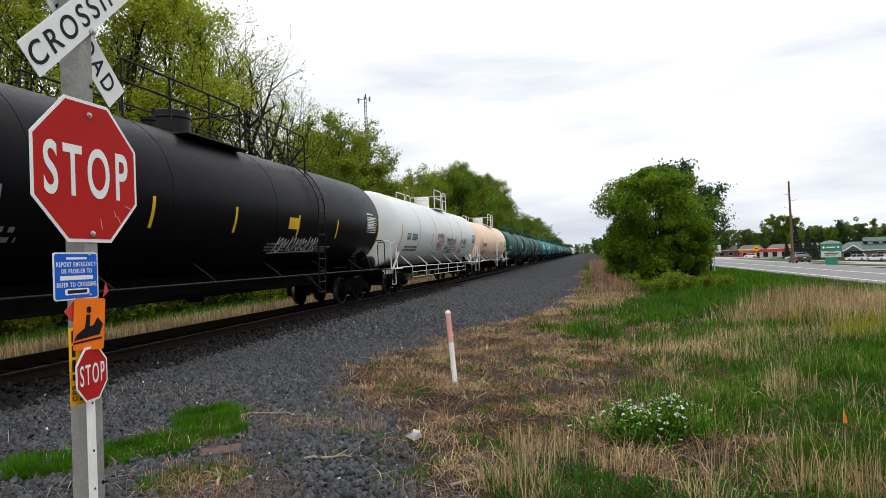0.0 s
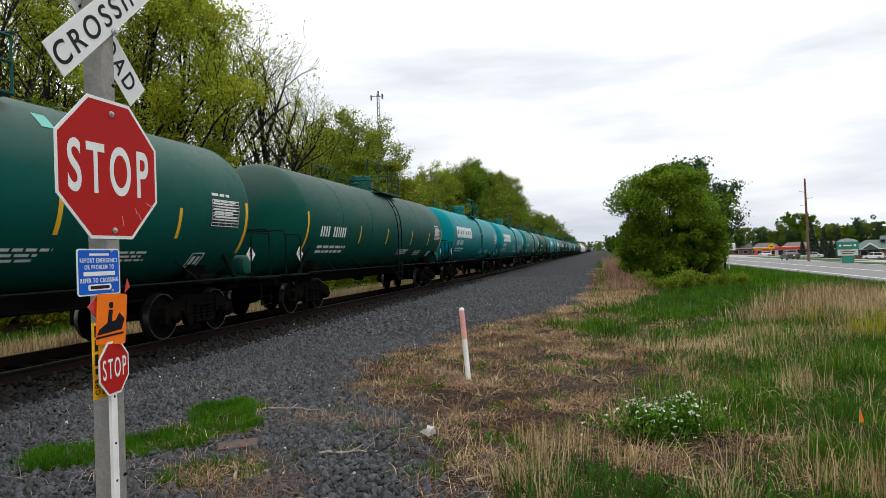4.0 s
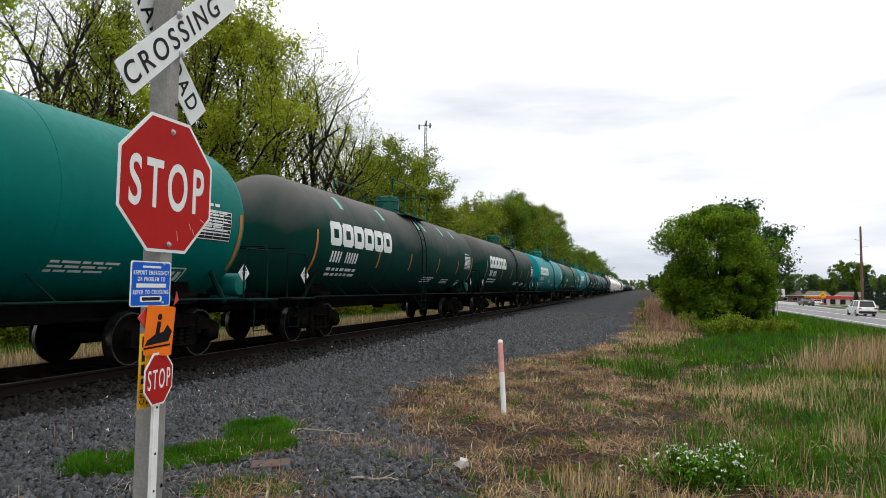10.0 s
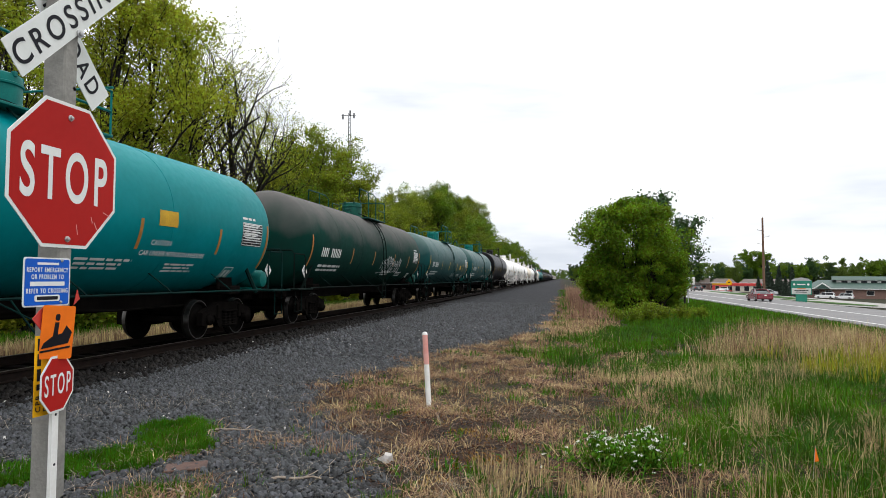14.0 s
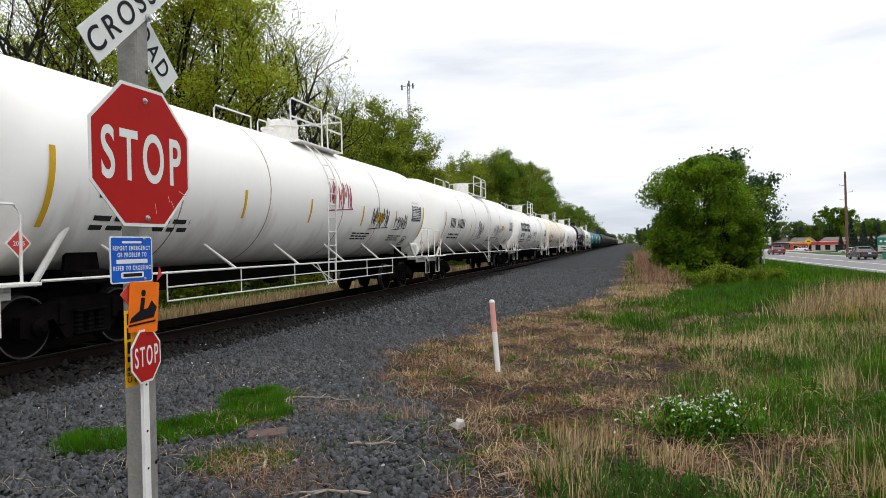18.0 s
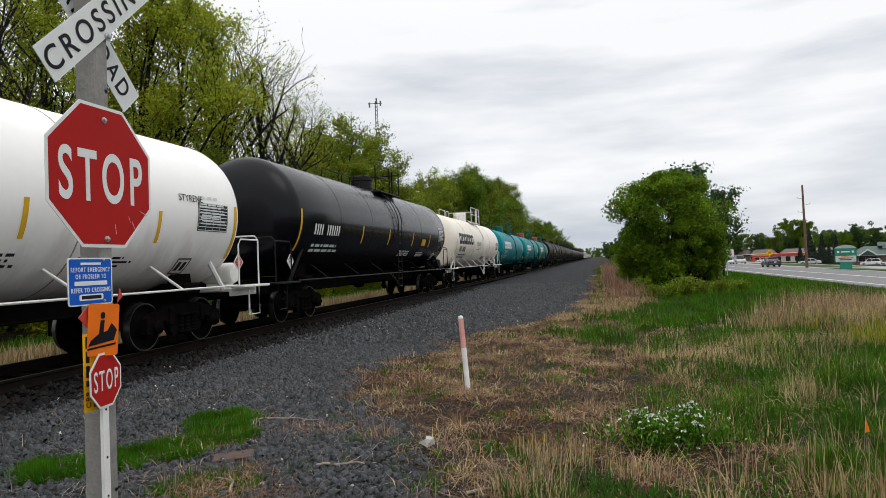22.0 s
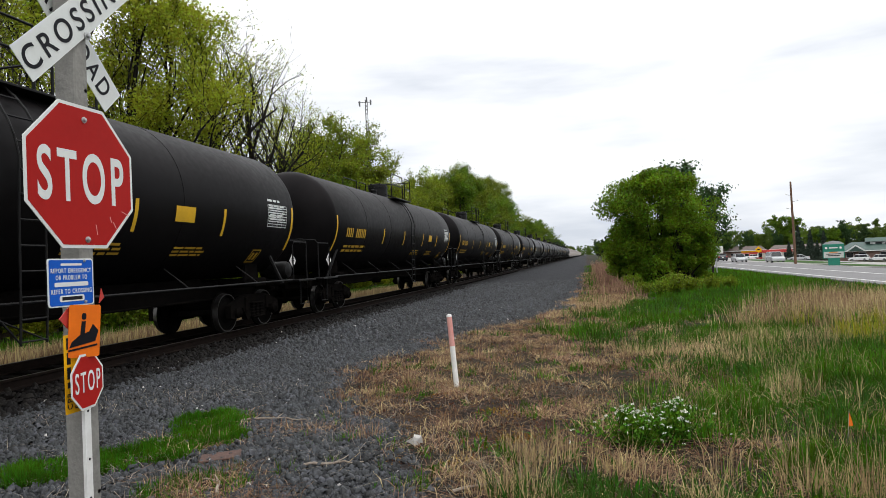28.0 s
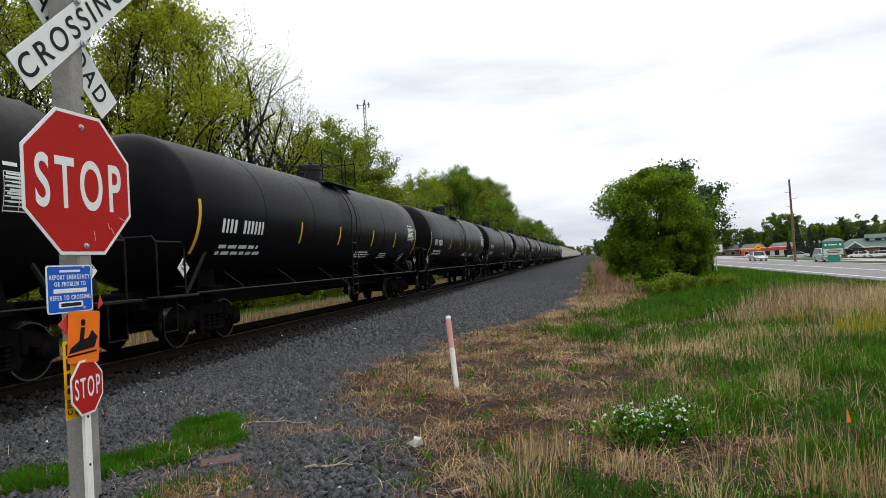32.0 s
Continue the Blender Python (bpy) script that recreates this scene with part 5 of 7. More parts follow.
snow = thing("snowmobile_sign", "orange snowmobile route sign, edges bent", "trail sign", SIGN @ pose(-0.345, -0.03, 1.367, 0, 4, -20))
part("plate", plate(rounded(0.165, 0.27, 0.012), -0.002, 0.002, M["sign_orange"], "plate"), snow)
part("symbol", plate([(-0.10, -0.085), (0.075, -0.055), (0.095, 0.0), (0.055, 0.035), (0.03, -0.005), (-0.03, -0.02), (-0.085, -0.055)], -0.0045, -0.0022, M["sign_black"], "symbol", pose(0, 0, 0) @ Matrix.Diagonal((0.76, 1, 1, 1))), snow)
part("symbol", plate([(-0.105, -0.105), (0.09, -0.078), (0.09, -0.068), (-0.105, -0.095)], -0.0045, -0.0022, M["sign_black"], "symbol", pose(0, 0, 0) @ Matrix.Diagonal((0.76, 1, 1, 1))), snow)
part("symbol", plate([(-0.03, -0.02), (0.0, -0.018), (0.005, 0.05), (-0.022, 0.05)], -0.0045, -0.0022, M["sign_black"], "symbol", pose(0, 0, 0) @ Matrix.Diagonal((0.76, 1, 1, 1))), snow)
part("symbol", plate(rounded(0.03, 0.034, 0.012, -0.008, 0.075), -0.0045, -0.0022, M["sign_black"], "symbol", pose(0, 0, 0) @ Matrix.Diagonal((0.76, 1, 1, 1))), snow)

strip = thing("yellow_strip_sign", "narrow yellow strip sign with black print", "notice sign", SIGN)
part("plate", plate(rounded(0.105, 0.40, 0.004, -0.40, 1.155), -0.0, 0.003, M["sign_yellow"], "plate"), strip)
for text, a, zc, w in (("CPR", -0.425, 1.02, 0.085), ("POLICE", -0.375, 1.06, 0.17)):
    text_part("lettering", text, 0.032, w, "sign_black", strip, pose(a, -0.0006, zc, 0, -90, 0), 0.006)
for z0, h in ((1.085, 0.03), (1.13, 0.06), (1.205, 0.06), (1.28, 0.06)):
    part("text_bar", plate(rounded(0.024, h, 0.002, -0.425, z0 + h / 2), -0.0016, -0.0004, M["sign_black"], "text_bar"), strip)

small = thing("small_stop_sign", "small red octagonal stop sign on a white channel post", "stop sign", SIGN @ pose(-0.335, -0.03, 0, 0, 0, 10))
part("face", plate(octagon(0.286, 0, 1.105), -0.0015, 0.0015, M["sign_white"], "face"), small, "white border sheet")
part("red_field", plate(octagon(0.262, 0, 1.105), -0.003, -0.0017, M["sign_red"], "red_field"), small)
text_part("lettering", "STOP", 0.106, 0.222, "sign_white", small, pose(0, -0.0032, 1.105), 0.004)
chan = Geo().prism([(-0.027, -0.002), (0.027, -0.002), (0.027, 0.004), (0.012, 0.006), (0.012, 0.024), (-0.012, 0.024), (-0.012, 0.006), (-0.027, 0.004)], "z", -0.3, 1.23)
part("channel_post", chan, small, "white painted steel channel", m=pose(0.0, 0.006, 0), material=M["marker_white"])
for z in (0.95, 0.7, 0.5, 0.3):
    part("bolt_hole", Geo().lathe([(0, 0.007), (-0.003, 0.007)], 8, "y"), small, m=pose(0.0, 0.0035, z), material=M["sign_black"])

# the marker post in the verge
marker = thing("marker_post", "thin white marker post with faded red top, leaning", "marker post", pose(-1.709, 8.342, 0, 0, -3.8, 0))
part("shaft", Geo().lathe([(-0.3, 0.034), (0.60, 0.034), (0.60, 0.02)], 12, "z"), marker, material=M["marker_white"])
part("red_band", Geo().lathe([(0.55, 0.0345), (0.925, 0.0345), (0.925, 0.02)], 12, "z"), marker, "faded red band", material=M["marker_pink"])
part("cap", Geo().lathe([(0.925, 0.036), (0.945, 0.034), (0.958, 0.024), (0.963, 0.003)], 12, "z"), marker, material=M["marker_white"])

# ---- trees and shrubs ----


def leaf_quads(centres, size, r, droop=0.3):
    """A small pointed leaf at each centre, turned at random."""
    n = len(centres)
    a = r.normal(size=(n, 3))
    a[:, 2] -= droop
    a /= np.linalg.norm(a, axis=1, keepdims=True) + 1e-9
    b = np.cross(a, r.normal(size=(n, 3)))
    b /= np.linalg.norm(b, axis=1, keepdims=True) + 1e-9
    s = size * r.uniform(0.6, 1.35, (n, 1))
    v = np.stack([centres - a * s, centres + b * s * 0.55, centres + a * s, centres - b * s * 0.55], 1).reshape(-1, 3)
    return v, np.arange(4 * n).reshape(n, 4)


def leaf_tris(centres, size, r, droop=0.3):
    """A three-cornered leaf at each centre, for crowns that stay far off."""
    n = len(centres)
    a = r.normal(size=(n, 3))
    a[:, 2] -= droop
    a /= np.linalg.norm(a, axis=1, keepdims=True) + 1e-9
    b = np.cross(a, r.normal(size=(n, 3)))
    b /= np.linalg.norm(b, axis=1, keepdims=True) + 1e-9
    s = size * r.uniform(0.6, 1.4, (n, 1))
    v = np.stack([centres + a * s * 1.1, centres - a * s * 0.6 + b * s * 0.75, centres - a * s * 0.6 - b * s * 0.75], 1).reshape(-1, 3)
    return v, np.arange(3 * n).reshape(n, 3)


def tree_meshes(seed, height, spread, trunk_r, leaves, leaf_size, leaf, fork=0.35, limbs=6, lift=0.75, twigs=5, gaps=1.0):
    """Wood and crown of one tree, at the origin."""
    r = np.random.default_rng(seed)
    wood, tips = Geo(), []

    def grow(p, d, length, rad, level):
        n = 5 if level < 2 else 3
        pts, rs, q, dd = [p], [rad], np.array(p, float), np.array(d, float)
        for i in range(n):
            dd = dd + r.normal(size=3) * (0.05, 0.13, 0.20, 0.25)[level]
            dd[2] += 0.06 if level else 0.02
            dd /= np.linalg.norm(dd)
            q = q + dd * length / n
            pts.append(tuple(q))
            rs.append(max(rad * (1 - 0.72 * (i + 1) / n), 0.011))
        wood.tube(pts, rs, (8, 6, 4, 3, 3)[level], level < 2)
        if level >= 3:
            tips.extend(pts[1:])
            return
        count = (limbs, 5, twigs)[level]
        for i in range(count):
            f = fork + (1 - fork) * (i + r.uniform(0, 0.9)) / count if level == 0 else 0.25 + 0.75 * (i + r.uniform(0, 0.9)) / count
            j = min(int(f * n), n - 1)
            base = np.array(pts[j]) * (1 - (f * n - j)) + np.array(pts[j + 1]) * (f * n - j)
            ang = i * 2.4 + r.uniform(-0.5, 0.5) if level == 0 else r.uniform(0, 2 * math.pi)
            out = np.array([math.cos(ang), math.sin(ang), 0])
            nd = out * (1 - lift * (1 if level == 0 else 0.6)) * 1.2 + dd * 0.55 + np.array([0, 0, lift * 0.8])
            nd /= np.linalg.norm(nd)
            ln = (spread * r.uniform(0.8, 1.2) * (1.25 - 0.55 * f), length * 0.55 * r.uniform(0.7, 1.1), length * 0.55 * r.uniform(0.7, 1.1))[level]
            grow(tuple(base), nd, ln, rs[j] * (0.55 if level else 0.6), level + 1)
        if level == 0:
            tips.append(pts[-1])

    grow((0, 0, -0.2), (r.normal() * 0.05, r.normal() * 0.05, 1), height * 0.86, trunk_r, 0)
    tips = np.array(tips)
    tips = tips[r.uniform(0, 1, len(tips)) < gaps]
    weight = r.lognormal(0, 0.8, len(tips))
    pick = tips[r.choice(len(tips), leaves, p=weight / weight.sum())]
    c = pick + r.normal(size=(leaves, 3)) * np.array([0.26, 0.26, 0.20])
    v, f = leaf_tris(c, leaf_size, r)
    return wood.mesh("trunk", M["bark"], 60), raw_mesh("crown", v, f, M[leaf])


def shrub_meshes(seed, w, h, leaves, leaf_size, leaf, stems=9):
    """A bush that is leafy from the ground up."""
    r = np.random.default_rng(seed)
    wood = Geo()
    blobs = []
    for i in range(stems):
        a, k = r.uniform(0, 6.28), r.uniform(0.15, 1.0)
        x, y, z = w / 2 * k * math.cos(a), w / 2 * k * math.sin(a), h * (1.0 - 0.45 * k * k) * r.uniform(0.75, 1.0)
        wood.tube([(x * 0.2, y * 0.2, -0.1), (x * 0.55, y * 0.55, z * 0.45), (x * 0.95, y * 0.95, z * 0.93)], [0.06 * h / 4, 0.035 * h / 4, 0.01], 5)
        for t in np.linspace(0.22, 0.95, 9):
            blobs.append((x * t, y * t, z * t, 0.13 * w * (0.6 + 0.6 * (1 - abs(t - 0.5)))))
    blobs = np.array(blobs)
    b = blobs[r.integers(0, len(blobs), leaves)]
    d = r.normal(size=(leaves, 3))
    d /= np.linalg.norm(d, axis=1, keepdims=True)
    far = np.where(r.uniform(0, 1, (leaves, 1)) < 0.08, r.uniform(1.1, 1.7, (leaves, 1)), r.uniform(0.35, 1.1, (leaves, 1)))
    c = b[:, :3] + d * b[:, 3:] * far * np.array([1, 1, 0.8])
    c[:, 2] = np.abs(c[:, 2] - 0.05) + 0.05
    v, f = leaf_tris(c, leaf_size, r)
    return wood.mesh("stem", M["bark"], 60), raw_mesh("crown", v, f, M[leaf])


def bush_meshes(seed, w, h, clumps, per, leaf_size, leaf, foot=0.55, top=0.72):
    """A tall bush of many leafy clumps, narrower at its foot and flat-topped, on several stems."""
    r = np.random.default_rng(seed)
    wood, parts = Geo(), []
    for i in range(clumps):
        f = r.uniform(0, 1) ** 0.8
        wide = w / 2 * np.interp(f, [0, 0.3, 0.7, 0.9, 1], [foot, 0.9, 1.0, top, 0.35])
        k, a = math.sqrt(r.uniform(0.1, 1)), r.uniform(0, 6.28)
        x, y, z = wide * k * math.cos(a), wide * k * math.sin(a), 0.25 + (h - 0.5) * f * (1 - 0.10 * k)
        rad = w * r.uniform(0.07, 0.125)
        if i % 4 == 0:
            wood.tube([(x * 0.12, y * 0.12, -0.1), (x * 0.4, y * 0.4, z * 0.5), (x * 0.9, y * 0.9, z * 0.95)], [0.07, 0.045, 0.012], 5)
        d = r.normal(size=(per, 3)) + np.array([0, 0, 0.35])
        d /= np.linalg.norm(d, axis=1, keepdims=True)
        parts.append(np.array([x, y, z]) + d * rad * r.uniform(0.55, 1.12, (per, 1)) * np.array([1.1, 1.1, 0.95]))
        loose = r.normal(size=(per // 12, 3)) * rad * 0.45
        parts.append(np.array([x, y, z]) + loose)
    c = np.concatenate(parts)
    c[:, 2] = np.abs(c[:, 2] - 0.05) + 0.05
    v, f = leaf_tris(c, leaf_size, r)
    return wood.mesh("stem", M["bark"], 60), raw_mesh("crown", v, f, M[leaf])


def spruce_meshes(seed, h, w):
    r = np.random.default_rng(seed)
    trunk = Geo().tube([(0, 0, -0.2), (0, 0, h * 0.5), (0, 0, h)], [0.03 * h, 0.018 * h, 0.01], 6)
    n = 2600
    z = h * (0.06 + 0.94 * r.uniform(0, 1, n) ** 1.3)
    tier = 0.75 + 0.25 * np.sin(z / h * 60)
    rad = (1 - z / h) * w / 2 * tier * r.uniform(0.35, 1.05, n) + 0.05
    a = r.uniform(0, 6.28, n)
    c = np.stack([rad * np.cos(a), rad * np.sin(a), z - rad * 0.25], -1)
    v, f = leaf_quads(c, 0.035 * h, r, 0.8)
    return trunk.mesh("trunk", M["bark"]), raw_mesh("crown", v, f, M["needle"])


def plant(proto, place, scale, turn, label, category="tree", name="tree", group="", stem="trunk"):
    x, y = place
    ob = thing(name, label, category, pose(x, y, float(ground_z(x, y)), 0, 0, turn) @ Matrix.Scale(scale, 4), group=group)
    part(stem, proto[0], ob)
    part("crown", proto[1], ob)
    return ob


r11 = random.Random(11)
SPRING = [tree_meshes(100 + i, 12.5, 3.7, 0.21, 11500, 0.064, ("leaf_spring", "leaf_olive", "leaf_spring", "leaf_olive")[i], 0.26, 10, 0.66, 4, 0.40) for i in range(4)]
BARE = [tree_meshes(200 + i, 13.0, 5.6, 0.34, (3000, 9000)[i], 0.055, "leaf_olive", 0.20, 12, 0.56, 5, 0.5) for i in range(2)]
ROUND = [tree_meshes(300 + i, 11.0, 4.4, 0.2, 24000, 0.08, ("leaf_wood", "leaf_green")[i], 0.10, 10, 0.42, 5, 0.85) for i in range(2)]
FRESH = [tree_meshes(350 + i, 11.0, 4.2, 0.2, 16000, 0.08, "leaf_fresh", 0.14, 10, 0.46, 5, 0.7) for i in range(2)]
SHRUB = [shrub_meshes(400 + i, 3.2, 2.6, 5200, 0.075, ("leaf_wood", "leaf_wood", "leaf_olive")[i]) for i in range(3)]


def tall(proto):
    """Height of a tree of that kind at scale one."""
    n = len(proto[1].vertices)
    co = np.empty(3 * n, np.float32)
    proto[1].vertices.foreach_get("co", co)
    return float(np.percentile(co[2::3], 98))


SPRING_LABEL = "tall woodland tree with yellow-green spring leaves"
BARE_LABEL = "nearly bare tree with fine branches and few new leaves"
ROUND_LABEL = "full-crowned tree in fresh green leaf"
LABELS = [(SPRING, SPRING_LABEL), (BARE, BARE_LABEL), (ROUND, ROUND_LABEL), (FRESH, "round-crowned tree with fresh yellow-green leaves")]
WOOD = "wood beyond the track"


def wood_tree(kind, x, y, height):
    protos, lab = LABELS[kind]
    proto = r11.choice(protos)
    plant(proto, (x, y), height / tall(proto), r11.uniform(0, 360), lab, group=WOOD)


def skyline(y):
    """Height of the wood along the line."""
    return float(np.interp(y, [8, 21, 27, 34, 40, 47, 50, 53, 63, 68, 73, 80, 92, 109, 140, 170, 205, 300], [15, 16.5, 18.5, 20, 19.5, 17.5, 15.5, 13.8, 13.8, 12.8, 11.4, 11.8, 14.6, 17.5, 19.2, 18.5, 15.5, 18.0]))


# the trees that stand out of the wood, one by one: kind, place, height
STANDING = ((0, -22.0, 24.6, 16.5), (0, -23.0, 27.8, 18.2), (0, -22.0, 31.2, 17.6), (1, -24.0, 30.0, 18.0), (0, -22.6, 35.4, 18.2), (1, -23.6, 38.2, 18.2), (1, -24.4, 51.5, 15.8), (1, -22.0, 76.0, 11.6), (1, -22.0, 160.0, 17.5), (1, -26.0, 26.0, 17.5),
            (3, -21.8, 46.0, 9.5), (3, -22.6, 49.4, 11.5), (3, -21.4, 52.8, 13.6), (3, -23.0, 56.0, 14.8), (3, -21.6, 59.8, 14.4), (3, -22.4, 63.8, 14.4), (3, -21.6, 67.8, 13.2))
for kind, x, y, h in STANDING:
    wood_tree(kind, x, y, h)
plant(BARE[0], (-22.0, 41.6), 18.8 / tall(BARE[0]), 40, BARE_LABEL, group=WOOD)
plant(BARE[1], (-22.6, 46.4), 16.8 / tall(BARE[1]), 170, BARE_LABEL, group=WOOD)
# the wood's main row, its lower front row, and what stands behind; a gap round the bare trees
y = 11.0
while y < 330:
    if not 23 < y < 70:
        wood_tree(r11.choice((0, 0, 0, 1) if y < 49 else (3, 2, 3) if y < 84 else (2, 2, 3)), -21.5 - r11.uniform(0, 3.0), y, skyline(y) * r11.uniform(0.86, 1.02))
    y += r11.uniform(2.8, 4.0) * (1 if y < 80 else 1.4 if y < 150 else 2.2)
y = 10.0
while y < 110:
    wood_tree(2, -19.6 - r11.uniform(0, 1.6), y, skyline(y) * r11.uniform(0.34, 0.50))
    y += r11.uniform(3.0, 4.4) * (1 if y < 60 else 1.6)
y = 9.0
while y < 200:
    x = -27 - r11.uniform(0, 5.0)
    low = 0.50 if 33 < y < 53 else 0.74 if 16 < y < 53 else 1.0
    wood_tree(r11.choice((0, 0, 1)), x, y * x / -22.5, skyline(y) * low * x / -22.5 * r11.uniform(0.84, 0.98))
    y += r11.uniform(7.0, 10.0) if 20 < y < 52 else r11.uniform(4.8, 7.2)
y = 8.0
while y < 75:
    x = -34 - r11.uniform(0, 6.0)
    low = 0.50 if 16 < y < 53 else 1.0
    wood_tree(2 if low < 1 or y < 20 else r11.choice((0, 0, 1)), x, y * x / -22.5, skyline(y) * low * x / -22.5 * r11.uniform(0.70, 0.88))
    y += r11.uniform(3.4, 5.0) if y < 18 or y > 50 else r11.uniform(11.0, 14.0)
y = 10.0
while y < 160:
    plant(r11.choice(SHRUB), (-17.6 - r11.uniform(0, 2.6), y), r11.uniform(0.6, 1.25), r11.uniform(0, 360), "leafy undergrowth bush at the wood's edge", "bush", "bush", "undergrowth beyond the track", "stem")
    y += r11.uniform(1.6, 3.2) * (1 if y < 60 else 2)

for x0, deep, size, step in ((-22.0, 4.0, 1.7, 2.6), (-29.0, 7.0, 2.7, 3.6), (-40.0, 8.0, 3.8, 5.0)):
    y = 6.0
    while y < 120:
        x = x0 - r11.uniform(0, deep)
        plant(r11.choice(SHRUB), (x, y * x / -22.0), size * r11.uniform(0.8, 1.2), r11.uniform(0, 360), "leafy undergrowth bush among the trees", "bush", "bush", "undergrowth beyond the track", "stem")
        y += r11.uniform(0.8, 1.3) * step

# the large bush beside the line and the young trees behind it
BIG = [bush_meshes(500, 5.4, 6.1, 150, 420, 0.055, "leaf_bush", 0.78, 0.78), bush_meshes(501, 3.0, 4.0, 75, 380, 0.05, "leaf_bush", 0.7)]
plant(BIG[0], (3.55, 35.5), 1.0, 20, "large dense green bush beside the ballast", "bush", "bush", "", "stem")
plant(BIG[1], (4.7, 34.4), 1.0, 80, "dense green bush beside the ballast", "bush", "bush", "", "stem")
plant(BIG[1], (5.35, 36.0), 0.8, 300, "dense green bush beside the ballast", "bush", "bush", "", "stem")
plant(BIG[1], (2.1, 35.2), 0.7, 10, "dense green bush beside the ballast", "bush", "bush", "", "stem")
plant(BIG[1], (2.2, 37.0), 0.85, 200, "dense green bush beside the ballast", "bush", "bush", "", "stem")
DARK = tree_meshes(600, 7.2, 1.7, 0.09, 2600, 0.10, "leaf_dark", 0.3, 7, 0.7)
plant(DARK, (5.4, 43.5), 1.0, 200, "slender dark-leaved young tree", "tree", "tree")
plant(DARK, (6.0, 43.0), 1.04, 30, "slender dark-leaved young tree", "tree", "tree")
leaning = plant(DARK, (6.35, 41.0), 0.84, 140, "dark-leaved young tree leaning out of the bush", "tree", "tree")
leaning.matrix_basis = pose(7.15, 41.0, float(ground_z(7.15, 41.0)), 0, 6, 0) @ Matrix.Scale(0.80, 4)
LOW = shrub_meshes(610, 2.0, 1.2, 1500, 0.055, "leaf_wood", 14)
for x, y, s in ((2.1, 26.2, 0.5), (2.7, 25.4, 0.6), (3.2, 25.9, 0.75), (3.8, 26.4, 0.6), (4.6, 27.0, 0.6), (5.5, 28.4, 0.55), (1.9, 31.0, 0.6), (2.2, 44.0, 1.1), (2.4, 50.0, 1.3), (2.6, 60.0, 1.5), (2.6, 75.0, 1.7)):
    plant(LOW, (x, y), s, 57 * x, "low yellow-green shrub in the verge", "shrub", "shrub", "shrubs in the verge", "stem")

# ---- loose ballast, grasses, twigs and flowers: what nobody could count ----


def scatter(x0, x1, y0, y1, n, seed, keep):
    r = np.random.default_rng(seed)
    x, y = r.uniform(x0, x1, n), r.uniform(y0, y1, n)
    k = r.uniform(0, 1, n) < keep(x, y)
    return x[k], y[k], r


def stones(name, x, y, size, r, material, label):
    """Angular broken stones, each its own shape."""
    n = len(x)
    base = np.array([(1, 0.1, -0.3), (-0.2, 1, -0.2), (-1, -0.1, -0.25), (0.1, -1, -0.3), (0.35, 0.3, 0.8), (-0.35, -0.3, 0.7), (0.4, -0.5, 0.45), (-0.45, 0.5, 0.5)])
    faces = np.array([(0, 1, 4), (1, 7, 4), (1, 2, 7), (2, 5, 7), (2, 3, 5), (3, 6, 5), (3, 0, 6), (0, 4, 6), (4, 7, 5), (4, 5, 6)])
    s = size * np.minimum(r.lognormal(0, 0.45, (n, 1, 1)), 2.2)
    v = base[None] * (1 + r.normal(0, 0.22, (n, 8, 3)))
    v = v * r.uniform(0.6, 1.2, (n, 1, 3)) * s
    a, b = r.uniform(0, 6.28, n), r.normal(0, 0.45, n)
    ca, sa, cb, sb = np.cos(a), np.sin(a), np.cos(b), np.sin(b)
    vx = v[..., 0] * ca[:, None] - v[..., 1] * sa[:, None]
    vy = v[..., 0] * sa[:, None] + v[..., 1] * ca[:, None]
    vz = v[..., 2] * cb[:, None] + vx * sb[:, None]
    out = np.stack([vx + x[:, None], vy + y[:, None], vz + ground_z(x, y)[:, None] + s[:, :, 0] * r.uniform(0.05, 0.75, (n, 1))], -1).reshape(-1, 3)
    f = (faces[None] + 8 * np.arange(n)[:, None, None]).reshape(-1, 3)
    tagged(new(name, raw_mesh(name, out, f, material)), label, "gravel", kind="stuff")


x, y, r = scatter(-7.0, -0.3, 2.2, 13, 105000, 1, lambda x, y: cover(x, y)[0] ** 1.5 * np.clip(1.15 - (y - 4) / 14, 0.3, 1))
stones("ballast_stones", x, y, 0.0175, r, M["ballast"], "loose dark grey angular ballast stones")
x, y, r = scatter(-7.0, 0.2, 13, 44, 36000, 2, lambda x, y: cover(x, y)[0] ** 1.5 * np.clip(1.1 - (y - 15) / 40, 0.2, 1))
stones("far_ballast_stones", x, y, 0.028, r, M["ballast"], "loose dark grey angular ballast stones")
# near-black stones: the shade beside the train is put into their colour
M["ballast_shaded"] = mat("ballast_shaded", (0.010, 0.0078, 0.0066), 0.8, color2=(0.0035, 0.003, 0.0028), scale=3, per_island=0.6, spec=0.2)
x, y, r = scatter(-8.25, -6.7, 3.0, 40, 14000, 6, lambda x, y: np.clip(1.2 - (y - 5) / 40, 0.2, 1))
stones("oily_ballast_stones", x, y, 0.03, r, M["ballast_shaded"], "ballast stones beside the rails, coloured dark for the train's shade")
M["pale_stone"] = mat("pale_stone", (0.42, 0.40, 0.37), 0.85, color2=(0.28, 0.27, 0.26), scale=8, per_island=0.3)
x, y, r = scatter(-8.0, 0.0, 2, 24, 2600, 3, lambda x, y: cover(x, y)[0] * 0.45)
stones("pale_stones", x, y, 0.013, r, M["pale_stone"], "scattered pale limestone chips")


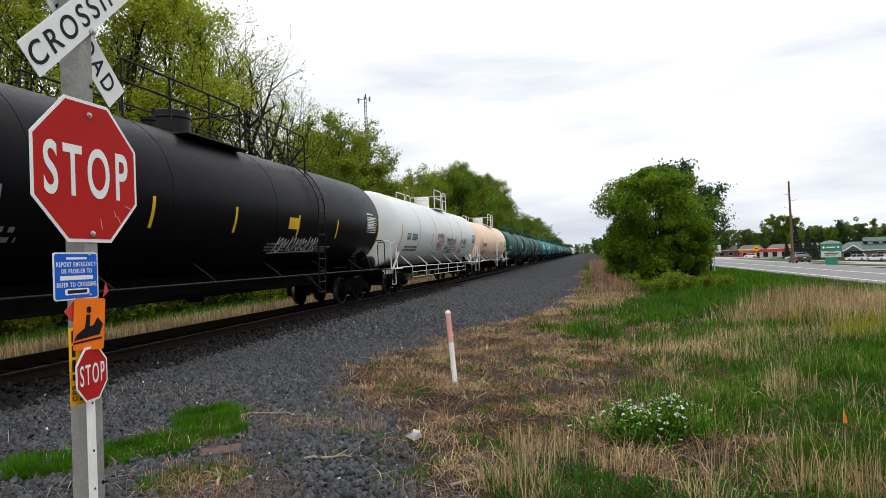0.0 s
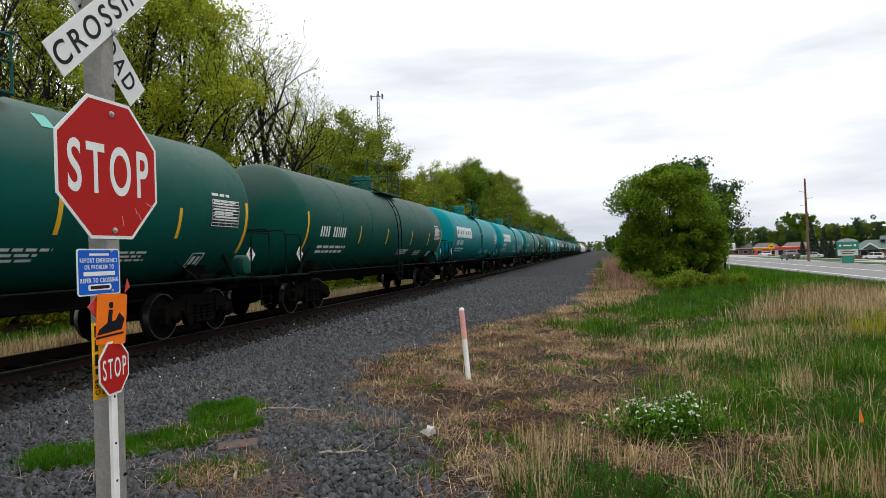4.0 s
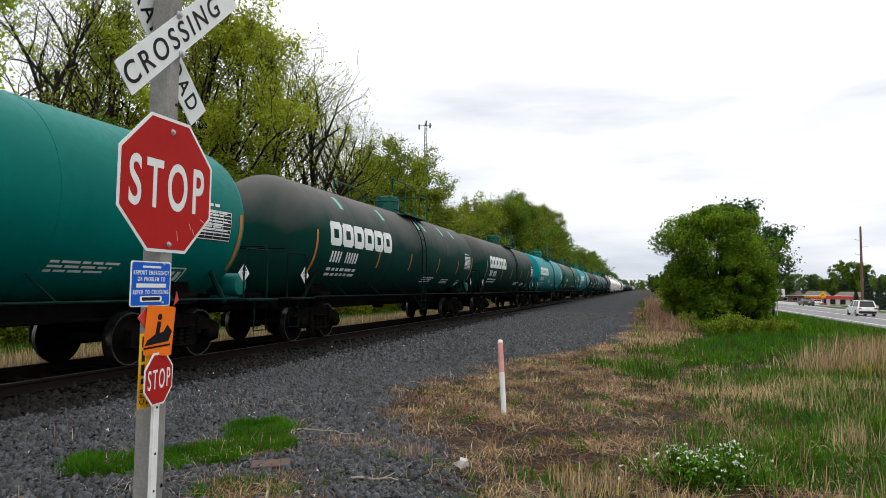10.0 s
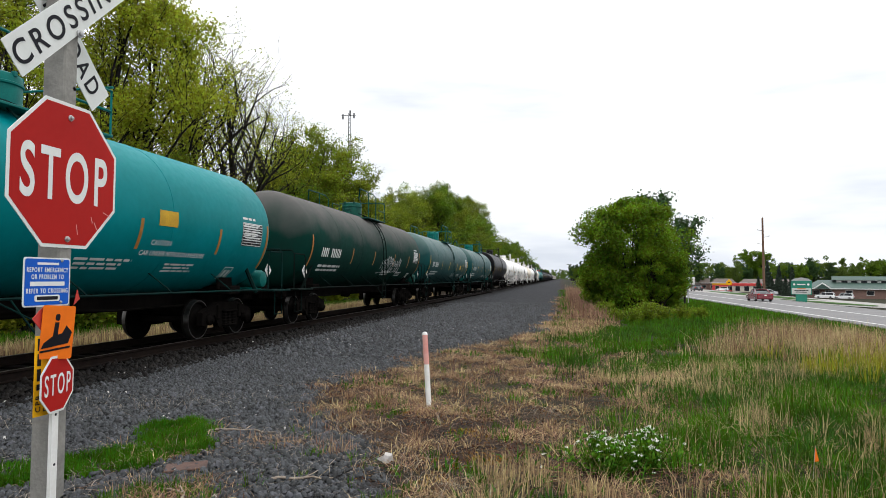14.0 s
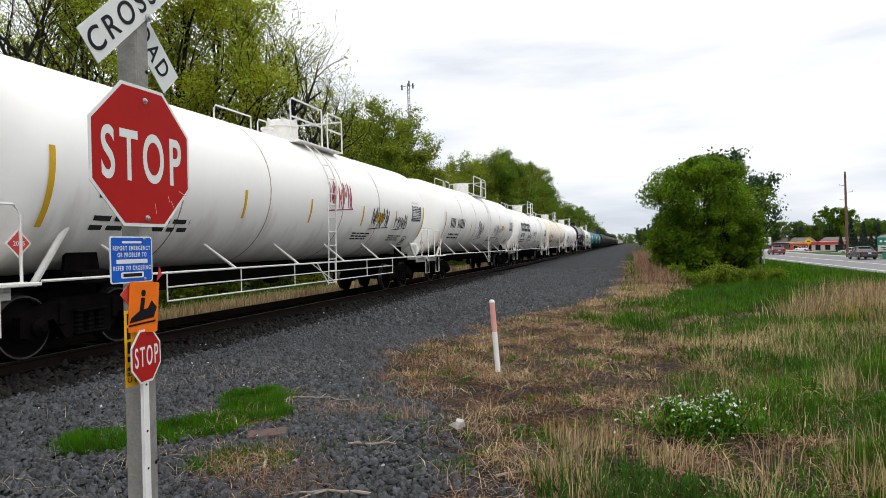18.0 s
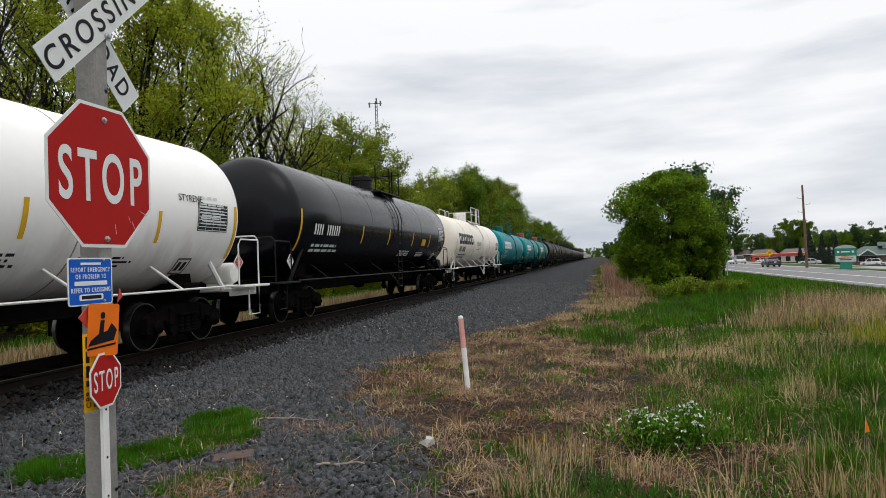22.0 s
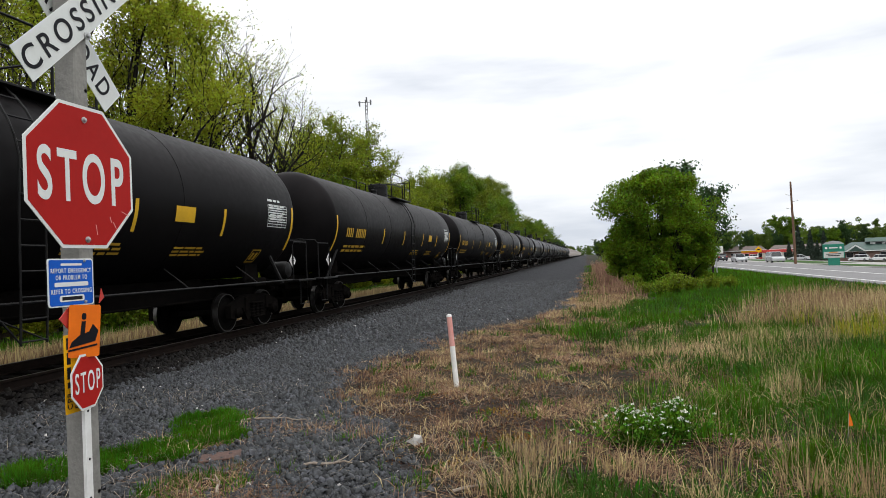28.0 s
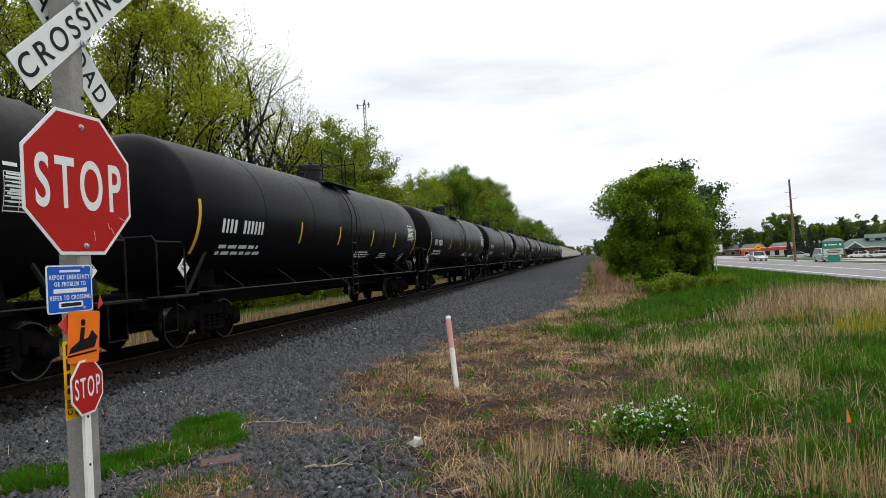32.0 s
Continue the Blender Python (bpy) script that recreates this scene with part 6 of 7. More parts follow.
def blades(name, x, y, h, w, r, material, label, lean=0.5, category="grass", ang=None):
    """Bent, tapering blades; h may be one height or one for each."""
    n = len(x)
    if not n:
        return
    h = h * r.uniform(0.5, 1.3, n)
    a, t = r.uniform(0, 6.28, n) if ang is None else ang + r.normal(0, 0.7, n), np.abs(r.normal(0, lean, n))
    dx, dy = np.cos(a), np.sin(a)
    q = r.uniform(0, 3.14, n)
    ww = w * r.uniform(0.6, 1.3, n)
    px, py = np.cos(q) * ww / 2, np.sin(q) * ww / 2
    z = ground_z(x, y) - 0.01
    rows = []
    for f, k in ((0.0, 1.0), (0.5, 0.85)):
        ox, oy, oz = dx * h * t * f * f, dy * h * t * f * f, h * f * (1 - 0.35 * np.minimum(t, 1.2) * f)
        rows.append(np.stack([x + ox - px * k, y + oy - py * k, z + oz], -1))
        rows.append(np.stack([x + ox + px * k, y + oy + py * k, z + oz], -1))
    rows.append(np.stack([x + dx * h * t, y + dy * h * t, z + h * np.maximum(1 - 0.35 * np.minimum(t, 1.2) - 0.25 * np.maximum(t - 1.2, 0), 0.12)], -1))
    v = np.stack(rows, 1).reshape(-1, 3)
    tri = np.array([(0, 1, 3), (0, 3, 2), (2, 3, 4)])
    f = (tri[None] + 5 * np.arange(n)[:, None, None]).reshape(-1, 3)
    tagged(new(name, raw_mesh(name, v, f, material)), label, category, kind="stuff")


def clumped(x, y, s, seed, at=0.5, sharp=4):
    return np.clip((smooth_noise(x, y, s, seed) - at) * sharp + 0.5, 0, 1)


def tufts(x0, x1, y0, y1, n, per, spread, seed, keep):
    """Places of the blades of many tufts, with each blade's outward angle and its tuft's own chance number."""
    x, y, r = scatter(x0, x1, y0, y1, n, seed, keep)
    k = np.repeat(r.uniform(0, 1, len(x)), per)
    x, y = np.repeat(x, per), np.repeat(y, per)
    ox, oy = r.normal(0, spread, len(x)) * (0.5 + k), r.normal(0, spread, len(y)) * (0.5 + k)
    return x + ox, y + oy, r, np.arctan2(oy, ox), k


def spot(places):
    """A mask that is one inside the given round places (x, y, radius)."""
    return lambda x, y: np.clip(sum(np.clip(2.0 - 2.0 * np.hypot(x - a, y - b) / c, 0, 1) for a, b, c in places), 0, 1)


# green grass, near to far, in clumps with gaps
soil_side = lambda x, y: np.clip(0.06 + 0.5 * (x - gravel_edge(y) - 0.85 * worn_width(y)), 0.03, 1)
x, y, r, a, k = tufts(-1.8, 8, 3.0, 13, 6500, 17, 0.045, 21, lambda x, y: np.clip(cover(x, y)[1] * 1.2, 0, 1) * (0.05 + 0.95 * clumped(x, y, 0.42, 4, 0.5, 8)) * soil_side(x, y))
blades("grass_near", x, y, 0.07 + 0.20 * k, 0.0085, r, M["grass_green"], "fresh green spring grass", 0.95, "grass", a)
x, y, r, a, k = tufts(-1.0, 9, 3.0, 13, 3000, 20, 0.07, 39, lambda x, y: np.clip(cover(x, y)[1] * 1.2, 0, 1) * clumped(x, y, 0.9, 22, 0.5, 6) * soil_side(x, y))
blades("grass_dark", x, y, 0.08 + 0.18 * k, 0.013, r, M["grass_dark"], "dark green grass clumps", 0.8, "grass", a)
x, y, r, a, k = tufts(-0.9, 1.6, 3.6, 5.1, 190, 26, 0.06, 40, spot(((-0.2, 4.5, 0.6), (0.5, 4.4, 0.6), (1.0, 4.3, 0.6))))
blades("grass_broad", x, y, 0.08 + 0.12 * k, 0.014, r, M["grass_dark"], "broad dark green weed leaves", 0.6, "grass", a)
x, y, r, a, k = tufts(1.0, 3.4, 4.3, 8.6, 1000, 26, 0.05, 41, spot(((1.6, 5.3, 0.42), (2.15, 5.35, 0.55), (2.6, 5.0, 0.5), (1.3, 6.9, 0.5), (2.9, 8.4, 0.6))))
blades("grass_lush", x, y, 0.12 + 0.14 * k, 0.0075, r, M["grass_green"], "lush bright green grass", 0.35, "grass", a)
x, y, r, a, k = tufts(-1.5, 15, 13, 26, 6800, 18, 0.09, 22, lambda x, y: cover(x, y)[1] * (0.05 + 0.95 * clumped(x, y, 0.75, 4, 0.48, 8)))
blades("grass_middle", x, y, 0.10 + 0.2 * k, 0.014, r, M["grass_green"], "fresh green spring grass", 0.6, "grass", a)
x, y, r, a, k = tufts(-0.5, 12, 11, 26, 2200, 16, 0.12, 42, lambda x, y: cover(x, y)[1] * clumped(x, y, 1.4, 23, 0.52, 6))
blades("grass_middle_dark", x, y, 0.10 + 0.2 * k, 0.018, r, M["grass_dark"], "dark green grass clumps", 0.7, "grass", a)
x, y, r = scatter(-0.5, 16.5, 26, 90, 90000, 23, lambda x, y: cover(x, y)[1] * (0.35 + 0.65 * clumped(x, y, 2.5, 6, 0.4, 4)))
blades("grass_far", x, y, 0.30, 0.038, r, M["grass_green"], "green grass sloping to the road", 0.6)
# the green patches in the ballast
x, y, r = scatter(-5.6, -2.4, 4.0, 7.4, 150000, 24, lambda x, y: np.clip(1.2 - 1.25 * cover(x, y)[0], 0, 1) * (x < gravel_edge(y) - 0.5) * (0.15 + 0.85 * clumped(x, y, 0.13, 8, 0.42, 8)) * np.clip((-3.15 - x) * 4, 0.12, 1))
blades("grass_patch", x, y, 0.06 + 0.09 * smooth_noise(x, y, 0.11, 14), 0.008, r, M["grass_mid"], "low bright green grass patch in the gravel", 0.6)
# dry stalks: standing clusters, then scattered ones
x, y, r, a, k = tufts(-1.6, 4.4, 3.8, 9.0, 1500, 24, 0.06, 25, lambda x, y: np.clip(spot(((-0.3, 5.2, 0.34), (-0.75, 4.8, 0.3), (-1.0, 5.0, 0.22), (0.86, 5.0, 0.2), (1.2, 4.9, 0.26), (1.55, 4.7, 0.3), (2.9, 5.7, 0.3), (2.14, 8.05, 0.4), (3.2, 7.3, 0.4), (2.2, 4.4, 0.3), (-0.5, 5.6, 0.3), (0.1, 5.0, 0.25), (-0.4, 4.5, 0.3), (0.7, 4.5, 0.25)))(x, y) * 0.75, 0, 1))
blades("dry_tufts_near", x, y, 0.16 + 0.24 * k, 0.0046, r, M["grass_tan"], "dry straw-coloured grass tufts", 0.45, "grass", a)
x, y, r = scatter(0.2, 8.0, 3.6, 13, 10000, 45, lambda x, y: clumped(x, y, 0.8, 9, 0.5, 6) * np.clip((x - 0.4) / 1.0, 0.1, 1))
blades("dry_stalks_near", x, y, 0.32, 0.0055, r, M["grass_tan"], "single dry stalks standing in green grass", 0.5)
x, y, r, a, k = tufts(0.2, 3.6, 9.6, 13, 420, 26, 0.08, 46, spot(((0.55, 10.9, 0.4), (1.1, 10.8, 0.45), (1.6, 11.2, 0.4), (2.6, 12.4, 0.5), (-0.2, 9.4, 0.3))))
blades("dry_clump_middle", x, y, 0.14 + 0.16 * k, 0.007, r, M["grass_tan"], "bent dry grass clump in the meadow", 0.7, "grass", a)
band = lambda x, y: np.clip((x - (2.2 + 0.42 * (y - 14))) / 0.8, 0, 1) * np.clip((y - (13.2 - 0.4 * (x - 4))) / 1.2, 0, 1) * np.clip((25 - y) / 4, 0, 1)
x, y, r, a, k = tufts(1.5, 13, 10, 26, 4200, 17, 0.10, 26, lambda x, y: band(x, y) * (0.10 + 0.9 * clumped(x, y, 0.9, 10, 0.5, 5)) * 0.62)
blades("dry_band", x, y, 0.30 + 0.42 * k, 0.0085, r, M["grass_tan"], "tall dry grass standing in the meadow", 0.28, "grass", a)
x, y, r, a, k = tufts(1.5, 13, 10, 26, 3000, 15, 0.12, 27, lambda x, y: band(x, y) * clumped(x, y, 1.1, 11, 0.5, 5) * 0.75)
blades("dry_band_reddish", x, y, 0.3 + 0.35 * k, 0.0085, r, M["grass_pink"], "reddish dry stems in the tall grass", 0.25, "grass", a)
M["brush"] = mat("dry_brush", (0.34, 0.20, 0.14), 0.8, color2=(0.20, 0.11, 0.075), scale=2, per_island=0.5, thin=0.2, spec=0.15)
x, y, r = scatter(-0.2, 2.0, 21, 75, 9000, 35, lambda x, y: np.clip((x - 0.25) / 0.8, 0, 1) * np.clip((y - 21) / 10, 0.05, 1) * clumped(x, y, 0.8, 24, 0.45, 5))
blades("dry_brush", x, y, np.interp(y, [21, 30, 45], [0.25, 0.6, 0.9]), 0.02, r, M["brush"], "reddish dry brush beside the ballast", 0.4)
x, y, r = scatter(-1.4, 2.6, 16.5, 60, 42000, 36, lambda x, y: cover(x, y)[2] * np.interp(y, [16, 20, 60], [0.5, 1, 0.5]))
blades("dry_strip_straw", x, y, 0.14, 0.018, r, M["grass_pink"], "flattened pale straw beside the ballast", 1.6)
x, y, r = scatter(-1.2, 2.2, 17.5, 26, 9000, 47, lambda x, y: cover(x, y)[2])
blades("dry_strip_pale", x, y, 0.13, 0.014, r, M["grass_tan"], "flattened pale straw beside the ballast", 1.6)
M["moss"] = mat("orange_moss", (0.30, 0.115, 0.014), 0.85, color2=(0.15, 0.12, 0.02), scale=5, per_island=0.4, spec=0.1)
x, y, r = scatter(-2.2, 0.4, 5.2, 9.4, 26000, 37, lambda x, y: spot(((-0.95, 6.02, 0.36), (-0.6, 6.1, 0.2), (-1.3, 8.2, 0.3), (-1.8, 7.9, 0.2), (-1.0, 7.0, 0.25), (-1.1, 5.4, 0.2)))(x, y) * (0.2 + 0.8 * clumped(x, y, 0.12, 19, 0.5, 6)))
blades("moss", x, y, 0.03, 0.016, r, M["moss"], "rust-coloured moss on bare soil", 1.0)
bare = lambda x, y: 1 - 0.85 * spot(((-1.95, 6.85, 0.45), (-2.1, 6.1, 0.35), (-1.4, 5.45, 0.4), (-1.2, 7.4, 0.45), (-0.85, 6.65, 0.4), (-0.2, 8.0, 0.5), (-1.9, 7.5, 0.3), (-0.5, 9.0, 0.4), (-1.6, 9.0, 0.35), (-0.9, 10.2, 0.5), (-2.4, 7.2, 0.3), (-0.3, 6.2, 0.35), (0.4, 9.2, 0.4)))(x, y)
# flattened straw and dead stems on the worn ground
M["straw_old"] = mat("old_straw", (0.52, 0.37, 0.215), 0.8, color2=(0.15, 0.085, 0.045), scale=1.6, per_island=0.65, thin=0.2, spec=0.12)
x, y, r, a, k = tufts(-4.4, 7.0, 2.6, 17, 7500, 15, 0.045, 28, lambda x, y: np.clip(cover(x, y)[2] * 1.15 + 0.42 * cover(x, y)[1], 0, 1) * (0.03 + 0.97 * clumped(x, y, 0.26, 12, 0.55, 9)) * bare(x, y))
blades("straw", x, y, 0.08 + 0.10 * k, 0.0065, r, M["straw_old"], "flattened dead straw on bare soil", 2.4, "grass", a)
x, y, r, a, k = tufts(-4.2, 3.0, 3.6, 17, 6500, 15, 0.05, 48, lambda x, y: np.clip(cover(x, y)[2] * 1.15, 0, 1) * (0.03 + 0.97 * clumped(x, y, 0.22, 25, 0.56, 8)) * bare(x, y))
blades("straw_reddish", x, y, 0.06 + 0.09 * k, 0.0068, r, M["grass_pink"], "matted reddish straw on bare soil", 2.2, "grass", a)
x, y, r, a, k = tufts(-3.4, -1.2, 5.4, 11, 150, 30, 0.05, 49, spot(((-2.6, 6.4, 0.25), (-2.95, 7.7, 0.35), (-2.7, 8.6, 0.5), (-2.1, 6.0, 0.22), (-3.2, 8.9, 0.4), (-2.3, 10.4, 0.5))))
blades("straw_tufts", x, y, 0.12 + 0.1 * k, 0.0055, r, M["grass_pink"], "short reddish straw tufts at the gravel's edge", 0.7, "grass", a)
x, y, r = scatter(-6.5, 0.0, 2.2, 8.5, 3200, 29, lambda x, y: clumped(x, y, 0.8, 13, 0.55, 4))
blades("gravel_straw", x, y, 0.16, 0.005, r, M["twig"], "dead stems lying over the gravel", 2.6)
x, y, r = scatter(-3.6, -1.4, 3.6, 6.4, 5200, 50, spot(((-2.95, 4.6, 0.55), (-2.5, 4.2, 0.5), (-2.9, 6.35, 0.45), (-2.5, 6.5, 0.4))))
blades("gravel_litter", x, y, 0.14, 0.0055, r, M["grass_pink"], "matted straw lying on the gravel", 2.4)
# sprouts of green in the worn ground
x, y, r, a, k = tufts(-3.0, 2.0, 4.6, 12, 1600, 16, 0.035, 51, lambda x, y: np.clip(spot(((-2.54, 8.16, 0.22), (-2.08, 7.9, 0.25), (-1.2, 6.66, 0.3), (-2.22, 9.75, 0.25), (-1.06, 8.15, 0.35), (-0.7, 7.0, 0.3), (-1.3, 4.7, 0.2), (-0.75, 5.55, 0.25), (-0.4, 8.9, 0.4), (0.3, 9.6, 0.35), (-0.3, 7.6, 0.3), (0.6, 8.4, 0.4), (0.2, 7.0, 0.3)))(x, y) * 0.6 + 0.08, 0, 1))
blades("sprouts", x, y, 0.06 + 0.08 * k, 0.008, r, M["grass_green"], "green sprouts in worn ground", 0.5, "grass", a)
# dead leaves and crumbs of bark trodden into the worn ground
M["litter"] = mat("dead_leaf_litter", (0.17, 0.075, 0.032), 0.85, color2=(0.04, 0.02, 0.011), scale=5, per_island=0.6, thin=0.1, spec=0.1)
x, y, r = scatter(-4.0, 3.4, 4.2, 15, 42000, 61, lambda x, y: np.clip(cover(x, y)[2] * 1.3, 0, 1) * (0.25 + 0.75 * clumped(x, y, 0.3, 31, 0.5, 5)))
blades("leaf_litter", x, y, 0.035, 0.022, r, M["litter"], "brown dead leaves on bare soil", 1.6, "leaf litter")
# short dark green undergrowth that closes the meadow
x, y, r = scatter(-1.2, 8.5, 3.4, 14, 90000, 62, lambda x, y: np.clip(cover(x, y)[1] * 1.3, 0, 1) * (0.04 + 0.96 * clumped(x, y, 0.36, 33, 0.47, 7)) * soil_side(x, y))
blades("low_grass", x, y, 0.085, 0.011, r, M["grass_mid"], "short dense green growth in the meadow", 0.9)
# arching tussocks that stand above the rest, green and dry
x, y, r, a, k = tufts(-0.4, 8.5, 3.6, 14, 1500, 62, 0.085, 63, lambda x, y: np.clip(cover(x, y)[1] * 1.3, 0, 1) * clumped(x, y, 0.7, 35, 0.45, 6) * soil_side(x, y) * 0.6)
blades("tussocks", x, y, 0.14 + 0.20 * k, 0.0095, r, M["grass_green"], "arching green grass tussocks", 0.95, "grass", a)
x, y, r, a, k = tufts(-0.2, 8.5, 3.8, 14, 700, 46, 0.07, 64, lambda x, y: clumped(x, y, 0.8, 37, 0.55, 6) * np.clip(soil_side(x, y) + 0.15, 0, 1) * 0.5)
blades("dry_tussocks", x, y, 0.16 + 0.22 * k, 0.007, r, M["grass_tan"], "bent dry grass tussocks", 1.1, "grass", a)
# the strip of dry grass beyond the track
x, y, r = scatter(-15.0, -11.2, 6, 60, 80000, 30, lambda x, y: np.clip(1.3 - np.abs(x + 13.0) / 1.5, 0, 1))
blades("dry_strip", x, y, 0.50, 0.02, r, M["grass_tan"], "strip of dry pale grass beyond the rails", 0.3)
x, y, r = scatter(-18.5, -13.4, 6, 60, 36000, 31, lambda x, y: np.clip((-13.2 - x) / 1.2, 0, 1))
blades("grass_beyond", x, y, 0.34, 0.03, r, M["grass_green"], "green grass between track and wood", 0.5)
# yellow-green weeds
x, y, r, a, k = tufts(3.6, 8.5, 11.4, 17, 330, 44, 0.11, 32, lambda x, y: np.clip(spot(((4.5, 12.5, 0.4), (5.1, 12.7, 0.4), (5.7, 13.6, 0.6), (6.6, 15.0, 0.6)))(x, y) * 0.8 + 0.02, 0, 1))
blades("yellow_weeds", x, y, 0.30 + 0.25 * k, 0.013, r, M["grass_yellow"], "yellow-green flowering weeds", 0.3, "grass", a)
# broad-leaved weeds among the straw
M["weed"] = mat("weed_leaf", (0.06, 0.15, 0.010), 0.5, color2=(0.025, 0.075, 0.007), scale=2, per_island=0.45, thin=0.4, spec=0.04)
x, y, r, a, k = tufts(-3.2, 7.0, 4.0, 16, 1300, 22, 0.09, 33, lambda x, y: (1 - cover(x, y)[0]) * clumped(x, y, 0.9, 15, 0.5, 4) * np.clip(soil_side(x, y) + 0.08, 0, 1))
blades("weeds", x, y, 0.08 + 0.08 * k, 0.026, r, M["weed"], "low broad-leaved green weeds", 0.9, "weeds", a)


# the white-flowered plant
M["flower_leaf"] = mat("flower_leaf", (0.13, 0.27, 0.016), 0.5, color2=(0.06, 0.14, 0.010), scale=3, per_island=0.5, thin=0.4, spec=0.12)


def flower_clump(cx, cy, w, seed):
    r = np.random.default_rng(seed)
    ob = thing("flowering_plant", "bushy green weed topped with tiny white flowers", "plant", pose(cx, cy, float(ground_z(cx, cy))))
    n = 130
    a, k = r.uniform(0, 6.28, n), np.minimum(np.abs(r.normal(0, 0.62, n)), 1.5)
    tx, ty = w * k * np.cos(a), w * 0.75 * k * np.sin(a)
    tz = 0.30 * (1.1 - 0.35 * k * k) * r.uniform(0.6, 1.1, n)
    g = Geo()
    for i in range(n):
        g.tube([(tx[i] * 0.35, ty[i] * 0.35, 0), (tx[i] * 0.8, ty[i] * 0.8, tz[i] * 0.6), (tx[i], ty[i], tz[i])], 0.0035, 4)
    part("stem", g, ob, material=M["weed"])
    c = np.stack([tx, ty, tz], -1)
    cl = np.repeat(c, 20, 0)
    cl = cl * np.array([1, 1, 1]) * r.uniform(0.25, 0.95, (len(cl), 1)) + r.normal(0, 0.035, (len(cl), 3))
    cl[:, 2] = np.abs(cl[:, 2])
    v, f = leaf_quads(cl, 0.019, r)
    part("leaves", raw_mesh("leaves", v, f, M["flower_leaf"]), ob)
    fl = np.repeat(c[: int(n * 0.7)], 5, 0) + r.normal(0, 1, (int(n * 0.7) * 5, 3)) * np.array([0.010, 0.010, 0.004])
    v, f = leaf_quads(fl, 0.0115, r)
    part("blossoms", raw_mesh("blossoms", v, f, M["flower"]), ob, "clusters of tiny white flowers")
    return ob


flower_clump(0.30, 5.85, 0.36, 41)
flower_clump(0.68, 6.0, 0.30, 42)

# the small orange flag in the grass
flag = thing("utility_flag", "small orange utility flag on a wire in grass", "flag", pose(2.05, 6.14, 0.0, 0, 6, 30))
part("wire", Geo().tube([(0, 0, -0.05), (0, 0, 0.25)], 0.0022, 5), flag, material=M["galv"])
part("cloth", Geo().add([(0, 0, 0.25), (0.035, 0.012, 0.20), (0.045, -0.008, 0.13), (0.0, 0, 0.12), (0.0, 0.003, 0.25), (0.035, 0.015, 0.20), (0.045, -0.005, 0.13), (0.0, 0.003, 0.12)], [(0, 1, 2, 3), (4, 7, 6, 5), (0, 4, 5, 1), (1, 5, 6, 2), (2, 6, 7, 3)]), flag, "orange plastic flag", material=M["sign_orange"])

# fallen branches and a flat rusty plate on the gravel
for i, (bx, by, ln, turn) in enumerate(((-2.72, 4.4, 0.5, 100), (-2.35, 5.1, 0.5, 20), (-1.75, 4.1, 0.6, 170), (-3.75, 6.5, 0.8, 35), (-1.0, 4.6, 0.45, 60))):
    rr = random.Random(i)
    pts, p, a = [], [0.0, 0.0, 0.012], 0.0
    for j in range(7):
        pts.append(tuple(p))
        a += rr.uniform(-0.5, 0.5)
        p = [p[0] + ln / 6 * math.cos(a), p[1] + ln / 6 * math.sin(a), 0.012 + 0.02 * rr.random()]
    br = thing("fallen_branch", "pale dead branch lying on the gravel", "branch", pose(bx, by, float(ground_z(bx, by)) + 0.012, 0, 0, turn), group="fallen branches")
    part("wood", Geo().tube(pts, [0.014 - 0.0015 * j for j in range(7)], 6), br, material=M["twig"])
    part("side_twig", Geo().tube([pts[3], (pts[3][0] + 0.08, pts[3][1] + 0.12, 0.02), (pts[3][0] + 0.12, pts[3][1] + 0.22, 0.015)], [0.007, 0.005, 0.002], 5), br, material=M["twig"])
M["rust"] = mat("rusty_iron", (0.10, 0.05, 0.035), 0.85, color2=(0.055, 0.032, 0.026), scale=9, bump=0.4)
plate_ob = thing("rusty_plate", "flat rusty iron plate lying in gravel", "scrap", pose(-3.2, 5.25, 0.03, 3, -2, 25))
part("sheet", Geo().box((0, 0, 0), (0.34, 0.2, 0.018), 0.006), plate_ob, material=M["rust"])
part("spike_hole", Geo().box((0.08, 0.03, 0.0095), (0.025, 0.025, 0.002), 0), plate_ob, material=M["sign_black"])
stone_ob = thing("stone", "single pale stone lying on the soil", "stone", pose(-1.595, 5.836, 0.035, 10, 15, 40))
part("body", Geo().add([(0.09, 0, -0.03), (0.02, 0.07, -0.03), (-0.08, 0.03, -0.03), (-0.03, -0.06, -0.03), (0.05, 0.01, 0.045), (-0.01, 0.04, 0.04), (-0.04, -0.02, 0.03), (0.02, -0.03, 0.035)], [(0, 1, 5, 4), (1, 2, 6, 5), (2, 3, 7, 6), (3, 0, 4, 7), (4, 5, 6, 7), (3, 2, 1, 0)]), stone_ob, material=M["pale_stone"])

# ---- across the road: drive, sign, poles, shops, far trees ----


def far_z(x, y):
    return float(ground_z(x, y))


def sheet_on_ground(poly_rows, lift):
    """A paved sheet laid over the ground: rows of (y, x0, x1)."""
    g = Geo()
    vs, n = [], 9
    for y, x0, x1 in poly_rows:
        for i in range(n):
            x = x0 + (x1 - x0) * i / (n - 1)
            vs.append((x, y, far_z(x, y) + lift))
    fs = [(r * n + i, r * n + i + 1, (r + 1) * n + i + 1, (r + 1) * n + i) for r in range(len(poly_rows) - 1) for i in range(n - 1)]
    k = len(vs)
    vs2 = vs + [(x, y, z - 0.15) for x, y, z in vs]
    return g.add(vs2, fs + [tuple(i + k for i in f)[::-1] for f in fs])


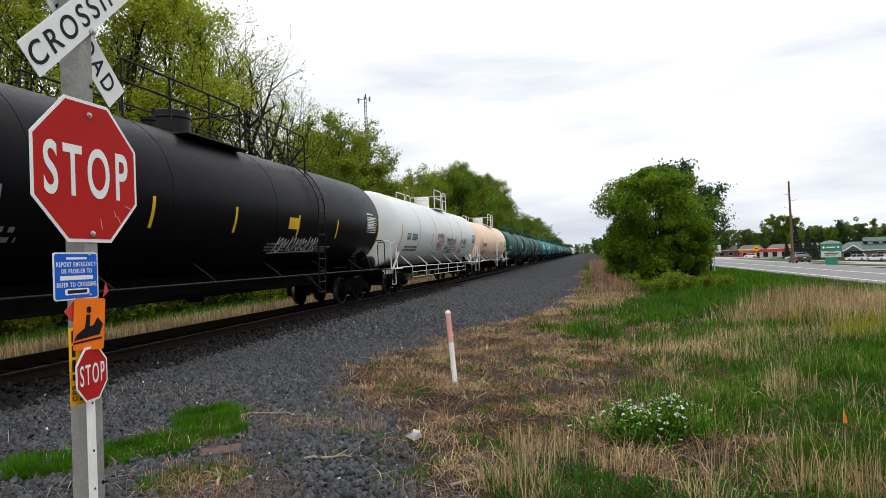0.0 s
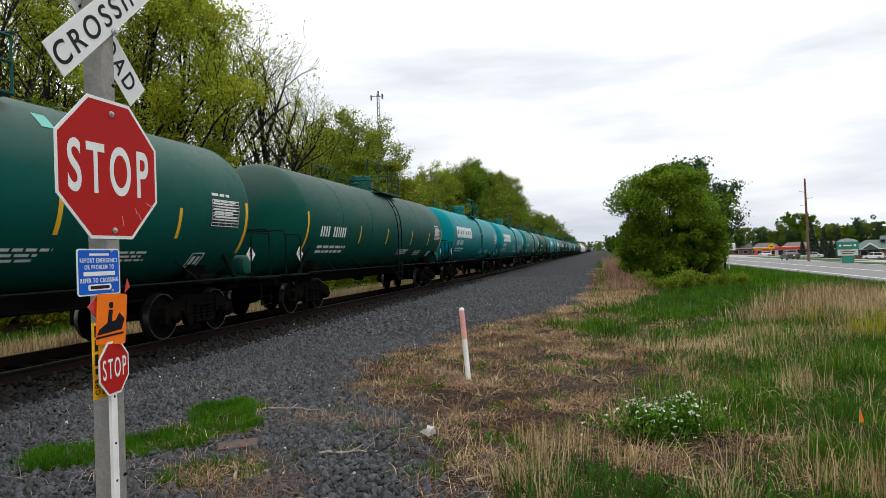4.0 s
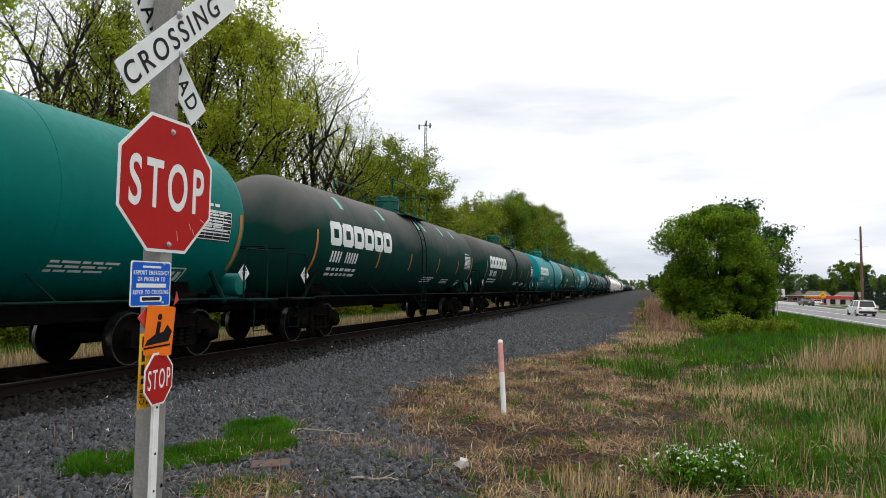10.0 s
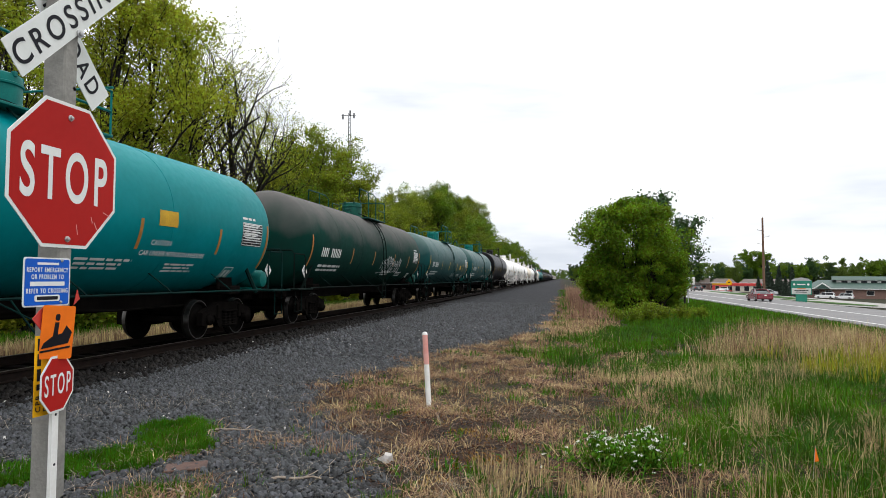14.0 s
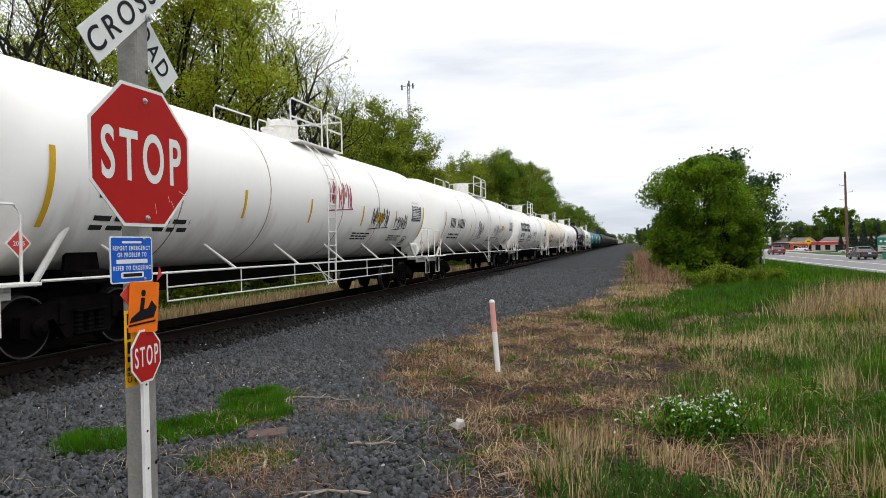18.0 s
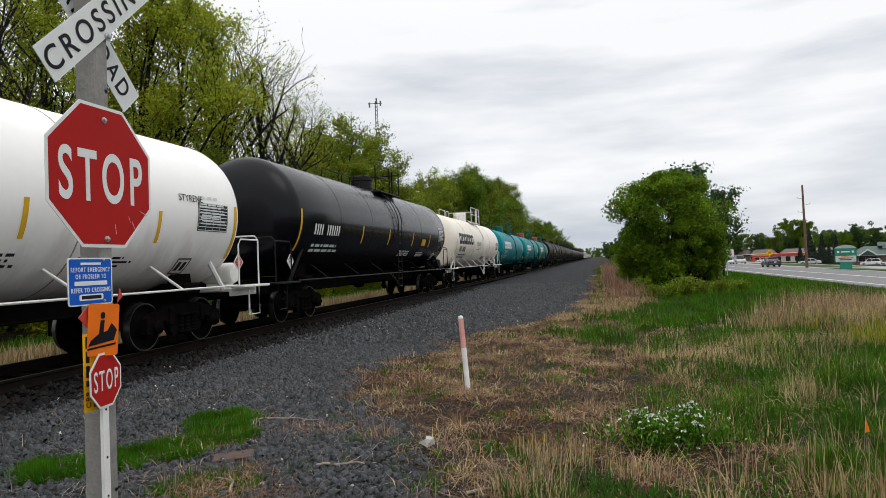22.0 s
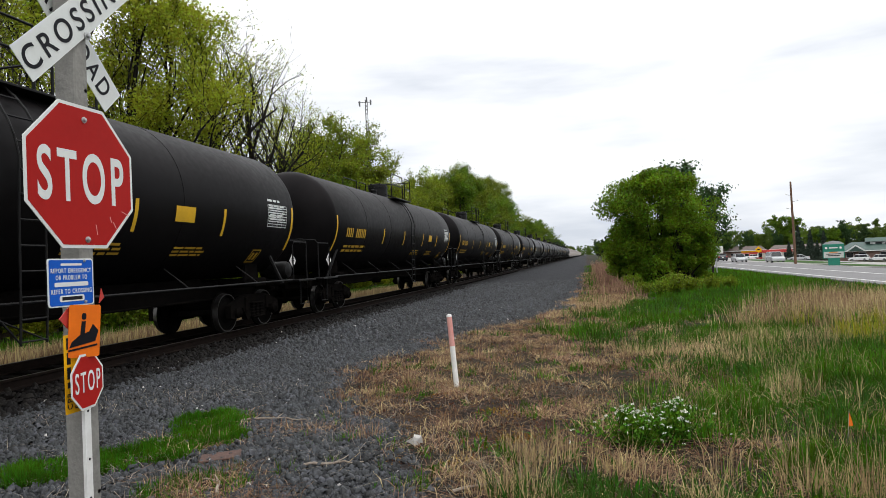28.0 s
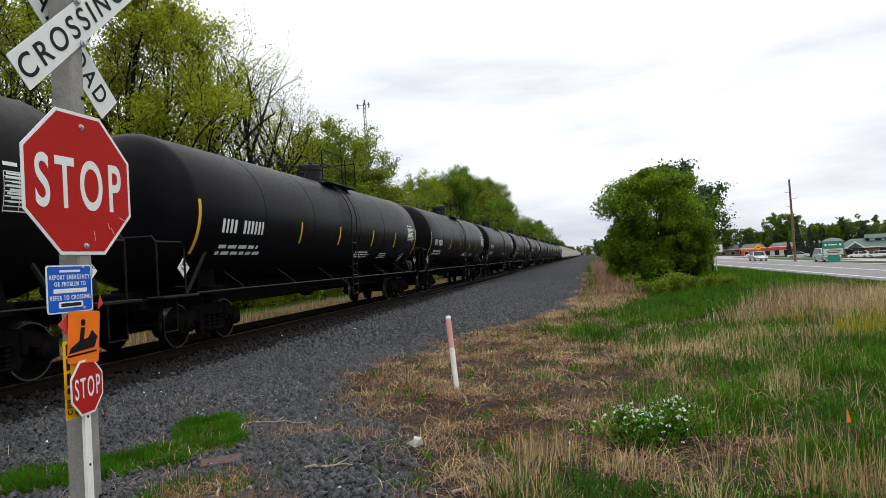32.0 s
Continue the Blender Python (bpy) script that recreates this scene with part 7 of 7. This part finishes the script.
lot = thing("parking_lot", "pale paved drive and car park across the road", "car park", kind="structure", data=sheet_on_ground([(74, 27.6, 29.5), (84, 27.6, 44), (100, 27.6, 60), (130, 27.6, 62), (190, 27.6, 58), (260, 27.6, 60), (320, 40, 75)], 0.06).mesh("parking_lot", M["concrete_lot"], 0))
for rows, lift in (([(80, 30.0, 30.2), (84, 29.6, 36.0), (93, 29.2, 40), (100, 29.2, 36)], 0.12), ([(112, 34, 36), (126, 33, 46), (170, 36, 50), (200, 40, 52)], 0.12)):
    thing("grass_island", "mown green grass island in the car park", "lawn", kind="structure", data=sheet_on_ground(rows, lift).mesh("grass_island", M["weed"], 0))

# utility pole with short arms
M["pole_wood"] = mat("pole_wood", (0.16, 0.085, 0.05), 0.85, color2=(0.10, 0.055, 0.035), scale=3, bump=0.3)
up = thing("utility_pole", "tall brown wooden utility pole with short arms", "utility pole", pose(23.9 + 4.0, 84.5 + 14.0, far_z(27.9, 98.5), 0, -0.6, 0))
part("pole", Geo().tube([(0, 0, -0.5), (0, 0, 6), (0, 0, 11.3)], [0.19, 0.16, 0.12], 10), up, material=M["pole_wood"])
for z, s in ((9.5, -1), (8.6, 1), (7.6, -1)):
    part("arm", Geo().tube([(0, 0, z), (s * 0.75, -0.3, z + 0.1)], 0.035, 6), up, material=M["galv"])
    part("insulator", Geo().lathe([(0, 0.05), (0.05, 0.08), (0.12, 0.05), (0.16, 0.02)], 8, "z"), up, m=pose(s * 0.75, -0.3, z + 0.1), material=M["white_paint"])
part("insulator", Geo().lathe([(0, 0.05), (0.08, 0.09), (0.18, 0.05), (0.24, 0.02)], 8, "z"), up, m=pose(0, 0, 11.3), material=M["white_paint"])

# the green roadside sign with message board
M["sign_green"] = mat("sign_green", (0.008, 0.20, 0.13), 0.45, color2=(0.008, 0.15, 0.10), scale=3)
M["board_grey"] = mat("message_board", (0.55, 0.56, 0.52), 0.5, color2=(0.4, 0.4, 0.38), scale=3)
M["board_amber"] = mat("amber_letters", (0.75, 0.25, 0.03), 0.5, scale=3)
gs = thing("roadside_sign", "green roadside sign with white message board", "sign", pose(28.7, 86.5, far_z(28.7, 86.5), 0, 0, -18))
part("plinth", Geo().box((0, 0, 0.45), (1.25, 0.5, 1.0), 0.03), gs, material=M["sign_green"])
part("cabinet", Geo().box((0, 0, 1.75), (2.25, 0.42, 1.7), 0.04), gs, material=M["sign_green"])
part("gable", Geo().prism([(-1.1, 2.6), (1.1, 2.6), (0.75, 2.85), (0, 3.0), (-0.75, 2.85)], "y", -0.18, 0.18), gs, material=M["galv"])
part("message_board", Geo().box((0, -0.22, 1.32), (2.05, 0.05, 0.72), 0.02), gs, "pale message board", material=M["board_grey"])
for i in range(2):
    part("text_bar", Geo().box((0, -0.25, 1.42 - 0.2 * i), (1.5 - 0.3 * i, 0.01, 0.09), 0), gs, material=M["mark_black"])
part("text_bar", Geo().box((0, -0.25, 1.62), (0.9, 0.01, 0.1), 0), gs, "amber lettering bar", material=M["board_amber"])
for a in (-0.75, 0.75):
    part("roundel", Geo().lathe([(-0.22, 0.13), (-0.245, 0.13), (-0.25, 0.1)], 14, "y"), gs, m=pose(a, 0, 2.15), material=M["white_paint"])
part("text_bar", Geo().box((0, -0.22, 2.15), (0.9, 0.02, 0.14), 0), gs, material=M["sign_white"])

# billboard frame by the bush, and the yellow warning diamond
bb = thing("billboard", "small white board on two posts beside the road", "billboard", pose(10.55, 60.0, far_z(10.55, 60.0), 0, 0, -8))
part("panel", Geo().box((0, 0, 2.2), (1.6, 0.06, 0.62), 0.015), bb, material=M["white_paint"])
for a in (-0.6, 0.25):
    part("post", Geo().box((a, 0.06, 1.2), (0.08, 0.06, 2.6), 0.01), bb, material=M["galv"])
for a in (-0.35, 0.3):
    part("text_bar", Geo().box((a, -0.035, 2.2), (0.45, 0.01, 0.14), 0), bb, material=M["sign_green"])
yd = thing("warning_sign", "yellow diamond warning sign on a post", "road sign", pose(28.6, 121, far_z(28.6, 121), 0, 0, -12))
part("post", Geo().box((0, 0.04, 1.2), (0.07, 0.05, 2.6), 0.005), yd, material=M["galv"])
part("plate", Geo().box((0, 0, 0), (0.78, 0.02, 0.78), 0.003, pose(0, 0, 2.2, 0, 45, 0)), yd, material=M["sign_yellow"])
part("symbol", Geo().box((0, -0.014, 2.2), (0.4, 0.006, 0.16), 0), yd, material=M["sign_black"])

# buildings
M["roof_green"] = mat("roof_green", (0.032, 0.072, 0.056), 0.6, color2=(0.022, 0.055, 0.042), scale=0.6, bump=0.2)
M["roof_brown"] = mat("roof_brown", (0.11, 0.085, 0.07), 0.8, color2=(0.08, 0.06, 0.05), scale=0.6, bump=0.3)
M["wall_brick"] = mat("wall_brick", (0.20, 0.115, 0.09), 0.8, color2=(0.15, 0.09, 0.075), scale=2, bump=0.3)
M["wall_cream"] = mat("wall_cream", (0.55, 0.50, 0.42), 0.7, color2=(0.45, 0.41, 0.35), scale=1)
M["wall_white"] = mat("wall_white", (0.68, 0.68, 0.66), 0.6, color2=(0.56, 0.56, 0.55), scale=1)
M["store_red"] = mat("store_red", (0.55, 0.04, 0.03), 0.5, color2=(0.42, 0.03, 0.03), scale=1)


def building(label, x, y, turn, w, d, h, roof_h, wall, roof, windows, hip=0.0, band=None, category="building", z=None):
    """A building with walls, a ridge roof along its width, eaves and windows on its front."""
    ob = thing("building", label, category, pose(x, y, far_z(x, y) if z is None else z, 0, 0, turn))
    part("wall", Geo().box((0, 0, h / 2 - 0.5), (w, d, h + 1.0), 0.02), ob, material=M[wall])
    o = 0.6
    if roof_h:
        g = Geo().add([(-w / 2 - o, -d / 2 - o, h), (w / 2 + o, -d / 2 - o, h), (w / 2 + o, d / 2 + o, h), (-w / 2 - o, d / 2 + o, h), (-w / 2 - o + hip, 0, h + roof_h), (w / 2 + o - hip, 0, h + roof_h), (-w / 2 - o, -d / 2 - o, h - 0.2), (w / 2 + o, -d / 2 - o, h - 0.2), (w / 2 + o, d / 2 + o, h - 0.2), (-w / 2 - o, d / 2 + o, h - 0.2)],
                      [(0, 1, 5, 4), (1, 2, 5), (2, 3, 4, 5), (3, 0, 4), (6, 7, 1, 0), (7, 8, 2, 1), (8, 9, 3, 2), (9, 6, 0, 3), (9, 8, 7, 6)])
        part("roof", g, ob, material=M[roof])
        part("fascia", Geo().box((0, -d / 2 - o - 0.03, h - 0.08), (w + 2 * o, 0.06, 0.24), 0.01), ob, "white eaves board", material=M["wall_white"])
    else:
        part("roof", Geo().box((0, 0, h + 0.1), (w + 0.3, d + 0.3, 0.3), 0.03), ob, material=M[roof])
    if band:
        part("band", Geo().box((0, -d / 2 - 0.12, h - 0.45), (w + 0.2, 0.24, 0.8), 0.03), ob, "coloured band above the windows", material=M[band])
    for a, zc, ww, hh in windows:
        wi = part("window", Geo().box((a, -d / 2 - 0.02, zc), (ww + 0.16, 0.08, hh + 0.16), 0.01), ob, material=M["wall_white"])
        part("pane", Geo().box((a, -d / 2 - 0.065, zc), (ww, 0.02, hh), 0), wi, material=M["glass"])
    return ob


gb = building("low brick hall with green hipped roof and white gables", 86, 208, -20, 30, 16, 2.8, 2.4, "wall_brick", "roof_green", [(a, 1.6, 1.6, 1.2) for a in (-12, -9, -4, 1, 6, 10)], 4.0)
part("clerestory", Geo().box((3, 0, 4.6), (20, 5, 1.4), 0.02), gb, material=M["wall_white"])
part("upper_roof", Geo().prism([(-3.2, 5.2), (3.2, 5.2), (0, 6.3)], "x", -8.2, 14), gb, "green upper roof", material=M["roof_green"])
for a in np.arange(-5, 12, 2.4):
    part("clerestory_window", Geo().box((float(a), -2.54, 4.65), (1.5, 0.08, 0.7), 0), gb, material=M["glass"])
for a in (-10.5, 8.5):
    part("porch_gable", Geo().prism([(a - 2.6, 2.6), (a + 2.6, 2.6), (a, 4.5)], "y", -10.6, -7.6), gb, "white porch gable", material=M["wall_white"])
    part("porch_infill", Geo().prism([(a - 1.9, 2.7), (a + 1.9, 2.7), (a, 4.1)], "y", -10.68, -10.6), gb, material=M["roof_green"])
building("low shop with red band and cream walls", 77, 296, -14, 11, 9, 3.4, 0, "wall_cream", "store_red", [(-3.4, 1.4, 1.8, 2.0), (0, 1.4, 1.8, 2.0), (3.4, 1.4, 1.8, 2.0)], band="store_red", category="shop")
building("restaurant with brown roof and yellow and red front", 70, 305, -14, 9, 9, 3.6, 1.8, "store_red", "roof_brown", [(-2.5, 1.4, 1.6, 1.6), (2.5, 1.4, 1.6, 1.6)], 2.0, band="sign_yellow", category="restaurant")
building("long low brick building with brown hipped roof", 72, 345, -12, 26, 12, 3.4, 2.6, "wall_brick", "roof_brown", [(a, 1.6, 1.8, 1.3) for a in (-10, -6, -2, 2, 6, 10)], 4.5, category="building")
building("long low tan building behind spruces", 88, 296, -14, 26, 10, 3.8, 1.6, "wall_cream", "roof_brown", [(a, 1.7, 1.5, 1.2) for a in (-9, -4, 1, 6)], 2.0)

# white delivery van by the restaurant
# spruces and far woods across the road
SPRUCE = [spruce_meshes(700, 6.0, 4.0), spruce_meshes(701, 11.0, 5.2)]
for x, y, k, s in ((64, 232, 0, 0.95), (68.5, 233, 0, 1.0), (71.5, 234, 0, 1.05), (75, 232, 0, 0.9), (61.5, 205, 0, 0.85), (63.3, 203, 0, 0.95), (75.5, 262, 1, 1.1), (79.5, 262, 1, 0.95), (84, 262, 1, 0.9), (97, 196, 0, 1.1)):
    plant(SPRUCE[k], (x, y), s, 77 * x, "dark blue-green spruce tree", "spruce", "spruce", "spruces across the road")
M["leaf_far"] = mat("leaf_far", (0.13, 0.20, 0.03), 0.6, color2=(0.08, 0.13, 0.02), scale=0.4, per_island=0.35, per_object=0.12, thin=0.4, spec=0.2)
FAR = [tree_meshes(720 + i, 13, 5.2, 0.25, 11000, 0.19, ("leaf_far", "leaf_green", "leaf_dark")[i], 0.10, 9, 0.45, 4) for i in range(3)]
rf = random.Random(5)
for i in range(38):
    a = radians(rf.uniform(9.5, 36))
    d = rf.uniform(325, 350)
    x, y = d * math.sin(a), d * math.cos(a)
    plant(FAR[rf.choice((0, 1, 1, 2))], (x, y), rf.uniform(0.7, 0.95), rf.uniform(0, 360), "far roadside tree in spring leaf", "tree", "tree", "far trees across the road")


def far_wood(seed, count, a0, a1, d0, d1, label):
    """A closed far wood between two bearings: crowns of leafy clumps that run into one another."""
    r = np.random.default_rng(seed)
    parts = []
    for i in range(count):
        a, d = math.radians(r.uniform(a0, a1)), r.uniform(d0, d1)
        x, y, h, w = d * math.sin(a), d * math.cos(a), r.uniform(9.5, 15.5), r.uniform(5, 8)
        z0 = float(ground_z(x, y))
        for j in range(14):
            f, t = r.uniform(0.0, 1), r.uniform(0, 6.28)
            k = w / 2 * math.sqrt(r.uniform(0, 1)) * (1.15 - 0.75 * f)
            c = np.array([x + k * math.cos(t), y + k * math.sin(t), z0 + 0.5 + h * f])
            v = r.normal(size=(90, 3)) + np.array([0, 0, 0.3])
            parts.append(c + v / np.linalg.norm(v, axis=1, keepdims=True) * r.uniform(0.5, 1.1, (90, 1)) * w * 0.19)
    v, f = leaf_tris(np.concatenate(parts), 0.34, r)
    tagged(new("far_wood", raw_mesh("far_wood", v, f, M["leaf_far"])), label, "wood", kind="stuff")


far_wood(77, 190, 8.5, 37, 360, 470, "closed spring-green wood behind the shops")
far_wood(78, 90, -1.6, 5.0, 950, 1150, "far wood that closes the view along the line")
for x, y, s in ((92, 350, 1.35), (98, 352, 1.3), (150, 232, 1.35), (158, 236, 1.4)):
    plant(FAR[1], (x, y), s, 40 * x, "large far tree in full green leaf", "tree", "tree", "far trees across the road")
for i in range(40):
    y = rf.uniform(150, 900)
    x = rf.uniform(3, 9) + (y - 150) * 0.012
    plant(FAR[rf.choice((0, 1, 2))], (x, y), rf.uniform(0.3, 0.55) + 0.25 * (y > 500), rf.uniform(0, 360), "small tree along the line", "tree", "tree", "trees along the line")
for i in range(34):
    y = rf.uniform(400, 1200)
    plant(FAR[rf.choice((0, 1, 2))], (-22 - rf.uniform(0, 14), y), rf.uniform(0.8, 1.15), rf.uniform(0, 360), "far tree of the wood beyond the track", "tree", "tree", "wood beyond the track")

# the lattice mast above the wood
M["mast_grey"] = mat("mast_steel", (0.14, 0.14, 0.15), 0.6, color2=(0.10, 0.10, 0.105), scale=2)
mast = thing("antenna_mast", "grey lattice mast with antennas at its top", "antenna mast", pose(-52.8, 158, -0.5, 0, 0, 10))
for a in range(3):
    c, s = 0.33 * math.cos(a * 2.094), 0.33 * math.sin(a * 2.094)
    part("leg", Geo().tube([(c * 1.5, s * 1.5, -0.5), (c, s, 43.6)], 0.07, 6), mast, material=M["mast_grey"])
    c2, s2 = 0.33 * math.cos(a * 2.094 + 2.094), 0.33 * math.sin(a * 2.094 + 2.094)
    g = Geo()
    pts = [((c if i % 2 else c2) * (1.5 - 0.5 * i / 44), (s if i % 2 else s2) * (1.5 - 0.5 * i / 44), i * 0.99) for i in range(45)]
    g.tube(pts, 0.04, 4)
    part("lattice", g, mast, material=M["mast_grey"])
for dx, z in ((-1.6, 42.6), (1.2, 42.9), (0.2, 43.6)):
    part("antenna", Geo().box((dx, -0.3, z), (0.4, 0.25, 1.3), 0.05), mast, material=M["mast_grey"])
part("antenna_frame", Geo().tube([(-2.0, 0, 43.0), (1.6, 0, 43.0)], 0.08, 6), mast, material=M["mast_grey"])

# ---- road vehicles ----


def vehicle(label, kind, paint, place, turn, name=None):
    """A car with body, glasshouse, wheels, lamps and bumpers; its nose points along +y."""
    L, W, H, zb, roof0, roof1, nose, tail = (4.65, 1.84, 1.68, 0.98, -1.95, 0.55, 1.05, 2.0) if kind == "suv" else (4.8, 1.82, 1.45, 0.86, -1.35, 0.45, 0.95, 1.0)
    ob = thing("suv" if kind == "suv" else "car", label, "car", pose(place[0], place[1], place[2], 0, 0, turn))
    hl, hw = L / 2, W / 2
    back = hl if kind != "suv" else hl - 0.05
    outline = [(-back, 0.42), (-back - 0.04, 0.62), (-back, 0.92 if kind == "suv" else 0.9), (-back + 0.25, zb + 0.06), (roof0, zb + 0.04), (0.8, zb), (hl - 0.35, zb - 0.14), (hl - 0.05, zb - 0.3), (hl, 0.48), (hl - 0.08, 0.26), (-back + 0.1, 0.26)]
    g, n = Geo(), len(outline)
    vs = []
    for x, k in ((-hw, 0.93), (-hw * 0.93, 1.0), (hw * 0.93, 1.0), (hw, 0.93)):
        for y, z in outline:
            vs.append((x, y * (0.97 if k < 1 else 1), 0.3 + (z - 0.3) * (k if z > 0.7 else 1)))
    fs = [tuple(range(n)), tuple(range(3 * n, 4 * n))[::-1]] + [(r * n + i, r * n + (i + 1) % n, (r + 1) * n + (i + 1) % n, (r + 1) * n + i) for r in range(3) for i in range(n)]
    part("body", g.add(vs, fs), ob, material=M[paint])
    r0, r1 = roof0, roof1
    back_y = -hl + (0.18 if kind == "suv" else 0.62)
    lower = [(-hw * 0.9, back_y, zb), (hw * 0.9, back_y, zb), (hw * 0.9, nose, zb - 0.02), (-hw * 0.9, nose, zb - 0.02)]
    upper = [(-hw * 0.72, r0 + (0.1 if kind == "suv" else 0.62), H - 0.06), (hw * 0.72, r0 + (0.1 if kind == "suv" else 0.62), H - 0.06), (hw * 0.72, r1, H - 0.04), (-hw * 0.72, r1, H - 0.04)]
    part("glasshouse", Geo().add(lower + upper, [(0, 1, 5, 4), (1, 2, 6, 5), (2, 3, 7, 6), (3, 0, 4, 7), (4, 5, 6, 7)]), ob, "dark window glass", material=M["glass"])
    ry0, ry1 = upper[0][1], upper[2][1]
    part("roof", Geo().box((0, (ry0 + ry1) / 2, H - 0.02), (hw * 1.5, ry1 - ry0 + 0.12, 0.07), 0.03), ob, material=M[paint])
    for s in (-1, 1):
        part("pillar", Geo().tube([(s * hw * 0.9, nose, zb), (s * hw * 0.73, r1, H - 0.03)], 0.035, 6), ob, material=M[paint])
        part("pillar", Geo().tube([(s * hw * 0.9, back_y, zb), (s * hw * 0.73, ry0, H - 0.03)], 0.06, 6), ob, material=M[paint])
        part("pillar", Geo().tube([(s * hw * 0.91, -0.15, zb), (s * hw * 0.74, -0.2, H - 0.03)], 0.035, 6), ob, material=M[paint])
        part("tail_lamp", Geo().box((s * hw * 0.8, -hl - 0.01, 0.86), (0.26, 0.1, 0.16), 0.03), ob, "red tail lamp", material=M["tail_red"])
        part("headlamp", Geo().box((s * hw * 0.76, hl - 0.1, 0.68), (0.34, 0.16, 0.13), 0.04), ob, material=M["lamp_clear"])
        part("mirror", Geo().box((s * (hw + 0.08), 0.72, zb + 0.08), (0.16, 0.1, 0.12), 0.03), ob, material=M[paint])
        for y in (-hl + 0.95, hl - 0.9):
            w = part("wheel", Geo().lathe([(-0.11, 0.2), (-0.11, 0.31), (-0.08, 0.335), (0.08, 0.335), (0.11, 0.31), (0.11, 0.2)], 18, "x"), ob, m=pose(s * (hw - 0.1), y, 0.335), material=M["tyre"])
            part("rim", Geo().lathe([(0.0, 0.21), (s * 0.112, 0.21), (s * 0.118, 0.17), (s * 0.1, 0.05)], 12, "x"), w, material=M["galv"])
    part("bumper", Geo().box((0, -hl - 0.02, 0.45), (W * 0.92, 0.14, 0.26), 0.05), ob, material=M["glass"] if kind == "suv" else M[paint])
    part("plate_bar", Geo().box((0, -hl - 0.065, 0.74), (0.32, 0.02, 0.12), 0.005), ob, material=M["white_paint"])
    return ob


M["tyre"] = mat("tyre_rubber", (0.012, 0.012, 0.012), 0.85, scale=6)
M["tail_red"] = mat("tail_lamp_red", (0.45, 0.01, 0.01), 0.25, scale=6)
M["lamp_clear"] = mat("headlamp_clear", (0.7, 0.7, 0.7), 0.15, scale=6)
M["car_white"] = mat("car_paint_white", (0.86, 0.86, 0.86), 0.25, color2=(0.7, 0.7, 0.7), scale=2, coat=0.6)
M["car_red"] = mat("car_paint_dark_red", (0.16, 0.008, 0.018), 0.25, color2=(0.14, 0.008, 0.016), scale=2, coat=0.6)
M["car_dark"] = mat("car_paint_dark", (0.012, 0.013, 0.017), 0.25, scale=2, coat=0.6)
M["car_silver"] = mat("car_paint_silver", (0.45, 0.46, 0.47), 0.3, 0.4, (0.4, 0.41, 0.42), 2, coat=0.6)
white_suv = vehicle("white suv driving away along the road", "suv", "car_white", (23.5, 64.0, ROAD_Z), 0)
red_car = vehicle("dark red saloon car driving along the road", "sedan", "car_red", (23.5, 77.0, ROAD_Z), 0)
dark_car = vehicle("dark car moving slowly on the drive", "sedan", "car_dark", (30.0, 103.0, far_z(30, 103) + 0.1), 0)
second_dark_car = vehicle("dark saloon car slowing on the far lane", "sedan", "car_dark", (27.0, 60.0, ROAD_Z), 0)
silver_car = vehicle("silver car approaching on the road", "sedan", "car_silver", (26.2, 200.0, ROAD_Z), 180)
grey_suv = vehicle("silver suv approaching on the drive", "suv", "car_silver", (29.2, 280.0, ROAD_Z), 180)
for x, y, turn, kind, paint, label in ((67.5, 186, 60, "suv", "car_white", "white suv parked before the hall"), (73.5, 190, 60, "suv", "car_white", "white suv parked before the hall"), (66.5, 292, 75, "suv", "car_white", "white van-like car parked by the restaurant"), (50.5, 176, 80, "sedan", "car_silver", "silver car parked in the car park"), (84.5, 186, 60, "sedan", "car_silver", "silver car parked before the hall")):
    vehicle(label, kind, paint, (x, y, far_z(x, y) + 0.08), turn)



def motions():
    """The train runs by at an even pace; cars pass on the road."""
    for car, y0 in train_cars:
        walk(car, [(t, pose(TRACK_X, y0 - TRAIN_SPEED * t, RAIL_Z)) for t in (0.0, 8.0, 16.0, 24.0, 32.0)])
    walk(white_suv, [(t, pose(23.5, 64.0 + 13.1 * (t - 8.5), ROAD_Z)) for t in (0.0, 8.0, 16.0, 24.0, 32.0)])
    walk(red_car, [(t, pose(23.5, y, ROAD_Z)) for t, y in ((0.0, -95.0), (8.0, 15.0), (12.0, 67.0), (13.0, 76.0), (14.4, 88.5), (15.4, 96.5), (20.0, 140.0), (26.0, 205.0), (32.0, 272.0))])
    walk(dark_car, [(t, pose(30.0, y, far_z(30.0, y) + 0.1)) for t, y in ((0.0, 103.0), (5.5, 121.0), (8.5, 133.0), (9.5, 137.0), (14.0, 156.0), (20.0, 190.0), (32.0, 262.0))])
    walk(second_dark_car, [(t, pose(26.0, y, ROAD_Z)) for t, y in ((0.0, -125.0), (8.0, -40.0), (14.0, 30.0), (17.0, 75.0), (20.0, 102.0), (23.0, 112.0), (25.0, 119.0), (28.0, 140.0), (32.0, 180.0))])
    walk(silver_car, [(t, pose(26.2, 217.0 - 3.3 * t, ROAD_Z, 0, 0, 180)) for t in (0.0, 10.0, 20.0, 32.0)])
    walk(grey_suv, [(t, pose(29.2, 276.0 - 5.8 * t, far_z(29.2, 276.0 - 5.8 * t) + 0.1, 0, 0, 180)) for t in (0.0, 10.0, 20.0, 32.0)])


motions()
